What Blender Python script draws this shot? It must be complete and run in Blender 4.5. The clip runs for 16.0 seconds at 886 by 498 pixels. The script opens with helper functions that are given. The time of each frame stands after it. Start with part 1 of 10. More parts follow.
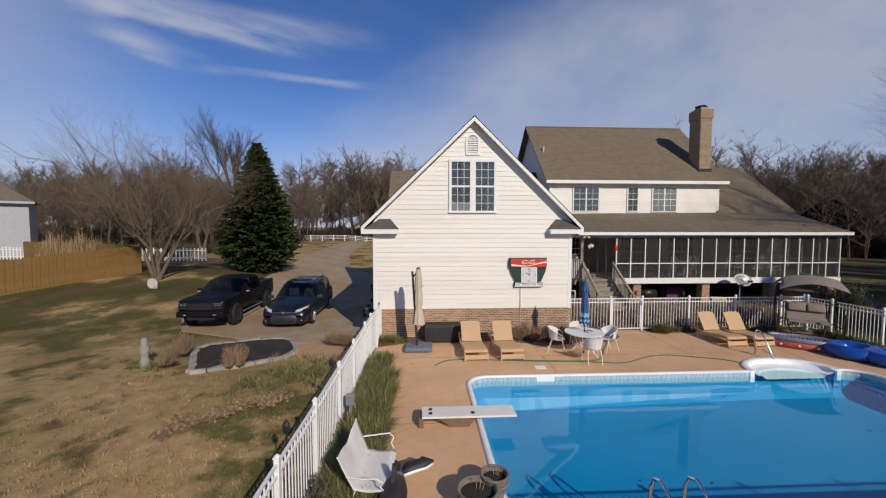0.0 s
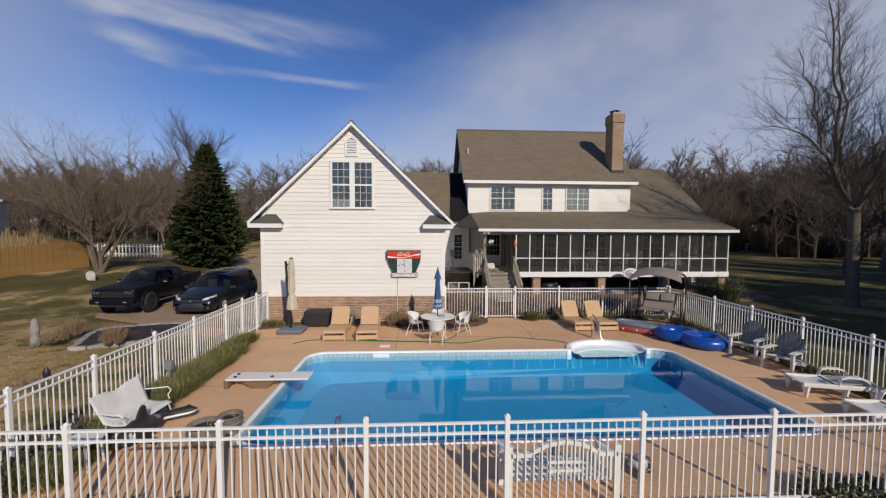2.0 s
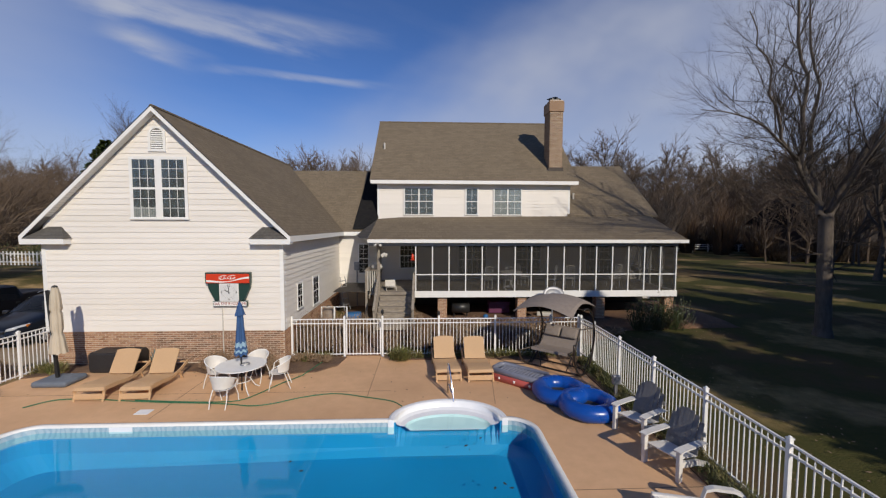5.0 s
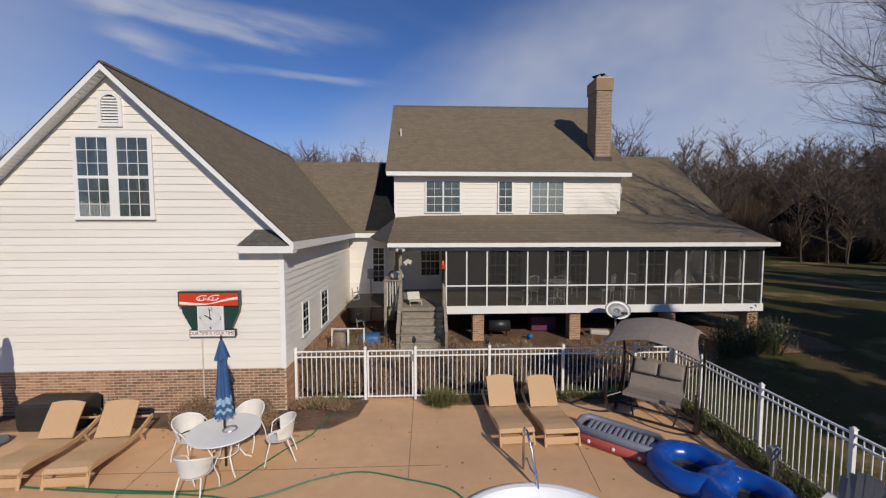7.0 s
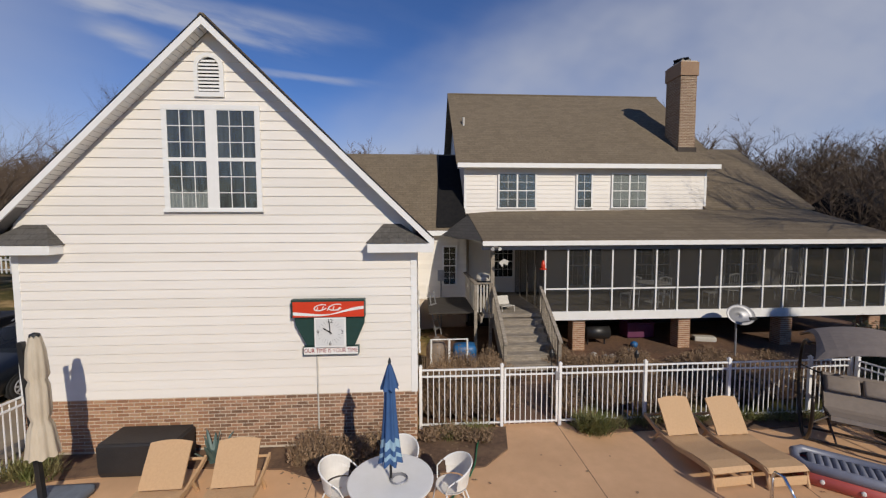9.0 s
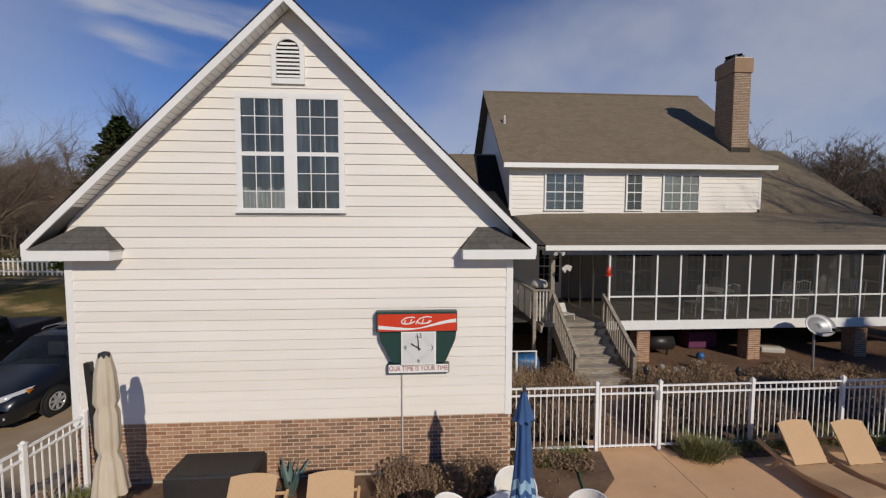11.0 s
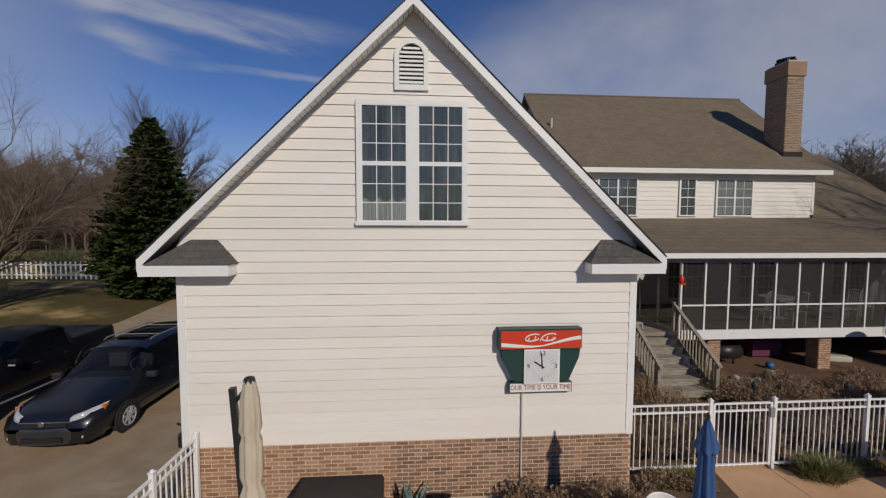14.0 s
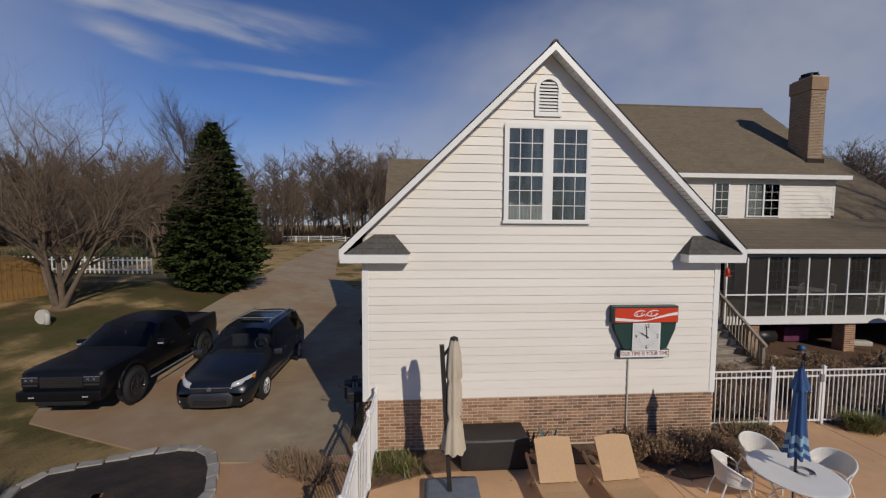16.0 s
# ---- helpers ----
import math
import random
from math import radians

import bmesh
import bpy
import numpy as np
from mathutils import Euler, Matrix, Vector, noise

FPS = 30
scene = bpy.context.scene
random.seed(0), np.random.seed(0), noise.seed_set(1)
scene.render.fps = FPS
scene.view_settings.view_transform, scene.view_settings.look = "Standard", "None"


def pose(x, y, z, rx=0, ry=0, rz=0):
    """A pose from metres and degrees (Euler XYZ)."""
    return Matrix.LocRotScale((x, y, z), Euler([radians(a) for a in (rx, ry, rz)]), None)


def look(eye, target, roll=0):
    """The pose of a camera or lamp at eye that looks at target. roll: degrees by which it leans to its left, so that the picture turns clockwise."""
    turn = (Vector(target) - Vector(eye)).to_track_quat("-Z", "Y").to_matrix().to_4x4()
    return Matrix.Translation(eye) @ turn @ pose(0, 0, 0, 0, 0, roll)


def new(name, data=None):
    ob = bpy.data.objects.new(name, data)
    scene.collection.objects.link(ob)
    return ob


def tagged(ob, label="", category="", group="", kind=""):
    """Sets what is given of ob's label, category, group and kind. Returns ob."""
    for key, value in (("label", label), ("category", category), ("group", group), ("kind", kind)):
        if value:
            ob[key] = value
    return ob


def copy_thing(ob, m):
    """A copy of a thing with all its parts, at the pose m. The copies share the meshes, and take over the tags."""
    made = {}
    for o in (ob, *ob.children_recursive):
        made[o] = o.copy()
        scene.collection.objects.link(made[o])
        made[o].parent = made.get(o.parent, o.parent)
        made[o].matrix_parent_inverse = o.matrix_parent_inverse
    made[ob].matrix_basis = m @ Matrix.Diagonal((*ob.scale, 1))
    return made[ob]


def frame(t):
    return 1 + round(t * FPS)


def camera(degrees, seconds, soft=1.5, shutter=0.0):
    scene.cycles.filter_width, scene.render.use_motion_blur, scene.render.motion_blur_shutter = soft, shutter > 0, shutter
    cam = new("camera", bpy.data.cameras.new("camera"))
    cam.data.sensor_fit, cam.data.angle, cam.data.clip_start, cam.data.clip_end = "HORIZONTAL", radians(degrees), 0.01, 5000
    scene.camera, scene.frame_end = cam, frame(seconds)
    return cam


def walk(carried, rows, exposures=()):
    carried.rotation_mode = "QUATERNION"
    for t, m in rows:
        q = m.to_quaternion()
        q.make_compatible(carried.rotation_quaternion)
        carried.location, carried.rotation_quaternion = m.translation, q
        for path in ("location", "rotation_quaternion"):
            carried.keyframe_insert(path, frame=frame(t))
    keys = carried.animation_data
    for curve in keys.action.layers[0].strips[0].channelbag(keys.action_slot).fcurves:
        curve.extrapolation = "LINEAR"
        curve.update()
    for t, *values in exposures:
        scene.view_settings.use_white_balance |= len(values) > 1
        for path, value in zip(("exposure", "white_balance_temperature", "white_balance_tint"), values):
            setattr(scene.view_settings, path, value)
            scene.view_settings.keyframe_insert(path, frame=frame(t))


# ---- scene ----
# ---- light levels ----
EXPOSURES = [(0.0, 0.0), (7.0, -0.02), (9.5, -0.08), (12.0, -0.25), (14.0, -0.41), (16.0, -0.40)]
SKY = 0.075
SKY_TINT = (0.62, 0.84, 1.28)
SUN_POWER = 3.6
CLOUD = (6.5, 6.75, 7.7)
cam = camera(97.5, 16.0, soft=1.25)
# seconds, eye, yaw, pitch, roll
ROWS = [
    (0.00, -0.583, 0.123, 4.101, -3.06, -3.34, -0.06),
    (0.50, 0.266, -0.425, 4.040, -3.06, -3.20, -0.00),
    (1.00, 1.374, -0.881, 3.949, -3.05, -3.12, -0.16),
    (1.50, 2.670, -1.291, 3.885, -3.19, -3.17, -0.32),
    (2.00, 4.049, -1.512, 3.886, -3.08, -3.21, -0.31),
    (2.50, 5.382, -1.448, 3.870, -2.93, -3.17, -0.36),
    (3.00, 6.688, -1.241, 3.875, -2.69, -3.23, -0.30),
    (3.50, 7.740, -0.726, 3.916, -2.34, -3.28, -0.22),
    (4.00, 8.521, 0.053, 4.065, -2.45, -3.35, -0.21),
    (4.50, 9.180, 0.900, 4.248, -2.38, -3.42, -0.18),
    (5.00, 9.550, 1.823, 4.437, -2.34, -3.49, -0.15),
    (5.50, 9.640, 2.754, 4.588, -2.30, -3.55, -0.13),
    (6.00, 9.457, 3.632, 4.655, -2.27, -3.60, -0.09),
    (6.50, 9.007, 4.389, 4.595, -2.22, -3.64, -0.05),
    (7.00, 8.325, 5.072, 4.504, -2.52, -3.75, 0.01),
    (7.50, 7.533, 5.576, 4.415, -2.79, -3.60, -0.02),
    (8.00, 6.631, 6.086, 4.458, -3.16, -3.70, 0.12),
    (8.50, 5.750, 6.530, 4.430, -3.44, -3.76, 0.17),
    (9.00, 5.031, 6.799, 4.364, -3.58, -3.73, 0.17),
    (9.50, 4.468, 7.083, 4.283, -3.68, -3.42, -0.07),
    (10.00, 4.036, 7.283, 4.273, -3.66, -3.39, -0.04),
    (10.50, 3.660, 7.485, 4.314, -3.66, -3.40, -0.04),
    (11.00, 3.343, 7.684, 4.387, -3.65, -3.44, -0.08),
    (11.50, 3.082, 7.879, 4.467, -3.67, -3.47, -0.14),
    (12.00, 2.881, 8.065, 4.532, -3.74, -3.45, -0.21),
    (12.50, 2.681, 8.217, 4.598, -3.73, -3.53, -0.18),
    (13.00, 2.341, 8.343, 4.630, -3.82, -3.51, -0.18),
    (13.50, 1.915, 8.323, 4.647, -3.89, -3.63, -0.14),
    (14.00, 1.316, 8.113, 4.590, -3.94, -3.45, -0.15),
    (14.50, 0.542, 7.777, 4.553, -4.10, -3.33, -0.17),
    (15.00, -0.237, 7.346, 4.558, -4.17, -3.45, -0.24),
    (15.50, -0.834, 7.001, 4.566, -4.19, -3.56, -0.30),
    (16.00, -1.358, 6.728, 4.564, -4.23, -3.62, -0.36),
]
walk(cam, [(t, pose(x, y, z, 90 + pitch, roll, yaw)) for t, x, y, z, yaw, pitch, roll in ROWS], EXPOSURES)
# ---- world and sun ----
SUN = Vector((0.455, -1.0, 0.625)).normalized()
world = bpy.data.worlds.new("sky")
scene.world = world
world.use_nodes = True
wn, wl = world.node_tree.nodes, world.node_tree.links
wn.clear()
w_out = wn.new("ShaderNodeOutputWorld")
w_bg = wn.new("ShaderNodeBackground")
w_bg.inputs["Strength"].default_value = SKY
sky = wn.new("ShaderNodeTexSky")
sky.sky_type = "NISHITA"
sky.sun_disc = False
sky.sun_elevation = math.asin(SUN.z)
sky.sun_rotation = math.atan2(SUN.x, SUN.y)
sky.air_density, sky.dust_density, sky.ozone_density = 1.0, 0.0, 3.0
w_co = wn.new("ShaderNodeTexCoord")


def wmath(op, a, b=0.0, clamp=False):
    n = wn.new("ShaderNodeMath")
    n.operation, n.use_clamp = op, clamp
    for i, v in enumerate((a, b)):
        if isinstance(v, (int, float)):
            n.inputs[i].default_value = v
        else:
            wl.new(v, n.inputs[i])
    return n.outputs[0]


def wramp(v, lo, hi):
    n = wn.new("ShaderNodeMapRange")
    n.interpolation_type = "SMOOTHSTEP"
    n.inputs["From Min"].default_value, n.inputs["From Max"].default_value = lo, hi
    wl.new(v, n.inputs["Value"])
    return n.outputs[0]


w_sep = wn.new("ShaderNodeSeparateXYZ")
wl.new(w_co.outputs["Generated"], w_sep.inputs[0])
dx, dy, dz = w_sep.outputs
# direction flattened on the plane ahead: u to the east, v up
ahead = wmath("MAXIMUM", wmath("ABSOLUTE", dy), 0.05)
cu, cv = wmath("DIVIDE", dx, ahead), wmath("DIVIDE", dz, ahead)


def wnoise(su, sv, turn, scale, detail, seed):
    c, s = math.cos(turn), math.sin(turn)
    a = wmath("MULTIPLY", wmath("ADD", wmath("MULTIPLY", cu, c), wmath("MULTIPLY", cv, s)), su)
    b = wmath("MULTIPLY", wmath("SUBTRACT", wmath("MULTIPLY", cv, c), wmath("MULTIPLY", cu, s)), sv)
    comb = wn.new("ShaderNodeCombineXYZ")
    wl.new(a, comb.inputs[0]), wl.new(b, comb.inputs[1])
    comb.inputs[2].default_value = seed
    n = wn.new("ShaderNodeTexNoise")
    n.inputs["Scale"].default_value, n.inputs["Detail"].default_value, n.inputs["Roughness"].default_value = scale, detail, 0.55
    wl.new(comb.outputs[0], n.inputs["Vector"])
    return n.outputs["Fac"]


def wline(u0, v0, u1, v1, half, wob):
    """A soft streak of cirrus from one direction to another."""
    du, dv = u1 - u0, v1 - v0
    ln = math.hypot(du, dv)
    du, dv = du / ln, dv / ln
    pu, pv = wmath("SUBTRACT", cu, u0), wmath("SUBTRACT", cv, v0)
    along = wmath("ADD", wmath("MULTIPLY", pu, du), wmath("MULTIPLY", pv, dv))
    across = wmath("SUBTRACT", wmath("MULTIPLY", pv, du), wmath("MULTIPLY", pu, dv))
    across = wmath("ABSOLUTE", wmath("ADD", across, wmath("MULTIPLY", wmath("SUBTRACT", wob, 0.5), half * 2.0)))
    m = wramp(across, half, half * 0.1)
    return wmath("MULTIPLY", wmath("MULTIPLY", m, wramp(along, -0.06, 0.12)), wramp(along, ln + 0.06, ln - 0.15))


fine = wnoise(1.0, 4.5, -0.25, 3.2, 7, 3.0)
soft_n = wnoise(1.0, 1.6, 0.45, 1.6, 4, 9.0)
wisps = [
    wmath("MULTIPLY", wline(-0.84, 0.575, -0.20, 0.44, 0.055, fine), 0.72),
    wmath("MULTIPLY", wline(-0.46, 0.50, -0.08, 0.44, 0.045, soft_n), 0.35),
    wmath("MULTIPLY", wline(-0.76, 0.475, -0.60, 0.41, 0.042, fine), 0.95),
    wmath("MULTIPLY", wline(-0.60, 0.43, -0.52, 0.40, 0.02, fine), 0.7),
    wmath("MULTIPLY", wline(-0.53, 0.385, -0.10, 0.345, 0.014, fine), 0.65),
]
# broad veil to the east and a low bank to the west
veil_edge = wmath("SUBTRACT", wmath("ADD", wmath("MULTIPLY", wmath("ADD", cu, 0.263), 0.5), 0.217), cv)
veil_edge = wmath("ADD", veil_edge, wmath("MULTIPLY", wmath("SUBTRACT", soft_n, 0.5), 0.22))
veil = wmath("MULTIPLY", wramp(veil_edge, -0.16, 0.16), wmath("ADD", 0.36, wmath("MULTIPLY", wramp(soft_n, 0.3, 0.7), 0.34)))
west = wmath("MULTIPLY", wramp(wmath("ADD", cu, wmath("MULTIPLY", cv, 0.3)), -0.34, -1.0), 0.42)
low = wmath("MULTIPLY", wramp(cv, 0.36, 0.0), 0.38)
total = wmath("MAXIMUM", veil, west)
total = wmath("ADD", total, low)
for w in wisps:
    total = wmath("ADD", total, wmath("MULTIPLY", w, wmath("ADD", 0.25, wmath("MULTIPLY", wramp(fine, 0.32, 0.68), 0.6))))
total = wmath("ADD", total, wmath("MULTIPLY", wmath("SUBTRACT", fine, 0.5), 0.12), True)
total = wmath("MULTIPLY", wmath("MULTIPLY", total, wramp(dz, -0.05, 0.0)), wramp(dy, -0.25, 0.2))
w_mix = wn.new("ShaderNodeMixRGB")
wl.new(total, w_mix.inputs["Fac"])
w_tint = wn.new("ShaderNodeMixRGB")
w_tint.blend_type = "MULTIPLY"
w_tint.inputs["Fac"].default_value = 1.0
w_tint.inputs["Color2"].default_value = (*SKY_TINT, 1)
wl.new(sky.outputs["Color"], w_tint.inputs["Color1"])
wl.new(w_tint.outputs["Color"], w_mix.inputs["Color1"])
w_mix.inputs["Color2"].default_value = (CLOUD[0], CLOUD[1], CLOUD[2], 1)
wl.new(w_mix.outputs["Color"], w_bg.inputs["Color"])
wl.new(w_bg.outputs["Background"], w_out.inputs["Surface"])

sun = new("sun", bpy.data.lights.new("sun", "SUN"))
sun.data.energy, sun.data.angle, sun.data.color = SUN_POWER, radians(0.55), (1.0, 0.91, 0.78)
sun.matrix_world = look((0, 0, 40), Vector((0, 0, 40)) - SUN)

# ---- materials ----
def mat(name, c1, c2=None, scale=6.0, rough=0.6, metal=0.0, bump=0.0, bscale=None, c3=None, scale3=0.6, amount3=0.5,
        stretch=(1, 1, 1), rand=0.0, spec=0.5, coat=0.0, detail=5, flat_uv=False):
    """A two-scale noise material: c1/c2 grain, c3 broad stains, rand brightness by object."""
    m = bpy.data.materials.new(name)
    m.use_nodes = True
    nt = m.node_tree
    b = nt.nodes["Principled BSDF"]
    c2 = c2 or tuple(v * 0.82 for v in c1)
    co = nt.nodes.new("ShaderNodeTexCoord")
    mp = nt.nodes.new("ShaderNodeMapping")
    mp.inputs["Scale"].default_value = stretch
    if rand:
        geo = nt.nodes.new("ShaderNodeNewGeometry")
        nt.links.new(geo.outputs["Position"], mp.inputs["Vector"])
    else:
        nt.links.new(co.outputs["Object"], mp.inputs["Vector"])
    n1 = nt.nodes.new("ShaderNodeTexNoise")
    n1.inputs["Scale"].default_value, n1.inputs["Detail"].default_value = scale, detail
    n1.inputs["Roughness"].default_value = 0.62
    nt.links.new(mp.outputs["Vector"], n1.inputs["Vector"])
    r1 = nt.nodes.new("ShaderNodeMapRange")
    r1.inputs["From Min"].default_value, r1.inputs["From Max"].default_value = 0.32, 0.68
    nt.links.new(n1.outputs["Fac"], r1.inputs["Value"])
    mix = nt.nodes.new("ShaderNodeMixRGB")
    mix.inputs["Color1"].default_value, mix.inputs["Color2"].default_value = (*c1, 1), (*c2, 1)
    nt.links.new(r1.outputs["Result"], mix.inputs["Fac"])
    col = mix.outputs["Color"]
    n3 = nt.nodes.new("ShaderNodeTexNoise")
    n3.inputs["Scale"].default_value, n3.inputs["Detail"].default_value = scale3, 4
    nt.links.new(mp.outputs["Vector"], n3.inputs["Vector"])
    r3 = nt.nodes.new("ShaderNodeMapRange")
    r3.inputs["From Min"].default_value, r3.inputs["From Max"].default_value = 0.42, 0.7
    r3.inputs["To Max"].default_value = amount3
    nt.links.new(n3.outputs["Fac"], r3.inputs["Value"])
    mix3 = nt.nodes.new("ShaderNodeMixRGB")
    mix3.inputs["Color2"].default_value = (*(c3 or tuple(v * 0.85 for v in c1)), 1)
    nt.links.new(r3.outputs["Result"], mix3.inputs["Fac"])
    nt.links.new(col, mix3.inputs["Color1"])
    col = mix3.outputs["Color"]
    if rand:
        info = nt.nodes.new("ShaderNodeObjectInfo")
        hsv = nt.nodes.new("ShaderNodeHueSaturation")
        rr = nt.nodes.new("ShaderNodeMapRange")
        rr.inputs["To Min"].default_value, rr.inputs["To Max"].default_value = 1 - rand, 1 + rand
        nt.links.new(info.outputs["Random"], rr.inputs["Value"])
        nt.links.new(rr.outputs["Result"], hsv.inputs["Value"])
        nt.links.new(col, hsv.inputs["Color"])
        col = hsv.outputs["Color"]
    nt.links.new(col, b.inputs["Base Color"])
    rg = nt.nodes.new("ShaderNodeMapRange")
    rg.inputs["To Min"].default_value, rg.inputs["To Max"].default_value = max(rough - 0.08, 0.02), min(rough + 0.08, 1)
    nt.links.new(n3.outputs["Fac"], rg.inputs["Value"])
    nt.links.new(rg.outputs["Result"], b.inputs["Roughness"])
    b.inputs["Metallic"].default_value = metal
    b.inputs["Specular IOR Level"].default_value = spec
    b.inputs["Coat Weight"].default_value = coat
    if coat:
        b.inputs["Coat Roughness"].default_value = 0.06
    if bump:
        nb = nt.nodes.new("ShaderNodeTexNoise")
        nb.inputs["Scale"].default_value, nb.inputs["Detail"].default_value = bscale or scale * 4, 6
        nt.links.new(mp.outputs["Vector"], nb.inputs["Vector"])
        bp = nt.nodes.new("ShaderNodeBump")
        bp.inputs["Strength"].default_value, bp.inputs["Distance"].default_value = min(bump, 1.0), 0.02
        nt.links.new(nb.outputs["Fac"], bp.inputs["Height"])
        nt.links.new(bp.outputs["Normal"], b.inputs["Normal"])
    return m


M_SIDING = mat("cream_siding", (0.78, 0.735, 0.665), (0.75, 0.705, 0.635), 3.0, 0.55, bump=0.05, c3=(0.67, 0.62, 0.54), scale3=0.6, amount3=0.4, rand=0.03, stretch=(0.4, 1, 2.5))
M_WHITE = mat("white_paint", (0.80, 0.79, 0.76), (0.76, 0.75, 0.71), 5, 0.45, c3=(0.66, 0.64, 0.58), amount3=0.25)
M_FENCE = mat("white_fence_paint", (0.82, 0.81, 0.79), (0.78, 0.77, 0.74), 8, 0.4, c3=(0.6, 0.58, 0.52), scale3=2, amount3=0.2)
M_BRICK = mat("red_brown_brick", (0.30, 0.165, 0.095), (0.21, 0.112, 0.066), 22, 0.85, bump=0.4, bscale=60, c3=(0.32, 0.20, 0.13), scale3=5, amount3=0.6, rand=0.4)
M_BRICKJ = mat("red_brown_brick_far", (0.29, 0.14, 0.085), (0.20, 0.095, 0.06), 5, 0.85, bump=0.3, bscale=60, c3=(0.35, 0.2, 0.12), scale3=2.2, amount3=0.6)
M_MORTAR = mat("mortar", (0.60, 0.50, 0.39), (0.52, 0.43, 0.33), 20, 0.95, bump=0.3)
M_CHIM = mat("tan_chimney_brick", (0.33, 0.21, 0.125), (0.26, 0.16, 0.095), 18, 0.85, c3=(0.37, 0.25, 0.155), scale3=3, amount3=0.5, rand=0.25)


def shingle_mat(name, a, b_, axis):
    """Three-tab shingles: courses and staggered tabs by a brick pattern on the slope."""
    m = mat(name, a, b_, 14, 0.95, bump=0.5, bscale=90, c3=tuple(v * 0.75 for v in a), scale3=0.35, amount3=0.5, spec=0.2)
    nt = m.node_tree
    b = nt.nodes["Principled BSDF"]
    src = b.inputs["Base Color"].links[0].from_socket
    co = nt.nodes.new("ShaderNodeTexCoord")
    sp = nt.nodes.new("ShaderNodeSeparateXYZ")
    cb = nt.nodes.new("ShaderNodeCombineXYZ")
    nt.links.new(co.outputs["Object"], sp.inputs[0])
    nt.links.new(sp.outputs["Y" if axis == "x" else "X"], cb.inputs[0])
    nt.links.new(sp.outputs["Z"], cb.inputs[1])
    br = nt.nodes.new("ShaderNodeTexBrick")
    br.inputs["Color1"].default_value, br.inputs["Color2"].default_value = (1, 1, 1, 1), (0.68, 0.68, 0.68, 1)
    br.inputs["Mortar"].default_value = (0.42, 0.42, 0.42, 1)
    br.inputs["Scale"].default_value = 1.0
    br.inputs["Mortar Size"].default_value, br.inputs["Mortar Smooth"].default_value = 0.008, 0.3
    br.inputs["Brick Width"].default_value, br.inputs["Row Height"].default_value = 0.31, 0.1
    nt.links.new(cb.outputs[0], br.inputs["Vector"])
    mu = nt.nodes.new("ShaderNodeMixRGB")
    mu.blend_type = "MULTIPLY"
    mu.inputs["Fac"].default_value = 0.55
    nt.links.new(src, mu.inputs["Color1"])
    nt.links.new(br.outputs["Color"], mu.inputs["Color2"])
    nt.links.new(mu.outputs["Color"], b.inputs["Base Color"])
    return m


M_SHINGLE_X = shingle_mat("brown_shingles_side", (0.235, 0.187, 0.128), (0.165, 0.13, 0.088), "x")
M_SHINGLE_Y = shingle_mat("brown_shingles_front", (0.235, 0.187, 0.128), (0.165, 0.13, 0.088), "y")
M_GREYSH = shingle_mat("grey_shingles", (0.14, 0.13, 0.115), (0.09, 0.083, 0.075), "y")


def glass_mat(name, tint=(0.02, 0.025, 0.03), clear=0.25):
    m = bpy.data.materials.new(name)
    m.use_nodes = True
    nt = m.node_tree
    nt.nodes.clear()
    out = nt.nodes.new("ShaderNodeOutputMaterial")
    g = nt.nodes.new("ShaderNodeBsdfGlossy")
    g.inputs["Roughness"].default_value = 0.03
    g.inputs["Color"].default_value = (0.95, 0.97, 1, 1)
    t = nt.nodes.new("ShaderNodeBsdfTransparent")
    t.inputs["Color"].default_value = (*tint, 1)
    f = nt.nodes.new("ShaderNodeFresnel")
    f.inputs["IOR"].default_value = 1.45
    mx = nt.nodes.new("ShaderNodeMixShader")
    nt.links.new(f.outputs[0], mx.inputs[0])
    nt.links.new(t.outputs[0], mx.inputs[1])
    nt.links.new(g.outputs[0], mx.inputs[2])
    nt.links.new(mx.outputs[0], out.inputs["Surface"])
    return m


M_GLASS = glass_mat("window_glass", (0.78, 0.82, 0.82))
M_CARGLASS = glass_mat("tinted_car_glass", (0.12, 0.13, 0.14))
M_SCREENGLASS = glass_mat("windscreen_glass", (0.32, 0.35, 0.36))


def screen_mat():
    m = bpy.data.materials.new("insect_screen")
    m.use_nodes = True
    nt = m.node_tree
    nt.nodes.clear()
    out = nt.nodes.new("ShaderNodeOutputMaterial")
    d = nt.nodes.new("ShaderNodeBsdfDiffuse")
    d.inputs["Color"].default_value = (0.052, 0.050, 0.047, 1)
    t = nt.nodes.new("ShaderNodeBsdfTransparent")
    mx = nt.nodes.new("ShaderNodeMixShader")
    mx.inputs[0].default_value = 0.36
    nt.links.new(t.outputs[0], mx.inputs[1])
    nt.links.new(d.outputs[0], mx.inputs[2])
    nt.links.new(mx.outputs[0], out.inputs["Surface"])
    return m


M_SCREEN = screen_mat()


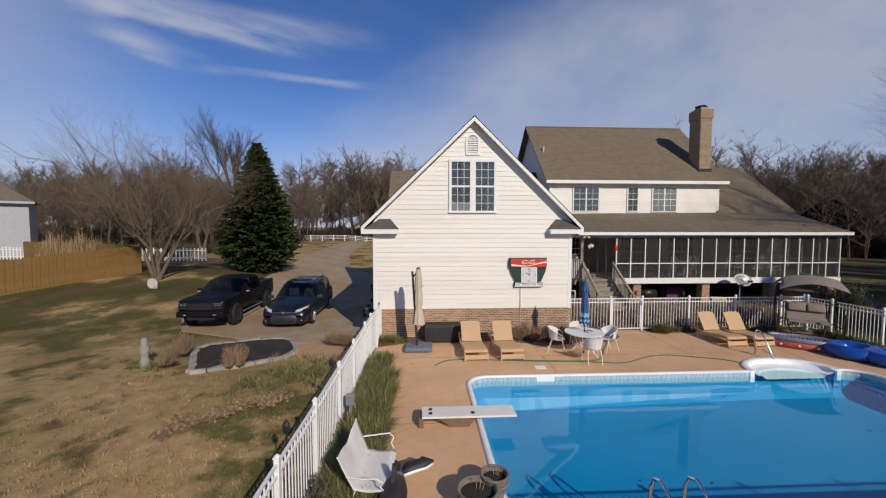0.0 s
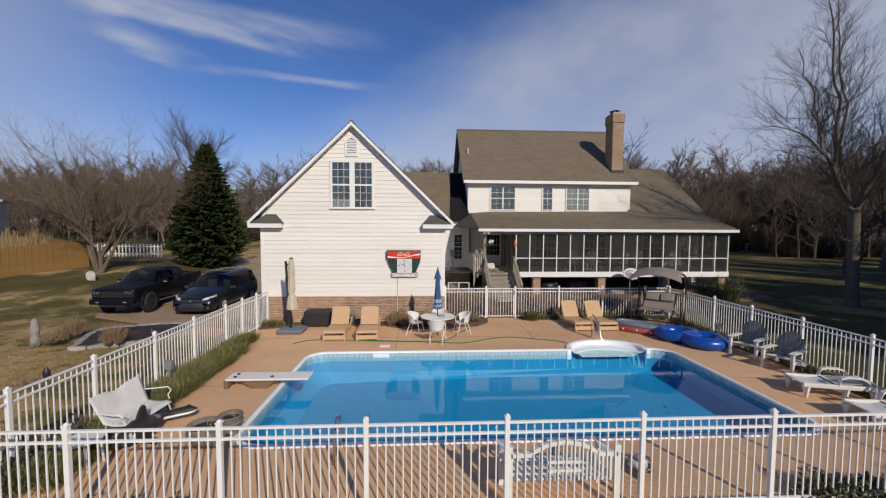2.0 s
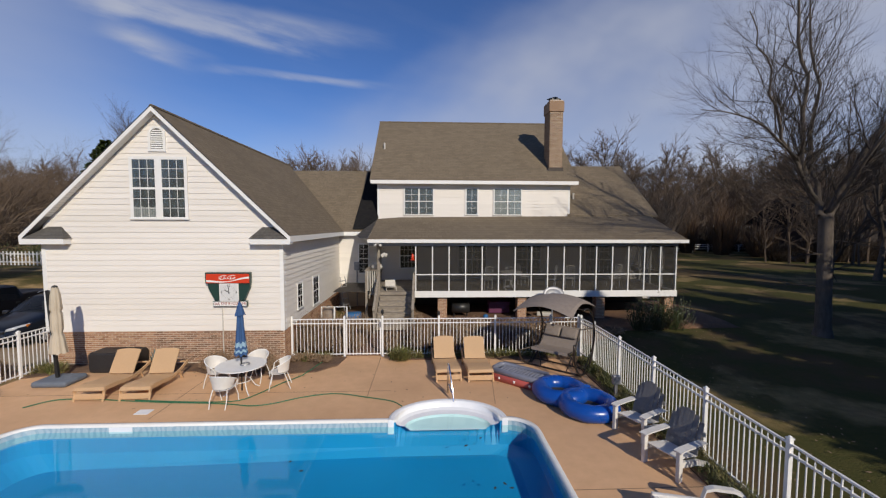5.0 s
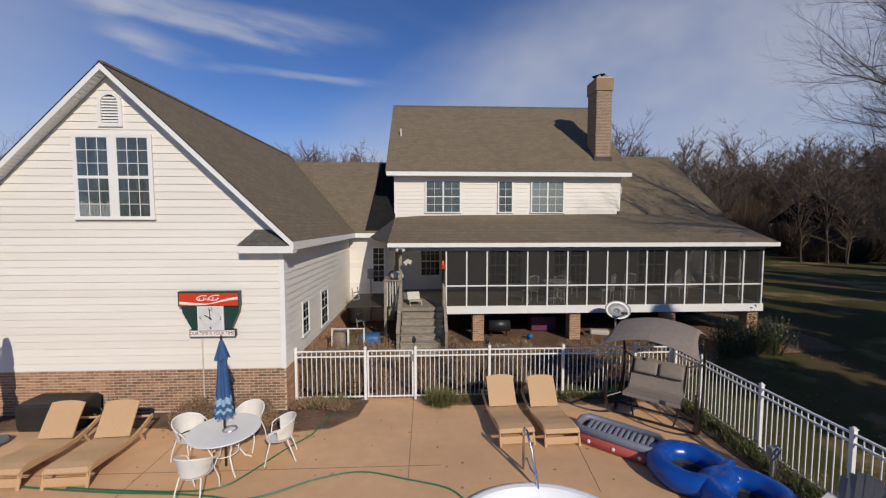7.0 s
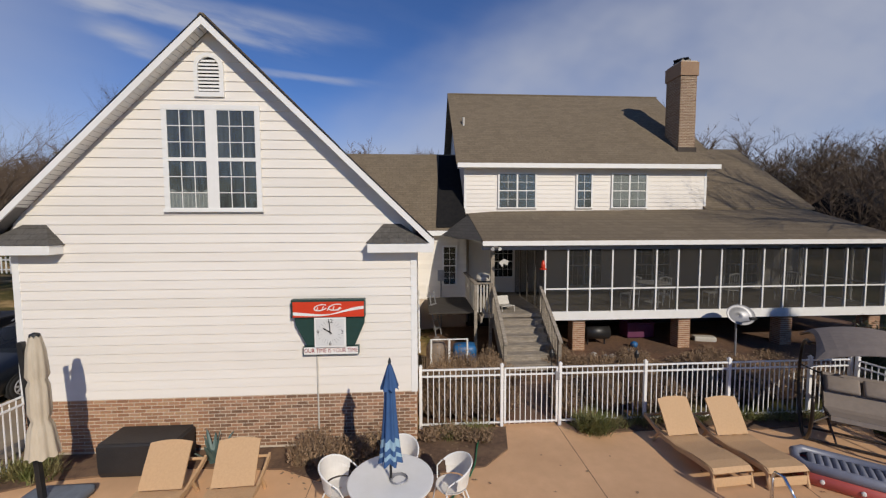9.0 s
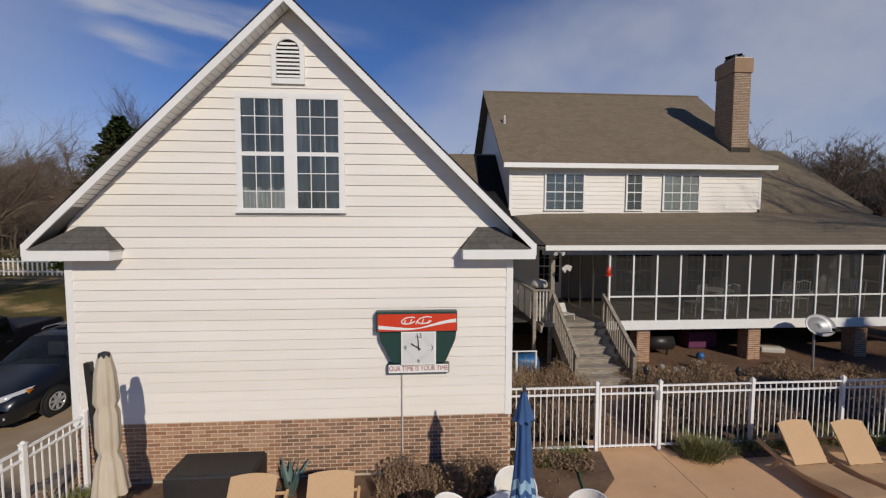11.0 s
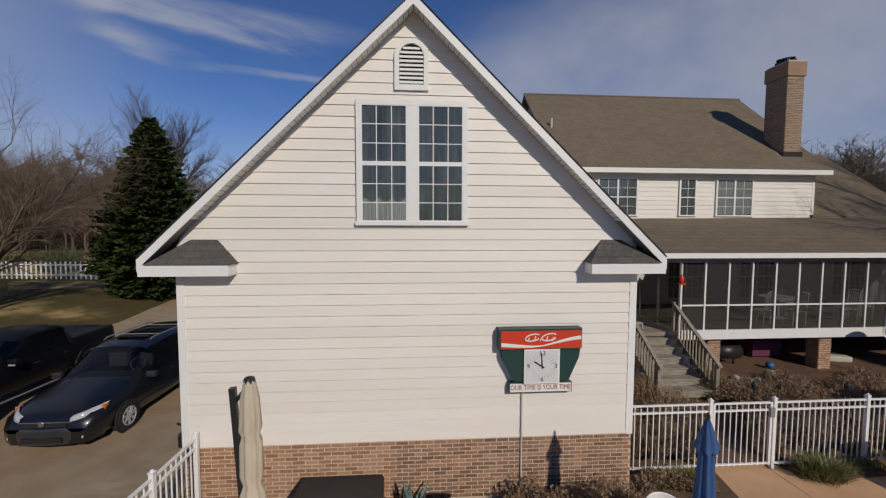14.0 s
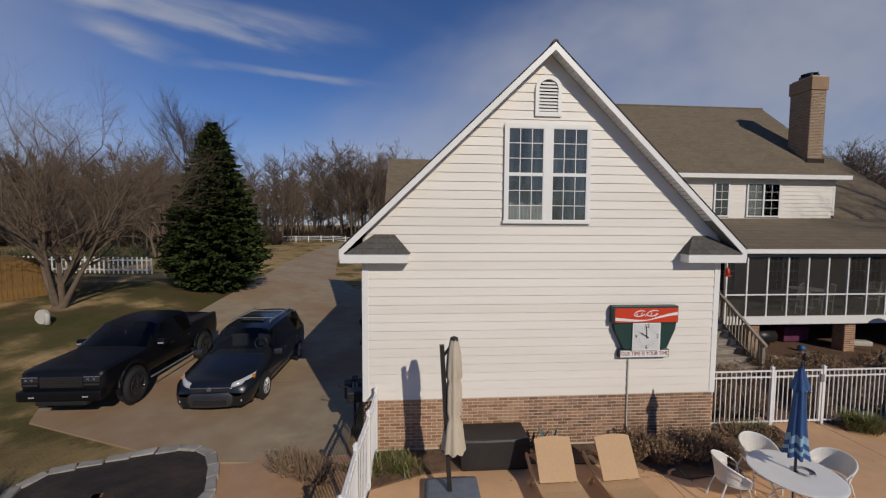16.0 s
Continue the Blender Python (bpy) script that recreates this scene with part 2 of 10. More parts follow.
def water_mat():
    m = bpy.data.materials.new("pool_water")
    m.use_nodes = True
    nt = m.node_tree
    nt.nodes.clear()
    out = nt.nodes.new("ShaderNodeOutputMaterial")
    g = nt.nodes.new("ShaderNodeBsdfGlossy")
    g.inputs["Roughness"].default_value = 0.015
    t = nt.nodes.new("ShaderNodeBsdfTransparent")
    t.inputs["Color"].default_value = (0.62, 0.94, 0.99, 1)
    f = nt.nodes.new("ShaderNodeFresnel")
    f.inputs["IOR"].default_value = 1.34
    co = nt.nodes.new("ShaderNodeTexCoord")
    n = nt.nodes.new("ShaderNodeTexNoise")
    n.inputs["Scale"].default_value, n.inputs["Detail"].default_value = 2.2, 3
    n2 = nt.nodes.new("ShaderNodeTexNoise")
    n2.inputs["Scale"].default_value, n2.inputs["Detail"].default_value = 11, 2
    bp = nt.nodes.new("ShaderNodeBump")
    bp.inputs["Strength"].default_value, bp.inputs["Distance"].default_value = 0.05, 0.02
    bp2 = nt.nodes.new("ShaderNodeBump")
    bp2.inputs["Strength"].default_value, bp2.inputs["Distance"].default_value = 0.04, 0.004
    nt.links.new(co.outputs["Object"], n.inputs["Vector"])
    nt.links.new(co.outputs["Object"], n2.inputs["Vector"])
    nt.links.new(n.outputs["Fac"], bp.inputs["Height"])
    nt.links.new(n2.outputs["Fac"], bp2.inputs["Height"])
    nt.links.new(bp.outputs["Normal"], bp2.inputs["Normal"])
    nt.links.new(bp2.outputs["Normal"], g.inputs["Normal"])
    nt.links.new(bp2.outputs["Normal"], f.inputs["Normal"])
    mx = nt.nodes.new("ShaderNodeMixShader")
    nt.links.new(f.outputs[0], mx.inputs[0])
    nt.links.new(t.outputs[0], mx.inputs[1])
    nt.links.new(g.outputs[0], mx.inputs[2])
    nt.links.new(mx.outputs[0], out.inputs["Surface"])
    return m


M_WATER = water_mat()
M_LINER = mat("blue_pool_liner", (0.006, 0.29, 0.57), (0.006, 0.27, 0.54), 1.2, 0.5, c3=(0.007, 0.315, 0.59), scale3=0.4, amount3=0.4)
M_COPING = mat("white_coping", (0.80, 0.79, 0.76), (0.74, 0.73, 0.70), 6, 0.4)
M_STEP = mat("white_acrylic_step", (0.82, 0.83, 0.84), (0.78, 0.79, 0.80), 4, 0.3)
M_CONC = mat("tan_pool_concrete", (0.70, 0.43, 0.235), (0.63, 0.38, 0.205), 3.5, 0.7, bump=0.12, bscale=45, c3=(0.50, 0.30, 0.16), scale3=0.45, amount3=0.6)
M_JOINT = mat("dark_joint", (0.22, 0.14, 0.08), rough=0.9)
M_DRIVE = mat("driveway_concrete", (0.40, 0.315, 0.20), (0.30, 0.235, 0.15), 1.6, 0.9, bump=0.15, bscale=50, c3=(0.30, 0.172, 0.088), scale3=0.20, amount3=0.95)
M_SOIL = mat("mulch_soil", (0.16, 0.095, 0.056), (0.09, 0.054, 0.034), 12, 1.0, bump=0.5, bscale=40, c3=(0.24, 0.15, 0.085), scale3=2.0, amount3=0.6)
M_REDSOIL = mat("leaf_strewn_soil", (0.20, 0.105, 0.055), (0.11, 0.06, 0.035), 9, 1.0, bump=1.0, bscale=30, c3=(0.08, 0.05, 0.03), scale3=1.2, amount3=0.6)


def lawn_mat():
    m = mat("winter_lawn", (0.50, 0.345, 0.165), (0.31, 0.205, 0.09), 3.0, 1.0, bump=1.0, bscale=26, c3=(0.17, 0.135, 0.045), scale3=0.22, amount3=0.6, spec=0.1, detail=9)
    nt = m.node_tree
    b = nt.nodes["Principled BSDF"]
    src = b.inputs["Base Color"].links[0].from_socket
    geo = nt.nodes.new("ShaderNodeNewGeometry")
    sp = nt.nodes.new("ShaderNodeSeparateXYZ")
    nt.links.new(geo.outputs["Position"], sp.inputs[0])
    # greener turf east of the house and in a strip by the far west fence
    nz = nt.nodes.new("ShaderNodeTexNoise")
    nz.inputs["Scale"].default_value, nz.inputs["Detail"].default_value = 0.22, 6
    nt.links.new(geo.outputs["Position"], nz.inputs["Vector"])

    def rng(v, a, c, lo=0.0, hi=1.0):
        n = nt.nodes.new("ShaderNodeMapRange")
        n.interpolation_type = "SMOOTHSTEP"
        for k, q in (("From Min", a), ("From Max", c), ("To Min", lo), ("To Max", hi)):
            n.inputs[k].default_value = q
        nt.links.new(v, n.inputs["Value"])
        return n.outputs["Result"]

    def mth(op, p, q):
        n = nt.nodes.new("ShaderNodeMath")
        n.operation = op
        for i, v in enumerate((p, q)):
            if isinstance(v, (int, float)):
                n.inputs[i].default_value = v
            else:
                nt.links.new(v, n.inputs[i])
        return n.outputs[0]

    east = mth("MULTIPLY", rng(sp.outputs["X"], 9.5, 11.5), rng(sp.outputs["Y"], -10.0, 2.0))
    west = mth("MULTIPLY", rng(sp.outputs["X"], -6.0, -10.5), mth("MULTIPLY", rng(sp.outputs["Y"], 10.5, 17.5), rng(sp.outputs["Y"], 40.0, 30.0)))
    g = mth("MAXIMUM", east, west)
    g = mth("MULTIPLY", g, mth("ADD", mth("MULTIPLY", east, 0.55), rng(nz.outputs["Fac"], 0.38, 0.52, 0.0, 0.92)))
    fine = nt.nodes.new("ShaderNodeTexNoise")
    fine.inputs["Scale"].default_value, fine.inputs["Detail"].default_value = 7, 8
    nt.links.new(geo.outputs["Position"], fine.inputs["Vector"])
    # dark greens also put the east lawn's tree shade into the turf colour
    grn = nt.nodes.new("ShaderNodeMixRGB")
    grn.inputs["Color1"].default_value, grn.inputs["Color2"].default_value = (0.040, 0.050, 0.013, 1), (0.094, 0.079, 0.028, 1)
    nt.links.new(fine.outputs["Fac"], grn.inputs["Fac"])
    # patches of living grass and of bare brown thatch in the dormant turf
    def patch(below, scale, lo, hi, amount, colour):
        pn = nt.nodes.new("ShaderNodeTexNoise")
        pn.inputs["Scale"].default_value, pn.inputs["Detail"].default_value, pn.inputs["Roughness"].default_value = scale, 9, 0.62
        nt.links.new(geo.outputs["Position"], pn.inputs["Vector"])
        pm = nt.nodes.new("ShaderNodeMixRGB")
        pm.inputs["Color2"].default_value = (*colour, 1)
        nt.links.new(rng(pn.outputs["Fac"], lo, hi, 0.0, amount), pm.inputs["Fac"])
        nt.links.new(below, pm.inputs["Color1"])
        return pm.outputs["Color"]

    src = patch(src, 0.40, 0.49, 0.59, 0.85, (0.075, 0.080, 0.022))
    src = patch(src, 0.8, 0.56, 0.66, 0.70, (0.15, 0.088, 0.042))
    src = patch(src, 5.0, 0.52, 0.66, 0.35, (0.34, 0.24, 0.11))
    mx = nt.nodes.new("ShaderNodeMixRGB")
    nt.links.new(g, mx.inputs["Fac"])
    nt.links.new(src, mx.inputs["Color1"])
    turf = patch(grn.outputs["Color"], 0.16, 0.47, 0.58, 0.85, (0.100, 0.068, 0.036))
    nt.links.new(turf, mx.inputs["Color2"])
    nt.links.new(mx.outputs["Color"], b.inputs["Base Color"])
    return m


M_LAWN = lawn_mat()
M_WOOD = mat("weathered_wood", (0.37, 0.32, 0.255), (0.22, 0.19, 0.15), 6, 0.9, bump=0.3, stretch=(1, 6, 6), c3=(0.15, 0.12, 0.09), scale3=1.5)
M_CEDAR = mat("stained_fence_boards", (0.25, 0.138, 0.038), (0.19, 0.102, 0.028), 4, 0.8, bump=0.2, stretch=(5, 5, 1), c3=(0.12, 0.066, 0.02), scale3=0.8, amount3=0.4)
M_BARK = mat("grey_bark", (0.17, 0.135, 0.105), (0.10, 0.08, 0.06), 9, 0.95, bump=0.8, bscale=25, stretch=(1, 1, 0.3))
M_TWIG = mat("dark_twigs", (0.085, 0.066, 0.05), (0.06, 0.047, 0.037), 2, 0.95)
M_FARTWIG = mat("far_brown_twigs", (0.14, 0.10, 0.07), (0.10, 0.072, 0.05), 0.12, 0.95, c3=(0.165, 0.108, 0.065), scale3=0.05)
M_BRUSH = mat("brown_undergrowth", (0.052, 0.036, 0.024), (0.036, 0.025, 0.017), 0.25, 0.95, c3=(0.075, 0.049, 0.028), scale3=0.07)
M_OAKLEAF = mat("clinging_brown_leaves", (0.11, 0.062, 0.03), (0.08, 0.046, 0.024), 0.8, 0.9)
M_LIGHTBARK = mat("pale_bark", (0.17, 0.122, 0.082), (0.105, 0.074, 0.05), 6, 0.95, bump=0.6)
M_FIR = mat("fir_needles", (0.048, 0.066, 0.022), (0.032, 0.046, 0.016), 1.6, 1.0, c3=(0.062, 0.080, 0.027), scale3=0.7, amount3=0.5, spec=0.0)
M_GRASS = mat("liriope_leaf", (0.115, 0.135, 0.030), (0.175, 0.165, 0.05), 5, 0.6, c3=(0.26, 0.19, 0.085), scale3=2.5, amount3=0.65)
M_GREEN = mat("shrub_leaf", (0.036, 0.058, 0.018), (0.06, 0.072, 0.025), 6, 0.55, c3=(0.15, 0.10, 0.05), scale3=1.5)
M_DEADBUSH = mat("dry_shrub", (0.30, 0.20, 0.12), (0.19, 0.12, 0.07), 8, 0.9, c3=(0.38, 0.27, 0.155), scale3=2)
M_STRAW = mat("dry_straw", (0.42, 0.30, 0.15), (0.30, 0.20, 0.09), 6, 0.9)
M_WICKER = mat("tan_wicker", (0.60, 0.39, 0.21), (0.52, 0.325, 0.17), 30, 0.6, bump=0.5, bscale=120)
M_CREAMCLOTH = mat("cream_canvas", (0.54, 0.47, 0.36), (0.47, 0.40, 0.30), 7, 0.85, bump=0.2, stretch=(3, 3, 0.6))
M_BLUECLOTH = mat("blue_canvas", (0.035, 0.095, 0.23), (0.028, 0.075, 0.19), 7, 0.8, bump=0.2)
M_LTBLUE = mat("pale_blue_canvas", (0.28, 0.42, 0.52), (0.24, 0.37, 0.47), 9, 0.8)
M_BLACK = mat("black_metal", (0.015, 0.015, 0.016), (0.022, 0.021, 0.02), 9, 0.45)
M_BLACKV = mat("black_vinyl", (0.020, 0.018, 0.018), (0.028, 0.025, 0.024), 5, 0.55, bump=0.2)
M_GREYBAG = mat("grey_blue_vinyl", (0.15, 0.175, 0.21), (0.11, 0.13, 0.16), 6, 0.7, bump=0.4, bscale=14)
M_CHROME = mat("polished_steel", (0.75, 0.75, 0.76), (0.68, 0.68, 0.69), 9, 0.14, metal=1.0)
M_GREYMET = mat("grey_metal", (0.32, 0.32, 0.33), rough=0.45, metal=0.4)
M_PLASTIC = mat("white_resin", (0.72, 0.69, 0.64), (0.66, 0.63, 0.58), 9, 0.5, c3=(0.55, 0.52, 0.46), scale3=3, amount3=0.4)
M_GREYSLAT = mat("grey_resin", (0.17, 0.165, 0.165), (0.14, 0.135, 0.135), 9, 0.55)
M_TUBE = mat("blue_vinyl", (0.006, 0.07, 0.36), (0.006, 0.06, 0.30), 5, 0.28, bump=0.15, bscale=6)
M_PINK = mat("coral_vinyl", (0.48, 0.10, 0.08), (0.42, 0.085, 0.07), 6, 0.35)
M_GREYV = mat("grey_vinyl", (0.20, 0.21, 0.26), (0.16, 0.17, 0.21), 6, 0.4)
M_TAUPE = mat("taupe_canvas", (0.26, 0.215, 0.18), (0.22, 0.18, 0.15), 9, 0.85, bump=0.15)
M_BRONZE = mat("dark_bronze_metal", (0.05, 0.038, 0.03), rough=0.4, metal=0.5)
M_RED = mat("red_sign_face", (0.62, 0.050, 0.016), (0.57, 0.045, 0.015), 5, 0.35)
M_DKGREEN = mat("dark_green_sign", (0.018, 0.052, 0.042), (0.014, 0.042, 0.034), 6, 0.4)
M_SIGNWHITE = mat("sign_white", (0.78, 0.77, 0.73), (0.72, 0.71, 0.67), 6, 0.4)
M_REDINK = mat("dark_red_lettering", (0.30, 0.02, 0.02), rough=0.5)
M_HOSE = mat("green_hose", (0.03, 0.16, 0.075), (0.025, 0.13, 0.06), 9, 0.45)
M_VAN = mat("slate_grey_car_paint", (0.014, 0.016, 0.020), (0.012, 0.014, 0.018), 2, 0.3, metal=0.4, coat=0.6)
M_VANLOW = mat("pewter_car_paint", (0.045, 0.045, 0.048), (0.038, 0.038, 0.041), 2, 0.35, metal=0.4, coat=1.0)
M_TRUCK = mat("black_car_paint", (0.004, 0.004, 0.006), (0.005, 0.005, 0.007), 2, 0.45, spec=0.25, coat=0.12)
M_DARKLENS = mat("smoked_lamp_housing", (0.02, 0.021, 0.023), (0.03, 0.031, 0.033), 12, 0.15, coat=0.6)
M_ALLOY = mat("painted_alloy", (0.50, 0.50, 0.51), (0.42, 0.42, 0.43), 8, 0.35, metal=0.25)
M_TYRE = mat("tyre_rubber", (0.016, 0.016, 0.016), rough=0.85)
M_RIM = mat("alloy_rim", (0.55, 0.55, 0.56), rough=0.3, metal=0.9)
M_LAMPGLASS = mat("headlamp_lens", (0.55, 0.56, 0.57), (0.35, 0.36, 0.37), 20, 0.12, coat=0.8)
M_AMBER = mat("amber_lens", (0.6, 0.18, 0.02), rough=0.2)
M_STONE = mat("grey_edging_stone", (0.36, 0.33, 0.285), (0.27, 0.245, 0.21), 7, 0.9, bump=0.5, rand=0.15)
M_PONDLINER = mat("silted_pond_liner", (0.022, 0.018, 0.015), (0.045, 0.031, 0.020), 5, 0.7, bump=0.8, bscale=9, c3=(0.075, 0.048, 0.028), scale3=1.6, amount3=0.6, detail=8)
M_AGAVE = mat("blue_green_agave", (0.10, 0.16, 0.15), (0.07, 0.12, 0.11), 6, 0.5)
# near-black colour standing in for the shade of enclosed spaces
M_DARKIN = mat("interior_shade_dark", (0.045, 0.04, 0.036), (0.03, 0.027, 0.025), 2, 0.9)
M_CURTAIN = mat("grey_curtain", (0.40, 0.40, 0.39), (0.22, 0.22, 0.22), 14, 0.9, stretch=(6, 1, 0.3))
M_SHEER = mat("dark_sheer_curtain", (0.16, 0.165, 0.165), (0.05, 0.052, 0.054), 10, 0.9, stretch=(4, 1, 0.25), c3=(0.03, 0.032, 0.034), scale3=1.6, amount3=0.7)
M_BLIND = mat("grey_window_blind", (0.15, 0.155, 0.16), (0.09, 0.095, 0.10), 14, 0.9, stretch=(3, 1, 0.5))
M_GROOVESHADE = mat("soffit_groove_shade", (0.22, 0.21, 0.20), rough=0.9)
M_DIRTYWHITE = mat("weathered_white", (0.56, 0.53, 0.47), (0.46, 0.43, 0.37), 8, 0.7)
M_PURPLE = mat("magenta_plastic", (0.13, 0.03, 0.08), rough=0.5)
M_BLUEPL = mat("bright_blue_plastic", (0.02, 0.13, 0.32), rough=0.45)
M_PINEST = mat("neighbour_roof", (0.17, 0.13, 0.09), (0.13, 0.1, 0.07), 3, 0.95)
M_BOARD = mat("white_diving_board", (0.78, 0.75, 0.69), (0.74, 0.71, 0.65), 30, 0.7, bump=0.3, bscale=150)

# ---- mesh helpers ----
def link_bm(name, bm, material, smooth=False):
    me = bpy.data.meshes.new(name)
    bmesh.ops.recalc_face_normals(bm, faces=bm.faces[:])
    bm.to_mesh(me)
    bm.free()
    me.materials.append(material)
    if smooth:
        for p in me.polygons:
            p.use_smooth = True
    return new(name, me)


def part(name, bm, material, parent, label="", smooth=False):
    ob = link_bm(name, bm, material, smooth)
    ob.parent = parent
    if label:
        ob["label"] = label
    return ob


def piece(name, me, parent, at):
    ob = bpy.data.objects.new(name, me)
    scene.collection.objects.link(ob)
    ob.parent = parent
    ob.location = at
    return ob


def thing(name, label, category, m=None, group="", kind=""):
    ob = tagged(new(name), label, category, group, kind)
    ob.empty_display_size = 0.2
    if m is not None:
        ob.matrix_basis = m
    return ob


def raw(name, verts, faces, material, parent=None, smooth=False):
    me = bpy.data.meshes.new(name)
    me.from_pydata(verts, [], faces)
    me.materials.append(material)
    if smooth:
        for p in me.polygons:
            p.use_smooth = True
    ob = new(name, me)
    ob.parent = parent
    return ob


def box(bm, x0, x1, y0, y1, z0, z1, bevel=0.0, m=None):
    r = bmesh.ops.create_cube(bm, size=1.0)
    v = r["verts"]
    for k in v:
        k.co = Vector((x0 + (k.co.x + 0.5) * (x1 - x0), y0 + (k.co.y + 0.5) * (y1 - y0), z0 + (k.co.z + 0.5) * (z1 - z0)))
    if m is not None:
        for k in v:
            k.co = m @ k.co
    if bevel:
        es = list({e for k in v for e in k.link_edges})
        bmesh.ops.bevel(bm, geom=es, offset=bevel, segments=2, affect="EDGES", profile=0.6)
    return bm


def cube(x0, x1, y0, y1, z0, z1, bevel=0.0):
    return box(bmesh.new(), x0, x1, y0, y1, z0, z1, bevel)


def tube(bm, pts, r, sides=8, r_end=None, closed=False, caps=True):
    """A round bar along pts, its radius going from r to r_end."""
    pts = [Vector(p) for p in pts]
    n = len(pts)
    rings = []
    up = Vector((0.13, 0.21, 1.0)).normalized()
    for i, p in enumerate(pts):
        if closed:
            d = pts[(i + 1) % n] - pts[i - 1]
        else:
            d = pts[min(i + 1, n - 1)] - pts[max(i - 1, 0)]
        d.normalize()
        a = d.cross(up)
        if a.length < 0.05:
            a = d.cross(Vector((1, 0.1, 0)))
        a.normalize()
        b = d.cross(a)
        rr = r if r_end is None else r + (r_end - r) * i / max(n - 1, 1)
        rings.append([bm.verts.new(p + rr * (a * math.cos(2 * math.pi * k / sides) + b * math.sin(2 * math.pi * k / sides))) for k in range(sides)])
    for i in range(n if closed else n - 1):
        p, q = rings[i], rings[(i + 1) % n]
        for k in range(sides):
            bm.faces.new((p[k], p[(k + 1) % sides], q[(k + 1) % sides], q[k]))
    if caps and not closed:
        bm.faces.new(rings[0]), bm.faces.new(rings[-1])
    return bm


def bar(pts, r, sides=8, r_end=None, closed=False):
    return tube(bmesh.new(), pts, r, sides, r_end, closed)


def lathe(bm, profile, sides=20, at=(0, 0, 0), cap=True):
    """profile: (radius, height) pairs from bottom to top."""
    rings = []
    for r, z in profile:
        rings.append([bm.verts.new((at[0] + r * math.cos(2 * math.pi * k / sides), at[1] + r * math.sin(2 * math.pi * k / sides), at[2] + z)) for k in range(sides)])
    for p, q in zip(rings, rings[1:]):
        for k in range(sides):
            bm.faces.new((p[k], p[(k + 1) % sides], q[(k + 1) % sides], q[k]))
    if cap:
        bm.faces.new(rings[0]), bm.faces.new(rings[-1])
    return bm


def slab(bm, outline, z0, z1):
    """A flat plate with any outline (x, y)."""
    lo = [bm.verts.new((x, y, z0)) for x, y in outline]
    hi = [bm.verts.new((x, y, z1)) for x, y in outline]
    n = len(lo)
    for loop in (lo, hi):
        edges = [bm.edges.new((loop[i], loop[(i + 1) % n])) for i in range(n)]
        bmesh.ops.triangle_fill(bm, use_beauty=True, edges=edges)
    for i in range(n):
        bm.faces.new((lo[i], lo[(i + 1) % n], hi[(i + 1) % n], hi[i]))
    bmesh.ops.recalc_face_normals(bm, faces=bm.faces[:])
    return bm


def prism(bm, outline, a0, a1, axis):
    """A plate with an outline in the plane across axis ('x': (y, z), 'y': (x, z))."""
    def v(p, a):
        return bm.verts.new((a, p[0], p[1]) if axis == "x" else (p[0], a, p[1]))
    lo, hi = [v(p, a0) for p in outline], [v(p, a1) for p in outline]
    n = len(lo)
    bm.faces.new(lo), bm.faces.new(hi)
    for i in range(n):
        bm.faces.new((lo[i], lo[(i + 1) % n], hi[(i + 1) % n], hi[i]))
    return bm


def sheet(bm, pts, thick):
    """A plane polygon made a slab, thick downwards."""
    lo = [bm.verts.new((p[0], p[1], p[2] - thick)) for p in pts]
    hi = [bm.verts.new(p) for p in pts]
    n = len(lo)
    bm.faces.new(lo), bm.faces.new(hi)
    for i in range(n):
        bm.faces.new((lo[i], lo[(i + 1) % n], hi[(i + 1) % n], hi[i]))
    return bm


def surf(bm, rows, closed_u=False, solid=0.0):
    """A skin over rows of points; solid gives it a thickness."""
    g = [[bm.verts.new(p) for p in r] for r in rows]
    for a, b in zip(g, g[1:]):
        n = len(a)
        for k in range(n if closed_u else n - 1):
            bm.faces.new((a[k], a[(k + 1) % n], b[(k + 1) % n], b[k]))
    if solid:
        bmesh.ops.recalc_face_normals(bm, faces=bm.faces[:])
        bmesh.ops.solidify(bm, geom=bm.faces[:], thickness=solid)
    return bm


def smoothstep(a, b, v):
    t = min(max((v - a) / (b - a), 0.0), 1.0)
    return t * t * (3 - 2 * t)


def ground_z(x, y):
    west = smoothstep(-4.5, -18.0, x) * smoothstep(14.5, 29.0, y) * 1.1
    far = smoothstep(30.0, 70.0, y) * 0.7 * smoothstep(20, -5, x)
    z = max(west, far) + 0.05 * noise.noise((x * 0.15, y * 0.15, 0.0)) * smoothstep(-3.2, -6.0, x)
    z += 0.25 * smoothstep(15.4, 19.0, y) * smoothstep(4.0, 6.0, x)
    z += 0.12 * smoothstep(15.5, 22.0, x)
    z -= 0.17 * smoothstep(-2.5, -4.5, x) * smoothstep(9.0, 14.0, y) * smoothstep(34.0, 24.0, y) * smoothstep(-16.0, -11.0, x)
    return z - 0.06

# ---- ground, pool and paving ----
POOL_X0, POOL_X1, POOL_Y0, POOL_Y1 = 0.64, 11.92, 5.32, 10.42
STEP_X, STEP_R, STEP_D = 10.03, 1.20, 0.95


def ease(a, b, n, k):
    return [a + (b - a) * (i / n) ** k for i in range(1, n + 1)]


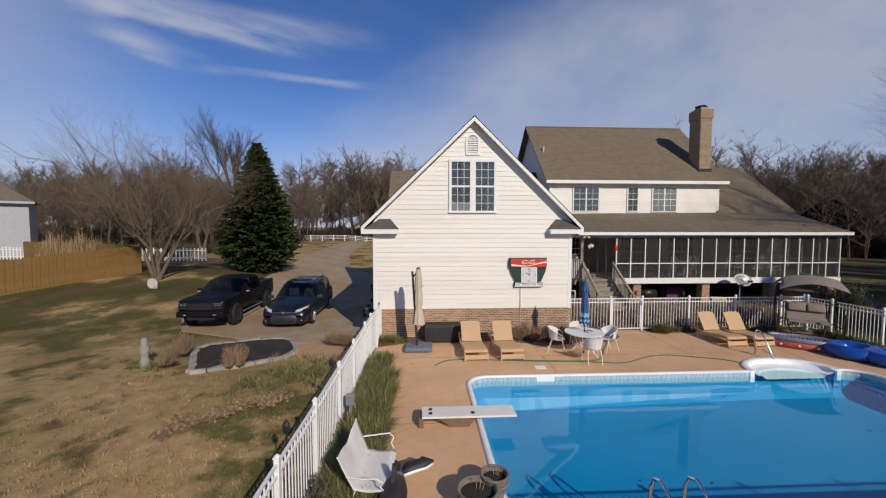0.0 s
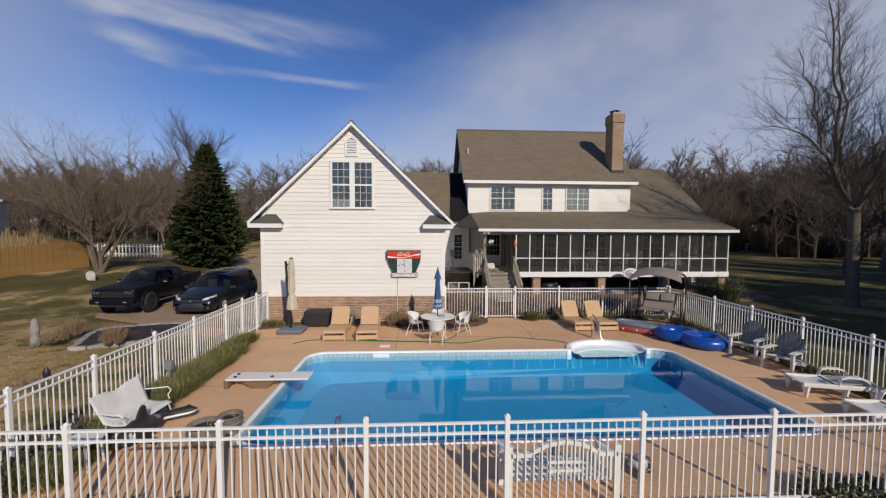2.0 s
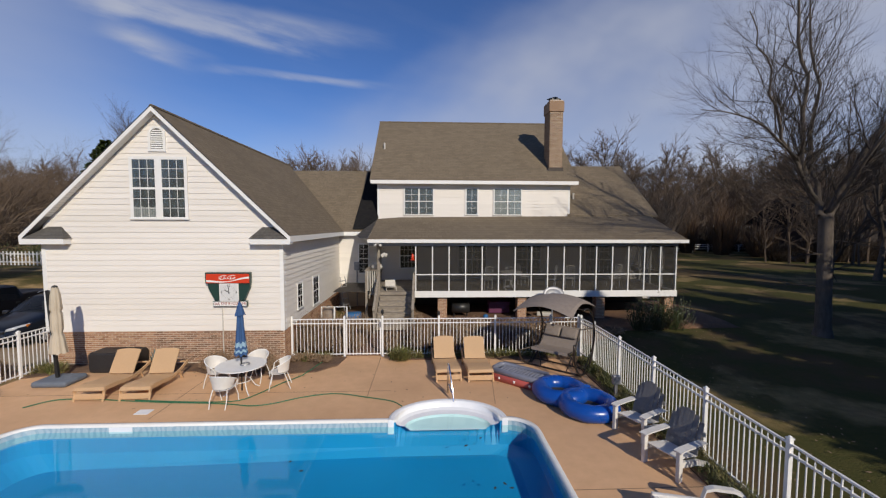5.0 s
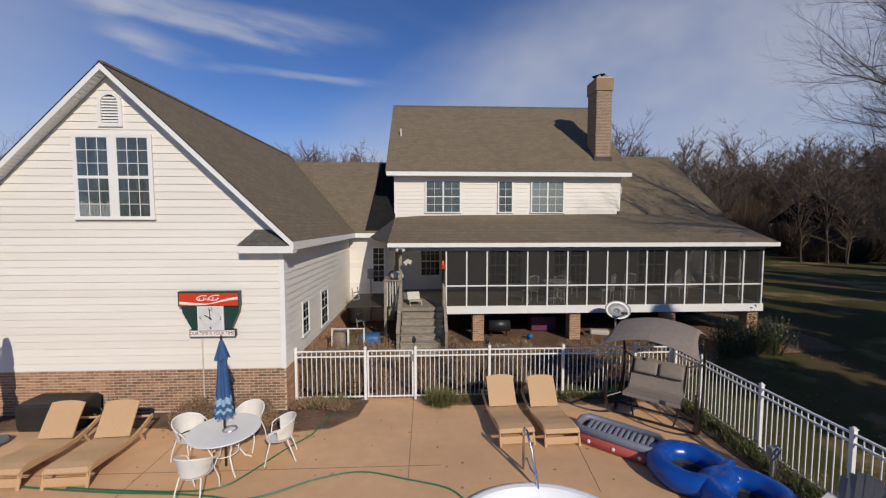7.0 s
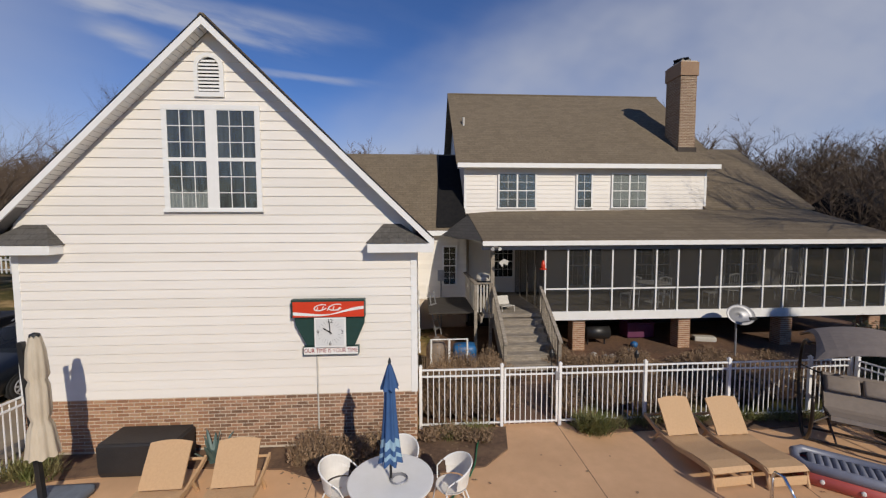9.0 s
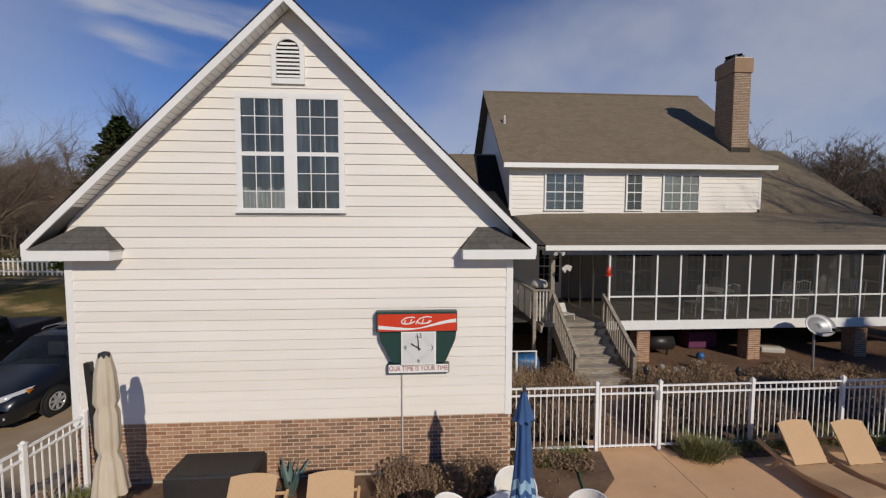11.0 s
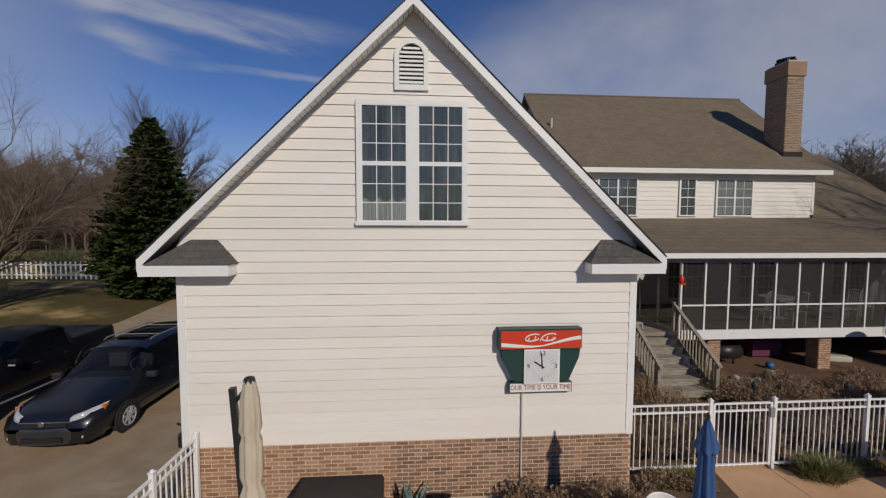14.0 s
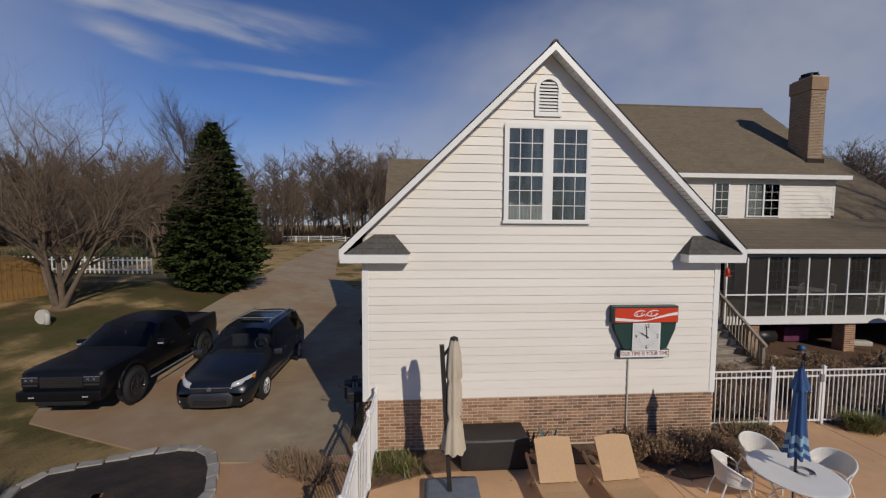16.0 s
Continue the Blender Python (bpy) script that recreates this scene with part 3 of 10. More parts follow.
gx = sorted(set([-2.6 - v for v in ease(0, 40, 40, 1.6)] + [-700, -400, -250, -150, -90, -60] + [-2.6, -1.0, 0.2, 3, 6, 8.4, 11.5, 12.2, 13.6, 15.0, 16.5, 18, 20, 22, 25, 28, 32, 38, 46, 60, 90, 150, 250, 400, 700]))
gy = sorted(set([-300, -150, -60, -20, -8, -3, 0, 2, 3, 4.7, 6, 8, 10, 11.8, 13, 14.4, 15.4, 16.5, 17.5, 19, 21, 23, 25, 27, 29, 32, 35, 38, 42, 46, 50, 56, 62, 70, 80, 95, 120, 170, 250, 400, 900]))
gv = [(x, y, ground_z(x, y)) for y in gy for x in gx]
gf = []
for j in range(len(gy) - 1):
    for i in range(len(gx) - 1):
        if 0.1 < (gx[i] + gx[i + 1]) / 2 < 12.2 and 4.6 < (gy[j] + gy[j + 1]) / 2 < 11.85:
            continue
        a = j * len(gx) + i
        gf.append((a, a + 1, a + len(gx) + 1, a + len(gx)))
ground = tagged(raw("ground", gv, gf, M_LAWN, smooth=True), "dormant straw and green winter lawn", "lawn", kind="structure")


def pool_outline(grow=0.0, n=7, step=True):
    """The pool's edge, anticlockwise, with rounded corners and the step's bay."""
    r = 0.55 + grow
    x0, x1, y0, y1 = POOL_X0 - grow, POOL_X1 + grow, POOL_Y0 - grow, POOL_Y1 + grow
    out = []
    for cx, cy, a0 in ((x1 - r, y0 + r, -90), (x1 - r, y1 - r, 0)):
        out += [(cx + r * math.cos(radians(a0 + 90 * k / n)), cy + r * math.sin(radians(a0 + 90 * k / n))) for k in range(n + 1)]
    if step:
        out += [(STEP_X + (STEP_R + grow) * math.cos(math.pi * k / 16), y1 + (STEP_D + 0.0) * math.sin(math.pi * k / 16) + 0.001) for k in range(17)]
    for cx, cy, a0 in ((x0 + r, y1 - r, 90), (x0 + r, y0 + r, 180)):
        out += [(cx + r * math.cos(radians(a0 + 90 * k / n)), cy + r * math.sin(radians(a0 + 90 * k / n))) for k in range(n + 1)]
    return out


def ring(bm, a, b, za, zb):
    va, vb = [bm.verts.new((*p, za)) for p in a], [bm.verts.new((*p, zb)) for p in b]
    n = len(va)
    for i in range(n):
        bm.faces.new((va[i], va[(i + 1) % n], vb[(i + 1) % n], vb[i]))
    return bm


def plate_with_hole(outer, inner, z):
    bm = bmesh.new()
    for loop in (outer, inner):
        vs = [bm.verts.new((*p, z)) for p in loop]
        for i in range(len(vs)):
            bm.edges.new((vs[i], vs[(i + 1) % len(vs)]))
    bmesh.ops.triangle_fill(bm, use_beauty=True, edges=bm.edges[:])
    geo = bmesh.ops.extrude_face_region(bm, geom=bm.faces[:])
    for v in geo["geom"]:
        if isinstance(v, bmesh.types.BMVert):
            v.co.z -= 0.1
    return bm


edge = pool_outline()
deck_outer = [(-2.15, 3.45), (14.55, 3.45), (14.8, 9.0), (14.8, 14.6), (8.3, 14.7), (8.05, 15.2), (6.75, 15.2), (6.6, 14.6), (5.6, 14.25), (4.9, 14.2), (-2.05, 14.2), (-2.15, 12.5)]
deck = tagged(link_bm("pool_deck", plate_with_hole(deck_outer, pool_outline(0.02), 0.0), M_CONC), "tan brushed concrete pool deck", "pool deck", kind="structure")
for a, b in (((-2.1, 12.05), (8.6, 12.05)), ((8.0, 11.6), (8.0, 14.9)), ((11.25, 11.2), (11.6, 14.4)), ((3.2, 10.7), (3.2, 13.6)), ((-1.5, 8.0), (0.5, 8.0)), ((11.9, 8.0), (14.3, 8.0)), ((6.3, 3.5), (6.3, 5.0)), ((3.0, 3.5), (3.0, 5.0)), ((9.6, 3.5), (9.6, 5.0))):
    d = Vector((b[0] - a[0], b[1] - a[1], 0)).normalized()
    s = Vector((-d.y, d.x, 0)) * 0.006
    bm = slab(bmesh.new(), [(a[0] + s.x, a[1] + s.y), (b[0] + s.x, b[1] + s.y), (b[0] - s.x, b[1] - s.y), (a[0] - s.x, a[1] - s.y)], -0.01, 0.002)
    part("expansion_joint", bm, M_JOINT, deck)

pool = thing("swimming_pool", "inground pool with blue liner and white coping", "pool", kind="structure")
liner = bmesh.new()
n_edge = len(edge)
floor_in = [((x - 6.17) * 0.93 + 6.17, (min(y, POOL_Y1) - 7.82) * 0.94 + 7.82) for x, y in edge]
wall_in = [(x, min(y, POOL_Y1)) for x, y in edge]


def floor_depth(x):
    return -0.74 - 0.16 * smoothstep(8.0, 2.5, x)


va = [liner.verts.new((x, y, -0.02)) for x, y in edge]
vb = [liner.verts.new((x, min(y, POOL_Y1), -0.60)) for x, y in edge]
vc = [liner.verts.new((x, y, floor_depth(x))) for x, y in floor_in]
for i in range(n_edge):
    j = (i + 1) % n_edge
    for p, q in ((va, vb), (vb, vc)):
        liner.faces.new((p[i], p[j], q[j], q[i]))
liner.faces.new(vc)
bmesh.ops.triangulate(liner, faces=[f for f in liner.faces if len(f.verts) > 4])
part("liner", liner, M_LINER, pool, smooth=False)


def band_mat():
    m = mat("patterned_liner_band", (0.46, 0.56, 0.60), (0.36, 0.47, 0.54), 9, 0.45)
    nt = m.node_tree
    b = nt.nodes["Principled BSDF"]
    src = b.inputs["Base Color"].links[0].from_socket
    co = nt.nodes.new("ShaderNodeTexCoord")
    wv = nt.nodes.new("ShaderNodeTexWave")
    wv.inputs["Scale"].default_value, wv.inputs["Distortion"].default_value, wv.inputs["Detail"].default_value = 2.6, 9.0, 3.0
    nt.links.new(co.outputs["Object"], wv.inputs["Vector"])
    rp = nt.nodes.new("ShaderNodeMapRange")
    rp.inputs["From Min"].default_value, rp.inputs["From Max"].default_value = 0.55, 0.75
    nt.links.new(wv.outputs["Fac"], rp.inputs["Value"])
    mx = nt.nodes.new("ShaderNodeMixRGB")
    mx.inputs["Color2"].default_value = (0.30, 0.42, 0.50, 1)
    nt.links.new(rp.outputs["Result"], mx.inputs["Fac"])
    nt.links.new(src, mx.inputs["Color1"])
    nt.links.new(mx.outputs["Color"], b.inputs["Base Color"])
    return m


inner = pool_outline(-0.006, step=False)
band = ring(bmesh.new(), inner, inner, -0.01, -0.26)
# the band stops at the entry step
far = [f for f in band.faces if all(v.co.y > POOL_Y1 - 0.05 for v in f.verts) and max(v.co.x for v in f.verts) - min(v.co.x for v in f.verts) > 2]
bmesh.ops.delete(band, geom=far, context="FACES")
for xa, xb in ((POOL_X0 + 0.55, STEP_X - STEP_R - 0.1), (STEP_X + STEP_R + 0.1, POOL_X1 - 0.55)):
    q = [band.verts.new((x, POOL_Y1 - 0.006, z)) for x, z in ((xa, -0.01), (xb, -0.01), (xb, -0.26), (xa, -0.26))]
    band.faces.new(q)
part("liner_band", band, band_mat(), pool, "pale blue wave-patterned liner band")
cop = bmesh.new()
rings = [(pool_outline(-0.025), -0.02), (pool_outline(-0.025), 0.025), (pool_outline(0.03), 0.035), (pool_outline(0.085), 0.03), (pool_outline(0.10), -0.02)]
for (a, za), (b, zb) in zip(rings, rings[1:]):
    ring(cop, a, b, za, zb)
bmesh.ops.remove_doubles(cop, verts=cop.verts[:], dist=0.0005)
part("coping", cop, M_COPING, pool, "white aluminium coping", smooth=True)
water_bm = bmesh.new()
water_bm.faces.new([water_bm.verts.new((x, y, -0.13)) for x, y in pool_outline(-0.004)])
bmesh.ops.triangulate(water_bm, faces=water_bm.faces[:])
me_w = bpy.data.meshes.new("water")
for f in water_bm.faces:
    f.normal_update()
    if f.normal.z < 0:
        f.normal_flip()
water_bm.to_mesh(me_w)
water_bm.free()
me_w.materials.append(M_WATER)
water = tagged(new("water", me_w), "still clear blue pool water", "water", kind="structure")
water.visible_shadow = False
# white moulded entry step: half-round rim, treads and side cheeks
step = part("entry_step", bmesh.new(), M_STEP, pool, "white moulded half-round entry step")
sb = bmesh.new()


def arc(rx, ry, n=20):
    return [(STEP_X + rx * math.cos(math.pi * k / n), POOL_Y1 + ry * math.sin(math.pi * k / n)) for k in range(n + 1)]


def arc_strip(a, za, b, zb):
    va, vb = [sb.verts.new((*p, za)) for p in a], [sb.verts.new((*p, zb)) for p in b]
    for i in range(len(va) - 1):
        sb.faces.new((va[i], va[i + 1], vb[i + 1], vb[i]))


prof = [(1.36, 1.02, -0.03), (1.36, 1.02, 0.04), (1.31, 0.97, 0.055), (1.24, 0.90, 0.045), (1.20, 0.86, 0.0), (1.17, 0.82, -0.08), (1.10, 0.74, -0.115), (0.98, 0.55, -0.13), (0.94, 0.50, -0.17), (0.90, 0.30, -0.19), (0.88, 0.10, -0.21), (0.86, 0.0, -0.23)]
for (a, b, z), (c, d, w) in zip(prof, prof[1:]):
    arc_strip(arc(a, b), z, arc(c, d), w)
step.data = bpy.data.meshes.new("entry_step")
sb.to_mesh(step.data)
sb.free()
step.data.materials.append(M_STEP)
for p in step.data.polygons:
    p.use_smooth = True
for side in (-1, 1):
    part("step_cheek", cube(STEP_X + side * 1.30 - 0.07, STEP_X + side * 1.30 + 0.07, POOL_Y1 - 0.03, POOL_Y1 + 0.08, -0.3, 0.04, 0.02), M_STEP, pool)
part("skimmer_mouth", cube(2.55, 3.05, POOL_Y1 - 0.012, POOL_Y1 + 0.02, -0.17, -0.03, 0.006), M_STEP, pool, "white skimmer faceplate")
for x, y in ((2.85, 11.05),):
    tagged(link_bm("skimmer_lid", slab(bmesh.new(), [(x - 0.16, y - 0.12), (x + 0.16, y - 0.12), (x + 0.16, y + 0.12), (x - 0.16, y + 0.12)], -0.005, 0.012), M_STEP), "cream square skimmer lid in the deck", "pool fitting")

fl = random.Random(77)
V, F = [], []
for cx, cy, n in ((9.4, 6.6, 5), (8.9, 7.4, 3), (10.8, 8.3, 3), (7.0, 9.2, 3), (10.4, 9.6, 4), (4.2, 6.0, 3)):
    for _ in range(n):
        x, y, a, r = cx + fl.gauss(0, 0.14), cy + fl.gauss(0, 0.14), fl.uniform(0, 6.28), fl.uniform(0.025, 0.06)
        i0 = len(V)
        V += [(x + r * (1 if k % 2 else 0.5) * math.cos(a + k * 1.57), y + r * (1 if k % 2 else 0.5) * math.sin(a + k * 1.57), -0.126) for k in range(4)]
        F.append((i0, i0 + 1, i0 + 2, i0 + 3))
tagged(raw("floating_leaves", V, F, mat("wet_dark_leaves", (0.05, 0.035, 0.02), rough=0.5)), "dark wet leaves floating on the pool", "leaves", kind="stuff")

# driveway running past the garage to the road
dl = [(-5.8, 14.5), (-10.4, 16.3), (-11.4, 18), (-11.9, 22), (-11.6, 26), (-11.9, 32), (-13.0, 40), (-14.2, 50), (-15.0, 62), (-15.6, 76), (-16, 95)]
dr = [(-2.7, 14.3), (-2.75, 15.2), (-2.75, 18), (-2.75, 22), (-2.75, 26), (-4.5, 32), (-8.0, 40), (-9.8, 50), (-10.8, 62), (-11.5, 76), (-12, 95)]
bm = bmesh.new()
rows = []
for a, b in zip(dl, dr):
    rows.append([(a[0] + (b[0] - a[0]) * k / 8, a[1] + (b[1] - a[1]) * k / 8, 0.05 + ground_z(a[0] + (b[0] - a[0]) * k / 8, a[1] + (b[1] - a[1]) * k / 8)) for k in range(9)])
fine_rows = []
for a, b in zip(rows, rows[1:]):
    for s in range(4):
        fine_rows.append([((p[0] + (q[0] - p[0]) * s / 4), p[1] + (q[1] - p[1]) * s / 4, 0.05 + ground_z(p[0] + (q[0] - p[0]) * s / 4, p[1] + (q[1] - p[1]) * s / 4)) for p, q in zip(a, b)])
driveway = tagged(link_bm("driveway", surf(bm, fine_rows, solid=0.08), M_DRIVE), "stained tan concrete driveway", "driveway", kind="structure")
for y in (18.4, 22.2, 26.0):
    rows = [[(x, y + w, ground_z(x, y) + 0.0515) for w in (-0.009, 0.009)] for x in [-11.0 + 0.5 * k for k in range(17)]]
    part("expansion_joint", surf(bmesh.new(), rows), M_JOINT, driveway)
# brown dirt apron in front of the drive
bm = bmesh.new()
o_ = [(-2.5, 12.2), (-2.5, 14.5), (-4.9, 14.6), (-6.0, 14.75), (-5.6, 14.45), (-5.2, 14.0), (-4.75, 13.0), (-4.2, 12.0)]
lo_, hi_ = [bm.verts.new((x, y, ground_z(x, y) - 0.05)) for x, y in o_], [bm.verts.new((x, y, ground_z(x, y) + 0.025)) for x, y in o_]
bm.faces.new(lo_), bm.faces.new(hi_)
for i in range(len(o_)):
    bm.faces.new((lo_[i], lo_[(i + 1) % len(o_)], hi_[(i + 1) % len(o_)], hi_[i]))
bmesh.ops.triangulate(bm, faces=[f for f in bm.faces if len(f.verts) > 4])
apron = tagged(link_bm("dirt_apron", bm, mat("tan_apron_concrete", (0.50, 0.30, 0.165), (0.44, 0.26, 0.14), 3.5, 0.8, bump=0.12, bscale=45, c3=(0.37, 0.22, 0.12), scale3=0.6, amount3=0.6)), "tan concrete apron beside the driveway", "apron", kind="structure")
# planting beds
beds = {
    "bed_garage": [(-2.1, 13.2), (-1.2, 13.55), (0.9, 13.75), (2.6, 13.6), (3.6, 13.1), (4.4, 13.2), (5.25, 13.3), (6.2, 13.45), (6.72, 13.95), (6.86, 14.75), (5.0, 14.8), (5.0, 14.3), (-2.1, 14.3)],
    "bed_back": [(8.35, 14.9), (8.3, 14.45), (9.2, 14.4), (11.4, 14.5), (12.2, 14.3), (13.6, 14.4), (14.4, 14.3), (14.4, 14.9)],
    "bed_east": [(14.72, 4.4), (14.84, 9.0), (14.84, 14.4), (14.3, 13.9), (14.3, 12.2), (14.38, 9.0), (14.3, 6.8), (14.25, 4.6)],
    "bed_west": [(-2.2, 3.6), (-1.75, 3.7), (-1.5, 6.5), (-1.55, 9.5), (-1.75, 11.4), (-2.05, 11.9), (-2.2, 11.9)],
}
for nm, o in beds.items():
    bm = slab(bmesh.new(), o, -0.02, 0.03)
    bmesh.ops.triangulate(bm, faces=[f for f in bm.faces if len(f.verts) > 4])
    tagged(link_bm(nm, bm, M_SOIL), "dark mulch planting bed", "planting bed", kind="structure")
bm = bmesh.new()
rows = []
for k in range(19):
    x = 5.05 + (22.6 - 5.05) * k / 18
    y0 = 15.0 + 2.3 * smoothstep(9.5, 11.5, x)
    rows.append([(x, y0 + (22.6 - y0) * s / 10, ground_z(x, y0 + (22.6 - y0) * s / 10) + 0.02 + 0.02 * noise.noise((x, s * 0.7, 3))) for s in range(11)])
tagged(link_bm("bed_porch", surf(bm, rows, solid=0.03), M_REDSOIL, True), "leaf-strewn reddish soil under the porch", "bare soil", kind="structure")
bm = bmesh.new()
slab(bm, [(6.95, 14.9), (8.0, 14.9), (8.3, 17.2), (7.2, 17.2)], 0.0, 0.06)
tagged(link_bm("path", bm, mat("brown_stepping_path", (0.24, 0.14, 0.085), (0.17, 0.095, 0.06), 6, 0.9, bump=0.4)), "reddish path from the gate to the stairs", "path", kind="structure")

# ---- house ----
GX0, GX1, GY0 = -2.35, 4.97, 14.33          # garage wing
RX, RZ = 1.28, 8.0                         # its ridge
TIP_X0, TIP_X1, TIP_Z = -2.74, 5.30, 4.10   # eave tips, top of fascia
SLOPE = (RZ - TIP_Z) / (TIP_X1 - RX)
SID_Z0 = 1.07
house = thing("house", "cream lap-sided two-storey house with brown shingle roof", "house")


def roof_z(x):
    return RZ - SLOPE * abs(x - RX)


def lap_board(bm, x0, x1, y, z0, z1, out=0.022, slant=None):
    """One lap board facing -y; slant clips its ends along a rake."""
    xa0, xa1, xb0, xb1 = (x0, x1, x0, x1) if slant is None else slant
    v = [bm.verts.new(p) for p in ((xa0, y - out, z0), (xa1, y - out, z0), (xb1, y - 0.004, z1), (xb0, y - 0.004, z1), (xa0, y + 0.01, z0), (xa1, y + 0.01, z0))]
    bm.faces.new((v[0], v[1], v[2], v[3])), bm.faces.new((v[0], v[4], v[5], v[1]))
    return bm


# garage front wall core with gable
EXPO = 0.1735
gable_wall = part("gable_wall", prism(bmesh.new(), [(GX0, 0.0), (GX1, 0.0), (GX1, 4.3), (RX, RZ - 0.25), (GX0, 4.3)], GY0 + 0.0, GY0 + 0.2, "y"), M_MORTAR, house)
z = SID_Z0
while z < RZ - 0.35:
    z1 = z + EXPO + 0.012
    xs = []
    for zz in (z, z1):
        h = min((RZ - 0.12 - zz) / SLOPE, 10)
        xs += [max(GX0 + 0.05, RX - h), min(GX1 - 0.05, RX + h)]
    if xs[3] - xs[2] < 0.02:
        break
    part("siding_board", lap_board(bmesh.new(), 0, 0, GY0, z, z1, slant=xs), M_SIDING, gable_wall)
    z += EXPO
part("gable_peak", prism(bmesh.new(), [(RX - 0.45, RZ - 0.56), (RX + 0.45, RZ - 0.56), (RX, RZ - 0.12)], GY0 - 0.003, GY0 + 0.05, "y"), M_SIDING, gable_wall)
# side walls of garage (east side is seen)
east_wall = part("east_wall", cube(GX1 - 0.2, GX1 - 0.0, GY0 + 0.2, 22.2, 0.0, 4.2), M_MORTAR, house)
z = SID_Z0
while z < 4.15:
    bm = bmesh.new()
    z1 = min(z + EXPO + 0.012, 4.2)
    v = [bm.verts.new(p) for p in ((GX1 + 0.03, GY0 + 0.03, z), (GX1 + 0.03, 22.2, z), (GX1 + 0.004, 22.2, z1), (GX1 + 0.004, GY0 + 0.03, z1), (GX1 - 0.01, GY0 + 0.03, z), (GX1 - 0.01, 22.2, z))]
    bm.faces.new((v[0], v[1], v[2], v[3])), bm.faces.new((v[0], v[4], v[5], v[1]))
    part("siding_board", bm, M_SIDING, east_wall)
    z += EXPO
west_wall = part("west_wall", cube(GX0, GX0 + 0.2, GY0 + 0.2, 29.6, 0.0, 4.2), M_SIDING, house)
# corner trims
for x0, x1 in ((GX0 - 0.02, GX0 + 0.1), (GX1 - 0.1, GX1 + 0.02)):
    part("corner_trim", cube(x0, x1, GY0 - 0.024, GY0 + 0.1, SID_Z0 - 0.02, 4.05, 0.004), M_WHITE, house)
part("corner_trim", cube(GX1 + 0.0, GX1 + 0.022, GY0 + 0.101, GY0 + 0.2, SID_Z0 - 0.02, 4.05, 0.004), M_WHITE, house)

# roof of the garage wing: two slopes, running back into the cross wing
YF, YB = 14.06, 25.8


def slope_sheet(side):
    tip = TIP_X0 if side < 0 else TIP_X1
    return sheet(bmesh.new(), [(RX, YF, RZ), (tip, YF, TIP_Z), (tip, 21.9, TIP_Z), (RX, YB, RZ)], 0.09)


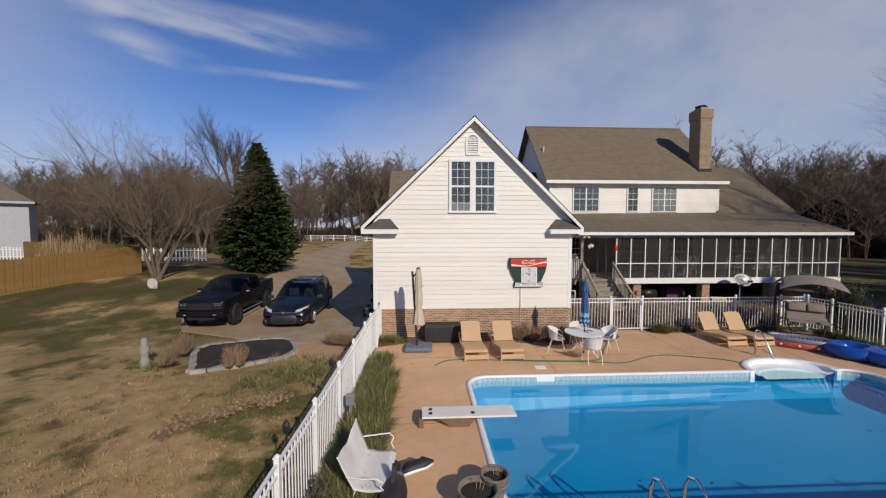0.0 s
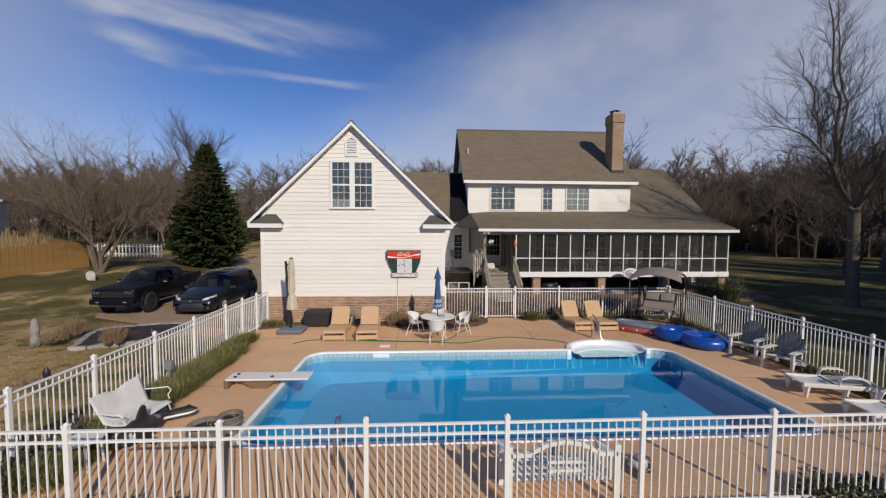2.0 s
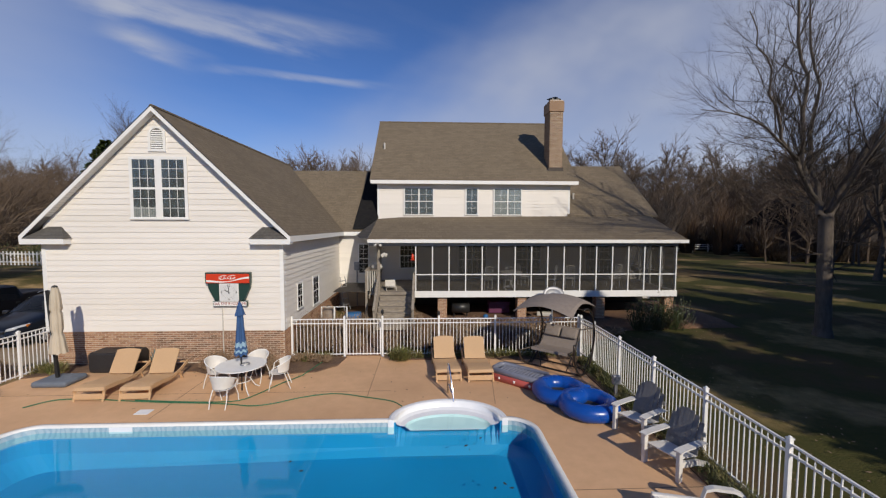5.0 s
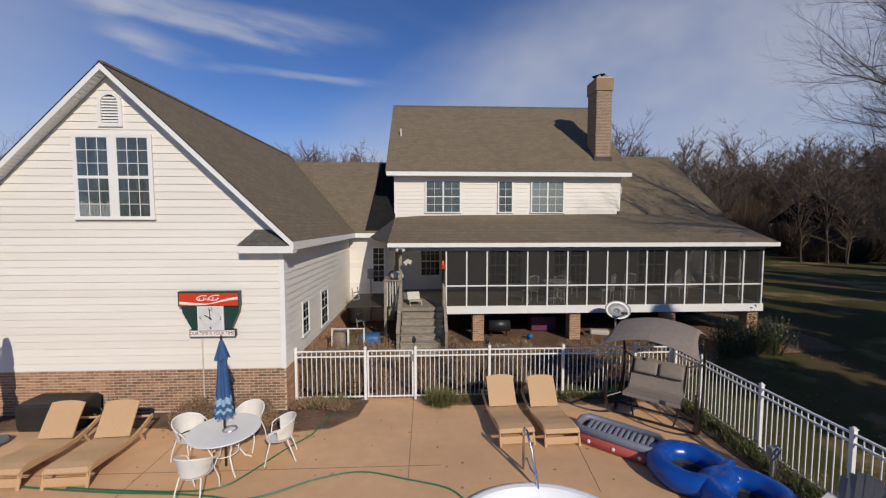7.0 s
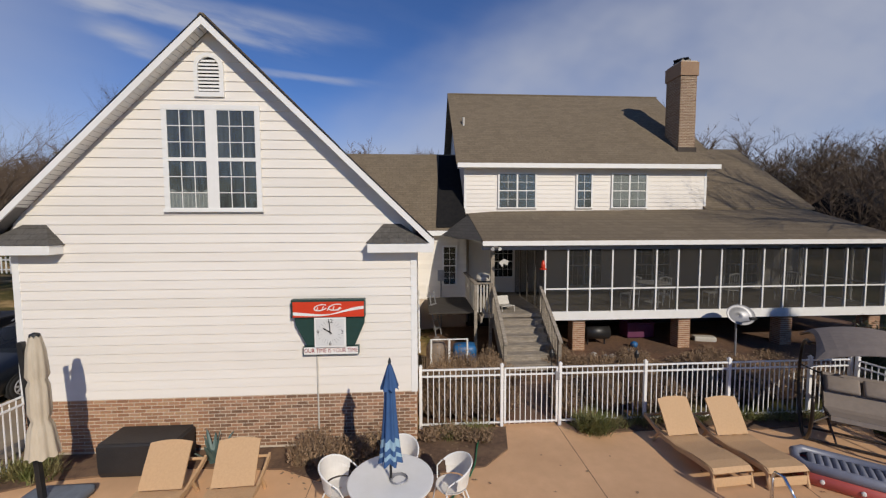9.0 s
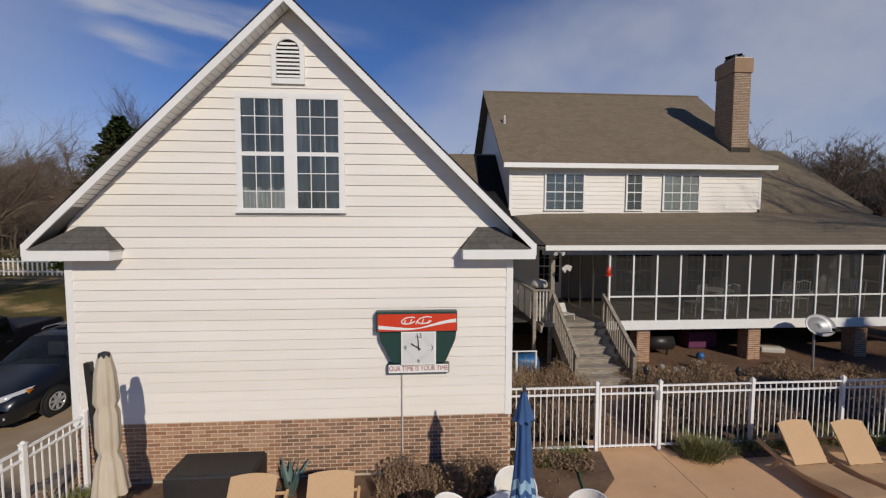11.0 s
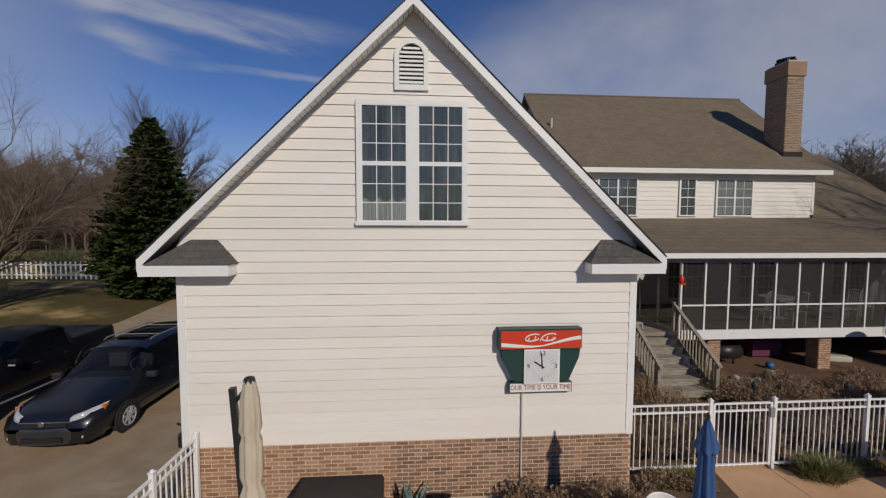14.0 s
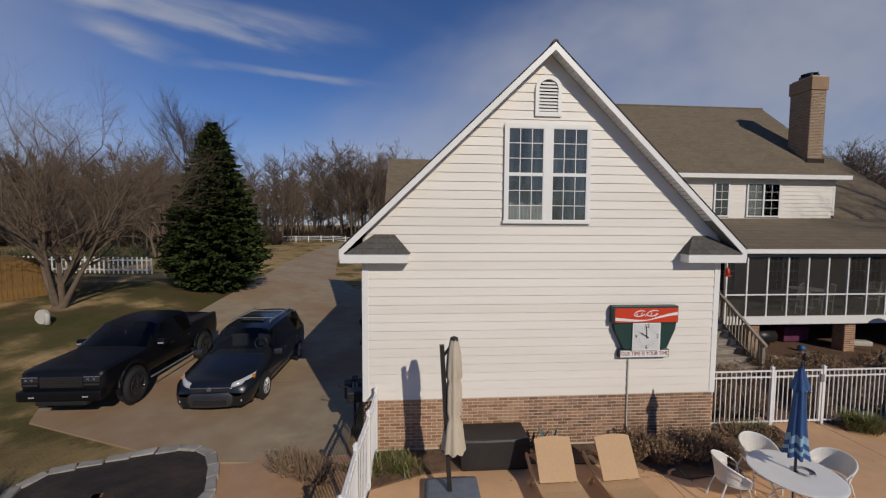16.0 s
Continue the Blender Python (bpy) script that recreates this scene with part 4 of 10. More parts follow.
part("garage_roof_slope", slope_sheet(-1), M_SHINGLE_X, house, "brown asphalt shingle slope")
part("garage_roof_slope", slope_sheet(1), M_SHINGLE_X, house, "brown asphalt shingle slope")
part("ridge_cap", bar([(RX, YF - 0.01, RZ - 0.02), (RX, YB, RZ - 0.02)], 0.07, 6), M_SHINGLE_X, house)
for side in (-1, 1):
    tip = TIP_X0 if side < 0 else TIP_X1
    # raking fascia, its soffit and a slim drip edge
    bm = prism(bmesh.new(), [(RX, RZ - 0.015), (tip, TIP_Z - 0.015), (tip, TIP_Z - 0.16), (RX, RZ - 0.16)], YF - 0.028, YF - 0.002, "y")
    part("rake_board", bm, M_WHITE, house)
    # grey sheet behind the slats puts the grooves' shade into its colour
    soffit = part("rake_soffit", prism(bmesh.new(), [(RX, RZ - 0.095), (tip - side * 0.02, TIP_Z - 0.095), (tip - side * 0.02, TIP_Z - 0.11), (RX, RZ - 0.11)], YF, GY0 - 0.003, "y"), M_GROOVESHADE, house)
    n_s = 52
    for k in range(n_s):
        xa, xb = RX + (tip - RX) * (k + 0.06) / n_s, RX + (tip - RX) * (k + 0.94) / n_s
        part("soffit_slat", prism(bmesh.new(), [(xa, roof_z(xa) - 0.111), (xb, roof_z(xb) - 0.111), (xb, roof_z(xb) - 0.126), (xa, roof_z(xa) - 0.126)], YF, GY0 - 0.026, "y"), M_WHITE, soffit)
    part("drip_edge", bar([(RX, YF - 0.03, RZ + 0.005), (tip, YF - 0.03, TIP_Z + 0.005)], 0.012, 6), M_BLACK, house)
    # level eave fascia and soffit
    y1 = 21.9 if side > 0 else 29.6
    part("eave_fascia", cube(tip - 0.012, tip + 0.012, YF - 0.025, y1, TIP_Z - 0.2, TIP_Z - 0.01), M_WHITE, house)
    a, b = sorted((tip - side * 0.013, (GX1 + 0.022) if side > 0 else (GX0 - 0.0)))
    part("eave_soffit", cube(a, b, GY0 - 0.0, y1, TIP_Z - 0.19, TIP_Z - 0.16), M_WHITE, house)
    # cornice return: boxed end with its own little hipped roof
    inner_x = -1.46 if side < 0 else 4.08
    a, b = sorted((tip, inner_x))
    part("cornice_return", cube(a + (0 if side < 0 else 0), b, YF - 0.03, GY0 - 0.02, TIP_Z - 0.27, TIP_Z - 0.1, 0.006), M_WHITE, house, "white boxed cornice return")
    bm = bmesh.new()
    o = 0.03
    p = [(a - o if side > 0 else a + 0.1, YF - 0.05, TIP_Z - 0.095), (b - 0.1 if side > 0 else b + o, YF - 0.05, TIP_Z - 0.095), (b - 0.1 if side > 0 else b + o, GY0 - 0.01, TIP_Z - 0.095), (a - o if side > 0 else a + 0.1, GY0 - 0.01, TIP_Z - 0.095)]
    if side < 0:
        q = [(a + 0.62, GY0 - 0.012, TIP_Z + 0.27), (b - 0.28, GY0 - 0.012, TIP_Z + 0.27)]
    else:
        q = [(a + 0.28, GY0 - 0.012, TIP_Z + 0.27), (b - 0.62, GY0 - 0.012, TIP_Z + 0.27)]
    P = [bm.verts.new(v) for v in p]
    Q = [bm.verts.new(v) for v in q]
    for f in ((P[0], P[1], Q[1], Q[0]), (P[1], P[2], Q[1]), (P[3], P[0], Q[0]), (P[0], P[3], P[2], P[1]), (P[2], P[3], Q[0], Q[1])):
        bm.faces.new(f)
    part("return_roof", bm, M_GREYSH, house, "small hipped shingle cap")

# cross wing behind: ridge east-west
WY, WZ = 25.8, 7.70
part("wing_roof_slope", sheet(bmesh.new(), [(-2.6, WY, WZ), (6.95, WY, WZ), (6.95, 21.9, TIP_Z), (-2.6, 21.9, TIP_Z)], 0.09), M_SHINGLE_Y, house)
part("wing_roof_slope", sheet(bmesh.new(), [(-2.6, WY, WZ), (6.95, WY, WZ), (6.95, 29.9, TIP_Z), (-2.6, 29.9, TIP_Z)], 0.09), M_SHINGLE_Y, house)
# added black sheet over the wing slope next to the main block
part("black_roof_strip", sheet(bmesh.new(), [(6.02, WY - 0.15, WZ - 0.14 + 0.06), (6.93, WY - 0.15, WZ - 0.14 + 0.06), (6.93, 21.98, TIP_Z + 0.134), (5.72, 21.98, TIP_Z + 0.134)], 0.02), mat("flat_black_strip", (0.012, 0.012, 0.013), (0.02, 0.019, 0.018), 5, 0.9, spec=0.1), house, "black strip on the wing roof beside the main block")
part("wing_fascia", cube(5.0, 6.9, 21.87, 21.9, TIP_Z - 0.2, TIP_Z - 0.01), M_WHITE, house)
part("wing_gable", prism(bmesh.new(), [(22.3, 0), (29.5, 0), (29.5, 4.1), (25.8, 7.55), (22.3, 4.3)], -2.36, -2.2, "x"), M_SIDING, house)
wing_wall = part("wing_wall", cube(GX1, 6.92, 22.2, 22.4, 0.0, 4.1), M_MORTAR, house)
z = SID_Z0 + 0.3
while z < 4.0:
    part("siding_board", lap_board(bmesh.new(), GX1 + 0.02, 6.92, 22.2, z, z + EXPO + 0.012), M_SIDING, wing_wall)
    z += EXPO
part("wing_soffit", cube(5.33, 6.95, 21.9, 22.19, TIP_Z - 0.19, TIP_Z - 0.16), M_WHITE, house)

# main block
HX0, HX1, HY0, HY1 = 6.92, 17.30, 22.82, 31.4
EZ = 6.76
upper_wall = part("upper_wall", cube(HX0, HX1, HY0, HY0 + 0.2, 1.3, EZ), M_MORTAR, house)
z = 4.55
while z < EZ - 0.1:
    part("siding_board", lap_board(bmesh.new(), HX0 + 0.08, HX1 - 0.08, HY0, z, min(z + EXPO + 0.012, EZ)), M_SIDING, upper_wall)
    z += EXPO
for x in (HX0 - 0.02, HX1 - 0.08):
    part("corner_trim", cube(x, x + 0.1, HY0 - 0.024, HY0 + 0.08, 4.7, EZ - 0.05, 0.004), M_WHITE, house)
RIDGE_Y, RIDGE_Z = 27.1, 10.97
for x in (HX0, HX1 - 0.2):
    side_wall = part("main_gable", prism(bmesh.new(), [(HY0 + 0.2, 0), (HY1, 0), (HY1, EZ), (RIDGE_Y, RIDGE_Z - 0.15), (HY0 + 0.2, EZ)], x, x + 0.2, "x"), M_SIDING, house)
part("back_wall", cube(HX0 + 0.2, HX1 - 0.2, HY1 - 0.2, HY1, 0, EZ), M_SIDING, house)
EY = 22.42
part("main_roof_slope", sheet(bmesh.new(), [(6.55, RIDGE_Y, RIDGE_Z), (17.62, RIDGE_Y, RIDGE_Z), (17.62, EY, EZ + 0.06), (6.55, EY, EZ + 0.06)], 0.1), M_SHINGLE_Y, house, "brown asphalt shingle slope")
part("main_roof_slope", sheet(bmesh.new(), [(6.55, RIDGE_Y, RIDGE_Z), (17.62, RIDGE_Y, RIDGE_Z), (17.62, 31.9, EZ + 0.06), (6.55, 31.9, EZ + 0.06)], 0.1), M_SHINGLE_Y, house)
part("main_ridge_cap", bar([(6.55, RIDGE_Y, RIDGE_Z), (17.62, RIDGE_Y, RIDGE_Z)], 0.06, 6), M_SHINGLE_Y, house)
part("main_fascia", cube(6.6, 17.62, EY - 0.03, EY - 0.003, EZ - 0.15, EZ + 0.03), M_WHITE, house)
part("main_soffit", cube(6.62, 17.60, EY, HY0 - 0.02, EZ - 0.14, EZ - 0.1), M_WHITE, house)
for x in (6.59, 17.60):
    bm = prism(bmesh.new(), [(EY, EZ - 0.14), (EY, EZ + 0.03), (RIDGE_Y, RIDGE_Z - 0.02), (RIDGE_Y, RIDGE_Z - 0.2)], x, x + 0.02, "x")
    part("main_rake_board", bm, M_WHITE, house)
# lower east block
part("east_block_wall", cube(HX1, 22.0, HY0, HY1, 0.4, 5.0), M_SIDING, house)
part("east_block_gable", prism(bmesh.new(), [(HY0, 4.9), (HY1, 4.9), (RIDGE_Y, 8.2)], 21.8, 22.0, "x"), M_SIDING, house)
part("east_roof_slope", sheet(bmesh.new(), [(HX1 - 0.1, RIDGE_Y, 8.32), (22.2, RIDGE_Y, 8.32), (22.2, 22.7, 5.0), (HX1 - 0.1, 22.7, 5.0)], 0.1), M_SHINGLE_Y, house)
part("east_roof_slope", sheet(bmesh.new(), [(HX1 - 0.1, RIDGE_Y, 8.32), (22.2, RIDGE_Y, 8.32), (22.2, 31.8, 4.9), (HX1 - 0.1, 31.8, 4.9)], 0.1), M_SHINGLE_Y, house)
# porch roof: low slope with a hip at the west end
PF = 18.6
part("porch_roof_slope", sheet(bmesh.new(), [(7.0, PF, 3.84), (21.12, PF, 3.84), (21.75, 22.8, 5.0), (8.1, 22.8, 4.86), (6.98, 22.8, 4.78), (6.98, 22.0, 4.72)], 0.08), M_SHINGLE_Y, house, "low brown shingle porch roof")
bm = bmesh.new()
vs = [bm.verts.new(p) for p in ((6.99, PF + 0.01, 3.835), (6.97, 22.0, 4.71), (5.9, 21.95, 3.93), (6.3, 20.6, 3.84))]
bm.faces.new(vs)
part("porch_hip", bm, M_GREYSH, house)
part("porch_fascia", cube(6.99, 21.13, PF - 0.03, PF - 0.003, 3.68, 3.825), M_WHITE, house)
part("porch_fascia", cube(21.13, 21.16, PF - 0.03, HY0, 3.68, 3.825), M_WHITE, house)
part("porch_header", cube(7.02, 20.87, 18.86, 18.98, 3.53, 3.74), M_GREYMET, house, "grey porch header beam")
part("porch_ceiling", cube(7.0, 21.11, PF, HY0 - 0.01, 3.74, 3.77), M_WHITE, house)
part("porch_floor", cube(7.05, 20.85, 18.92, HY0 - 0.01, 1.36, 1.48), M_WOOD, house, "grey board porch floor")
part("porch_skirt", cube(9.0, 20.87, 18.84, 18.915, 1.25, 1.53, 0.004), M_WHITE, house)
part("porch_skirt", cube(20.855, 20.91, 18.92, HY0 - 0.02, 1.25, 1.53, 0.004), M_WHITE, house)
part("porch_back_wall", cube(7.1, 21.2, HY0 - 0.05, HY0 - 0.022, 1.49, 3.73), M_SIDING, house)
POSTS = [9.05 + 0.735 * k for k in range(17)]
for x in POSTS:
    part("porch_post", cube(x - 0.025, x + 0.025, 18.87, 18.95, 1.531, 3.529, 0.003), M_WHITE, house)
for a, b in zip(POSTS, POSTS[1:]):
    part("porch_rail", cube(a + 0.026, b - 0.026, 18.88, 18.94, 2.24, 2.285), M_WHITE, house)
    part("porch_screen", cube(a + 0.026, b - 0.026, 18.905, 18.909, 1.535, 3.525), M_SCREEN, house)
for k in range(5):
    y = 18.95 + 0.97 * k
    part("porch_post", cube(20.79, 20.86, y - 0.03 + 0.04, y + 0.03 + 0.04, 1.531, 3.73, 0.003), M_WHITE, house)
    if k < 4:
        part("porch_rail", cube(20.80, 20.85, y + 0.08, y + 0.99, 2.24, 2.285), M_WHITE, house)
        part("porch_screen", cube(20.82, 20.824, y + 0.075, y + 0.99, 1.535, 3.73), M_SCREEN, house)
# inner screened wall beside the open entry
for k in range(4):
    y = 18.98 + 1.0 * k
    part("porch_screen", cube(9.04, 9.044, y, y + 0.93, 1.5, 3.7), M_SCREEN, house)
    part("porch_post", cube(9.02, 9.07, y + 0.935, y + 0.995, 1.49, 3.73, 0.003), M_WOOD, house)


def brick_pier(x, y, z0, z1, w=0.42):
    pier = part("brick_pier", cube(x - w / 2 + 0.012, x + w / 2 - 0.012, y, y + w - 0.024, z0, z1), M_MORTAR, house)
    return pier


PIERS = [(10.23, 19.0), (13.82, 19.0), (17.42, 19.0), (20.62, 19.0)]
pier_obs = [brick_pier(x, y, 0.0, 1.25) for x, y in PIERS]
# house wall under the porch, coloured near black for the crawl space's shade
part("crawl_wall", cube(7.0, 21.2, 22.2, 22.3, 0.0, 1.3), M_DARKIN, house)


def window(x0, x1, z0, z1, y, cols, rows, parent, units=1, curtain=True, trim=0.07, mull=None, cloth=None):
    """A double-hung window unit, or several side by side, facing -y, in the wall plane y."""
    win = new("window")
    win.parent = parent
    y -= 0.024
    mull = mull or trim
    n_w = (x1 - x0 - trim * 2 - mull * (units - 1)) / units
    bm = bmesh.new()
    box(bm, x0, x1, y - 0.045, y - 0.019, z1 - trim, z1, 0.004)
    box(bm, x0 - 0.02, x1 + 0.02, y - 0.065, y - 0.019, z0, z0 + trim * 0.8, 0.004)
    for u in range(units + 1):
        xa = x0 if u == 0 else x0 + trim + u * n_w + (u - 1) * mull
        box(bm, xa, xa + (mull if 0 < u < units else trim), y - 0.045, y - 0.019, z0 + trim * 0.8, z1 - trim, 0.004)
    part("window_frame", bm, M_WHITE, win)
    for u in range(units):
        xa = x0 + trim + u * (n_w + mull)
        za, zb = z0 + trim * 0.8, z1 - trim
        zm = (za + zb) / 2
        # dark sheet just behind the glass stands in for the unlit room
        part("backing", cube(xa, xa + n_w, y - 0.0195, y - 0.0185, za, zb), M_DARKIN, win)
        part("pane", cube(xa, xa + n_w, y - 0.030, y - 0.027, za, zb), M_GLASS, win).visible_shadow = False
        part("meeting_rail", cube(xa, xa + n_w, y - 0.04, y - 0.031, zm - 0.02, zm + 0.02), M_WHITE, win)
        g = bmesh.new()
        for half in ((za, zm - 0.02), (zm + 0.02, zb)):
            for c in range(1, cols):
                xx = xa + n_w * c / cols
                box(g, xx - 0.007, xx + 0.007, y - 0.034, y - 0.0305, half[0], half[1])
            for r in range(1, rows):
                zz = half[0] + (half[1] - half[0]) * r / rows
                box(g, xa, xa + n_w, y - 0.034, y - 0.0305, zz - 0.007, zz + 0.007)
        part("muntin_grille", g, M_WHITE, win)
        if curtain:
            rows_c = []
            for s in range(2):
                zc = za + 0.03 if s == 0 else za + (zb - za) * curtain
                rows_c.append([(xa + 0.01 + (n_w - 0.02) * i / 24, y - 0.0235 + 0.002 * math.sin(i * 1.7 + u), zc) for i in range(25)])
            part("curtain", surf(bmesh.new(), rows_c), cloth or M_CURTAIN, win, "pale grey gathered curtain")
    return win


BX0, BX1, BZ0, BZ1 = 0.39, 2.13, 4.59, 6.53
big_win = window(BX0, BX1, BZ0, BZ1, GY0, 3, 3, house, 2, 0.0, trim=0.08, mull=0.18)
SASH_W = (BX1 - BX0 - 0.34) / 2
SASH_Z0, SASH_Z1 = BZ0 + 0.064, BZ1 - 0.08
SASH_M = (SASH_Z0 + SASH_Z1) / 2
for u, xa in enumerate((BX0 + 0.08, BX0 + 0.26 + SASH_W)):
    rows_c = [[(xa + 0.01 + (SASH_W - 0.02) * i / 40, GY0 - 0.0475 + 0.0016 * math.sin(i * 1.3 + u), zc) for i in range(41)] for zc in (SASH_Z0 + 0.01, SASH_Z1 - 0.01)]
    part("sheer_curtain", surf(bmesh.new(), rows_c), M_SHEER, big_win, "dark sheer curtain behind the glass")
    for za, zb in ((SASH_Z0, SASH_M - 0.018), (SASH_M + 0.018, SASH_Z1)):
        sash = bmesh.new()
        for x0_, x1_, z0_, z1_ in ((xa, xa + 0.014, za, zb), (xa + SASH_W - 0.014, xa + SASH_W, za, zb), (xa + 0.014, xa + SASH_W - 0.014, za, za + 0.016), (xa + 0.014, xa + SASH_W - 0.014, zb - 0.014, zb)):
            box(sash, x0_, x1_, GY0 - 0.066, GY0 - 0.0545, z0_, z1_, 0.002)
        part("sash", sash, M_WHITE, big_win)
rows_c = [[(BX0 + 0.09 + (SASH_W - 0.02) * i / 30, GY0 - 0.0505 + 0.001 * math.sin(i * 2.1), zc + (0.03 * math.sin(i * 0.7) if zc > BZ0 + 0.3 else 0)) for i in range(31)] for zc in (SASH_Z0 + 0.02, SASH_Z0 + 0.33)]
part("cafe_curtain", surf(bmesh.new(), rows_c), M_CURTAIN, big_win, "pale gathered half curtain")
window(8.30, 9.93, 4.98, 6.47, HY0, 2, 2, house, 2, 0.97, cloth=M_BLIND)
window(11.60, 12.32, 4.98, 6.47, HY0, 2, 2, house, 1, 0.97, cloth=M_BLIND)
window(13.12, 14.69, 4.98, 6.47, HY0, 2, 2, house, 2, 0.97)
# windows on the garage's east side
for y0, y1, z0, z1 in ((15.45, 16.1, 1.45, 2.42), (17.3, 18.2, 1.2, 2.4)):
    w = window(y0, y1, z0, z1, 0.0, 2, 2, house, 1, 0.0)
    w.matrix_basis = Matrix.Translation((GX1, 0, 0)) @ Matrix.Rotation(radians(90), 4, "Z")
# windows and doors on the porch wall and wing wall
window(8.05, 9.0, 2.1, 3.5, HY0 - 0.03, 4, 2, house, 1, 0.0)
window(5.95, 6.55, 1.9, 3.5, 22.2, 2, 3, house, 1, 0.0)
for x in (11.2, 14.2, 18.2):
    window(x, x + 1.6, 1.7, 3.5, HY0 - 0.03, 3, 2, house, 2, 0.9)

# round-headed louvred gable vent
vent = new("gable_vent")
vent.parent = house
VX0, VX1, VZ0, VZ1 = 0.985, 1.51, 6.68, 7.46


def arch(x0, x1, z0, z1, n=14):
    cx, r = (x0 + x1) / 2, (x1 - x0) / 2
    return [(x0, z0), (x1, z0)] + [(cx + r * math.cos(math.pi * k / n), z1 - r + r * math.sin(math.pi * k / n)) for k in range(n + 1)]


bm = bmesh.new()
oa, ia = arch(VX0, VX1, VZ0, VZ1), arch(VX0 + 0.075, VX1 - 0.075, VZ0 + 0.085, VZ1 - 0.075)
for ya, yb in ((GY0 - 0.06, GY0 - 0.06),):
    A = [bm.verts.new((p[0], ya, p[1])) for p in oa]
    B = [bm.verts.new((p[0], yb, p[1])) for p in ia]
    C = [bm.verts.new((p[0], GY0 - 0.01, p[1])) for p in oa]
    D = [bm.verts.new((p[0], GY0 - 0.01, p[1])) for p in ia]
    for i in range(len(A)):
        j = (i + 1) % len(A)
        bm.faces.new((A[i], A[j], B[j], B[i])), bm.faces.new((A[i], A[j], C[j], C[i])), bm.faces.new((B[i], B[j], D[j], D[i]))
part("surround", bm, M_WHITE, vent)
# dark sheet behind the louvres, the vent's inner shade as colour
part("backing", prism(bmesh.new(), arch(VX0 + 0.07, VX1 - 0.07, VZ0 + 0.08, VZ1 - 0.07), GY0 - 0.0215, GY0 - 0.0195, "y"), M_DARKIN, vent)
for k in range(9):
    zz = VZ0 + 0.1 + k * 0.064
    cx, r = (VX0 + VX1) / 2, (VX1 - VX0) / 2 - 0.078
    zc = VZ1 - 0.075 - r
    h = r if zz < zc else math.sqrt(max(r * r - (zz + 0.04 - zc) ** 2, 0.0025))
    bm = bmesh.new()
    v = [bm.verts.new(p) for p in ((cx - h, GY0 - 0.055, zz), (cx + h, GY0 - 0.055, zz), (cx + h, GY0 - 0.025, zz + 0.05), (cx - h, GY0 - 0.025, zz + 0.05), (cx - h, GY0 - 0.055, zz + 0.012), (cx + h, GY0 - 0.055, zz + 0.012))]
    bm.faces.new((v[0], v[1], v[5], v[4])), bm.faces.new((v[4], v[5], v[2], v[3])), bm.faces.new((v[0], v[3], v[2], v[1]))
    part("slat", bm, M_WHITE, vent)

# chimney with corbelled top and metal cap
CX0, CX1, CY0, CY1, CZ0, CZ1 = 16.25, 16.96, 23.15, 24.12, 6.9, 11.15
chimney = part("chimney", cube(CX0, CX1, CY0, CY1, CZ0, CZ1), M_MORTAR, house, "tan brick chimney with corbelled top")
part("chimney_corbel", cube(CX0 - 0.05, CX1 + 0.05, CY0 - 0.05, CY1 + 0.05, CZ1 - 0.5, CZ1 + 0.06), M_CHIM, house)
part("chimney_crown", cube(CX0, CX1, CY0, CY1, CZ1 + 0.06, CZ1 + 0.12), M_MORTAR, house)
bm = cube(CX0 + 0.15, CX1 - 0.15, CY0 + 0.2, CY1 - 0.2, CZ1 + 0.12, CZ1 + 0.28)
lathe(bm, [(0.42, 0.0), (0.40, 0.03), (0.05, 0.14)], 4, ((CX0 + CX1) / 2, (CY0 + CY1) / 2, CZ1 + 0.28))
part("chimney_cap", bm, M_BLACK, house, "dark metal chimney cap")
part("chimney_flashing", cube(CX0 - 0.06, CX1 + 0.06, CY0 - 0.05, CY0 - 0.01, 7.2, 7.62), M_BRONZE, house)
for x, y, z in ((7.1, 24.7, 8.86), (17.95, 24.0, 6.0)):
    part("vent_pipe", bar([(x, y, z - 0.2), (x, y, z + 0.32)], 0.055, 10), M_DIRTYWHITE, house, "white plumbing vent pipe")

# ---- white metal pool fence ----
def shared(name, bm, material):
    me = bpy.data.meshes.new(name)
    bmesh.ops.recalc_face_normals(bm, faces=bm.faces[:])
    bm.to_mesh(me)
    bm.free()
    me.materials.append(material)
    return me


TOPZ = 1.30
pk = bmesh.new()
box(pk, -0.008, 0.008, -0.008, 0.008, 0.06, TOPZ - 0.03)
ME_LONG = shared("picket", pk, M_FENCE)
pk = bmesh.new()
box(pk, -0.008, 0.008, -0.008, 0.008, 0.06, 1.19)
lathe(pk, [(0.008, 1.19), (0.016, 1.21), (0.004, 1.26)], 4)
ME_SHORT = shared("picket", pk, M_FENCE)
pk = bmesh.new()
box(pk, -0.032, 0.032, -0.032, 0.032, -0.15, 1.355, 0.005)
box(pk, -0.038, 0.038, -0.038, 0.038, 1.355, 1.372)
lathe(pk, [(0.03, 1.372), (0.026, 1.39), (0.004, 1.405)], 8)
ME_POST = shared("post", pk, M_FENCE)


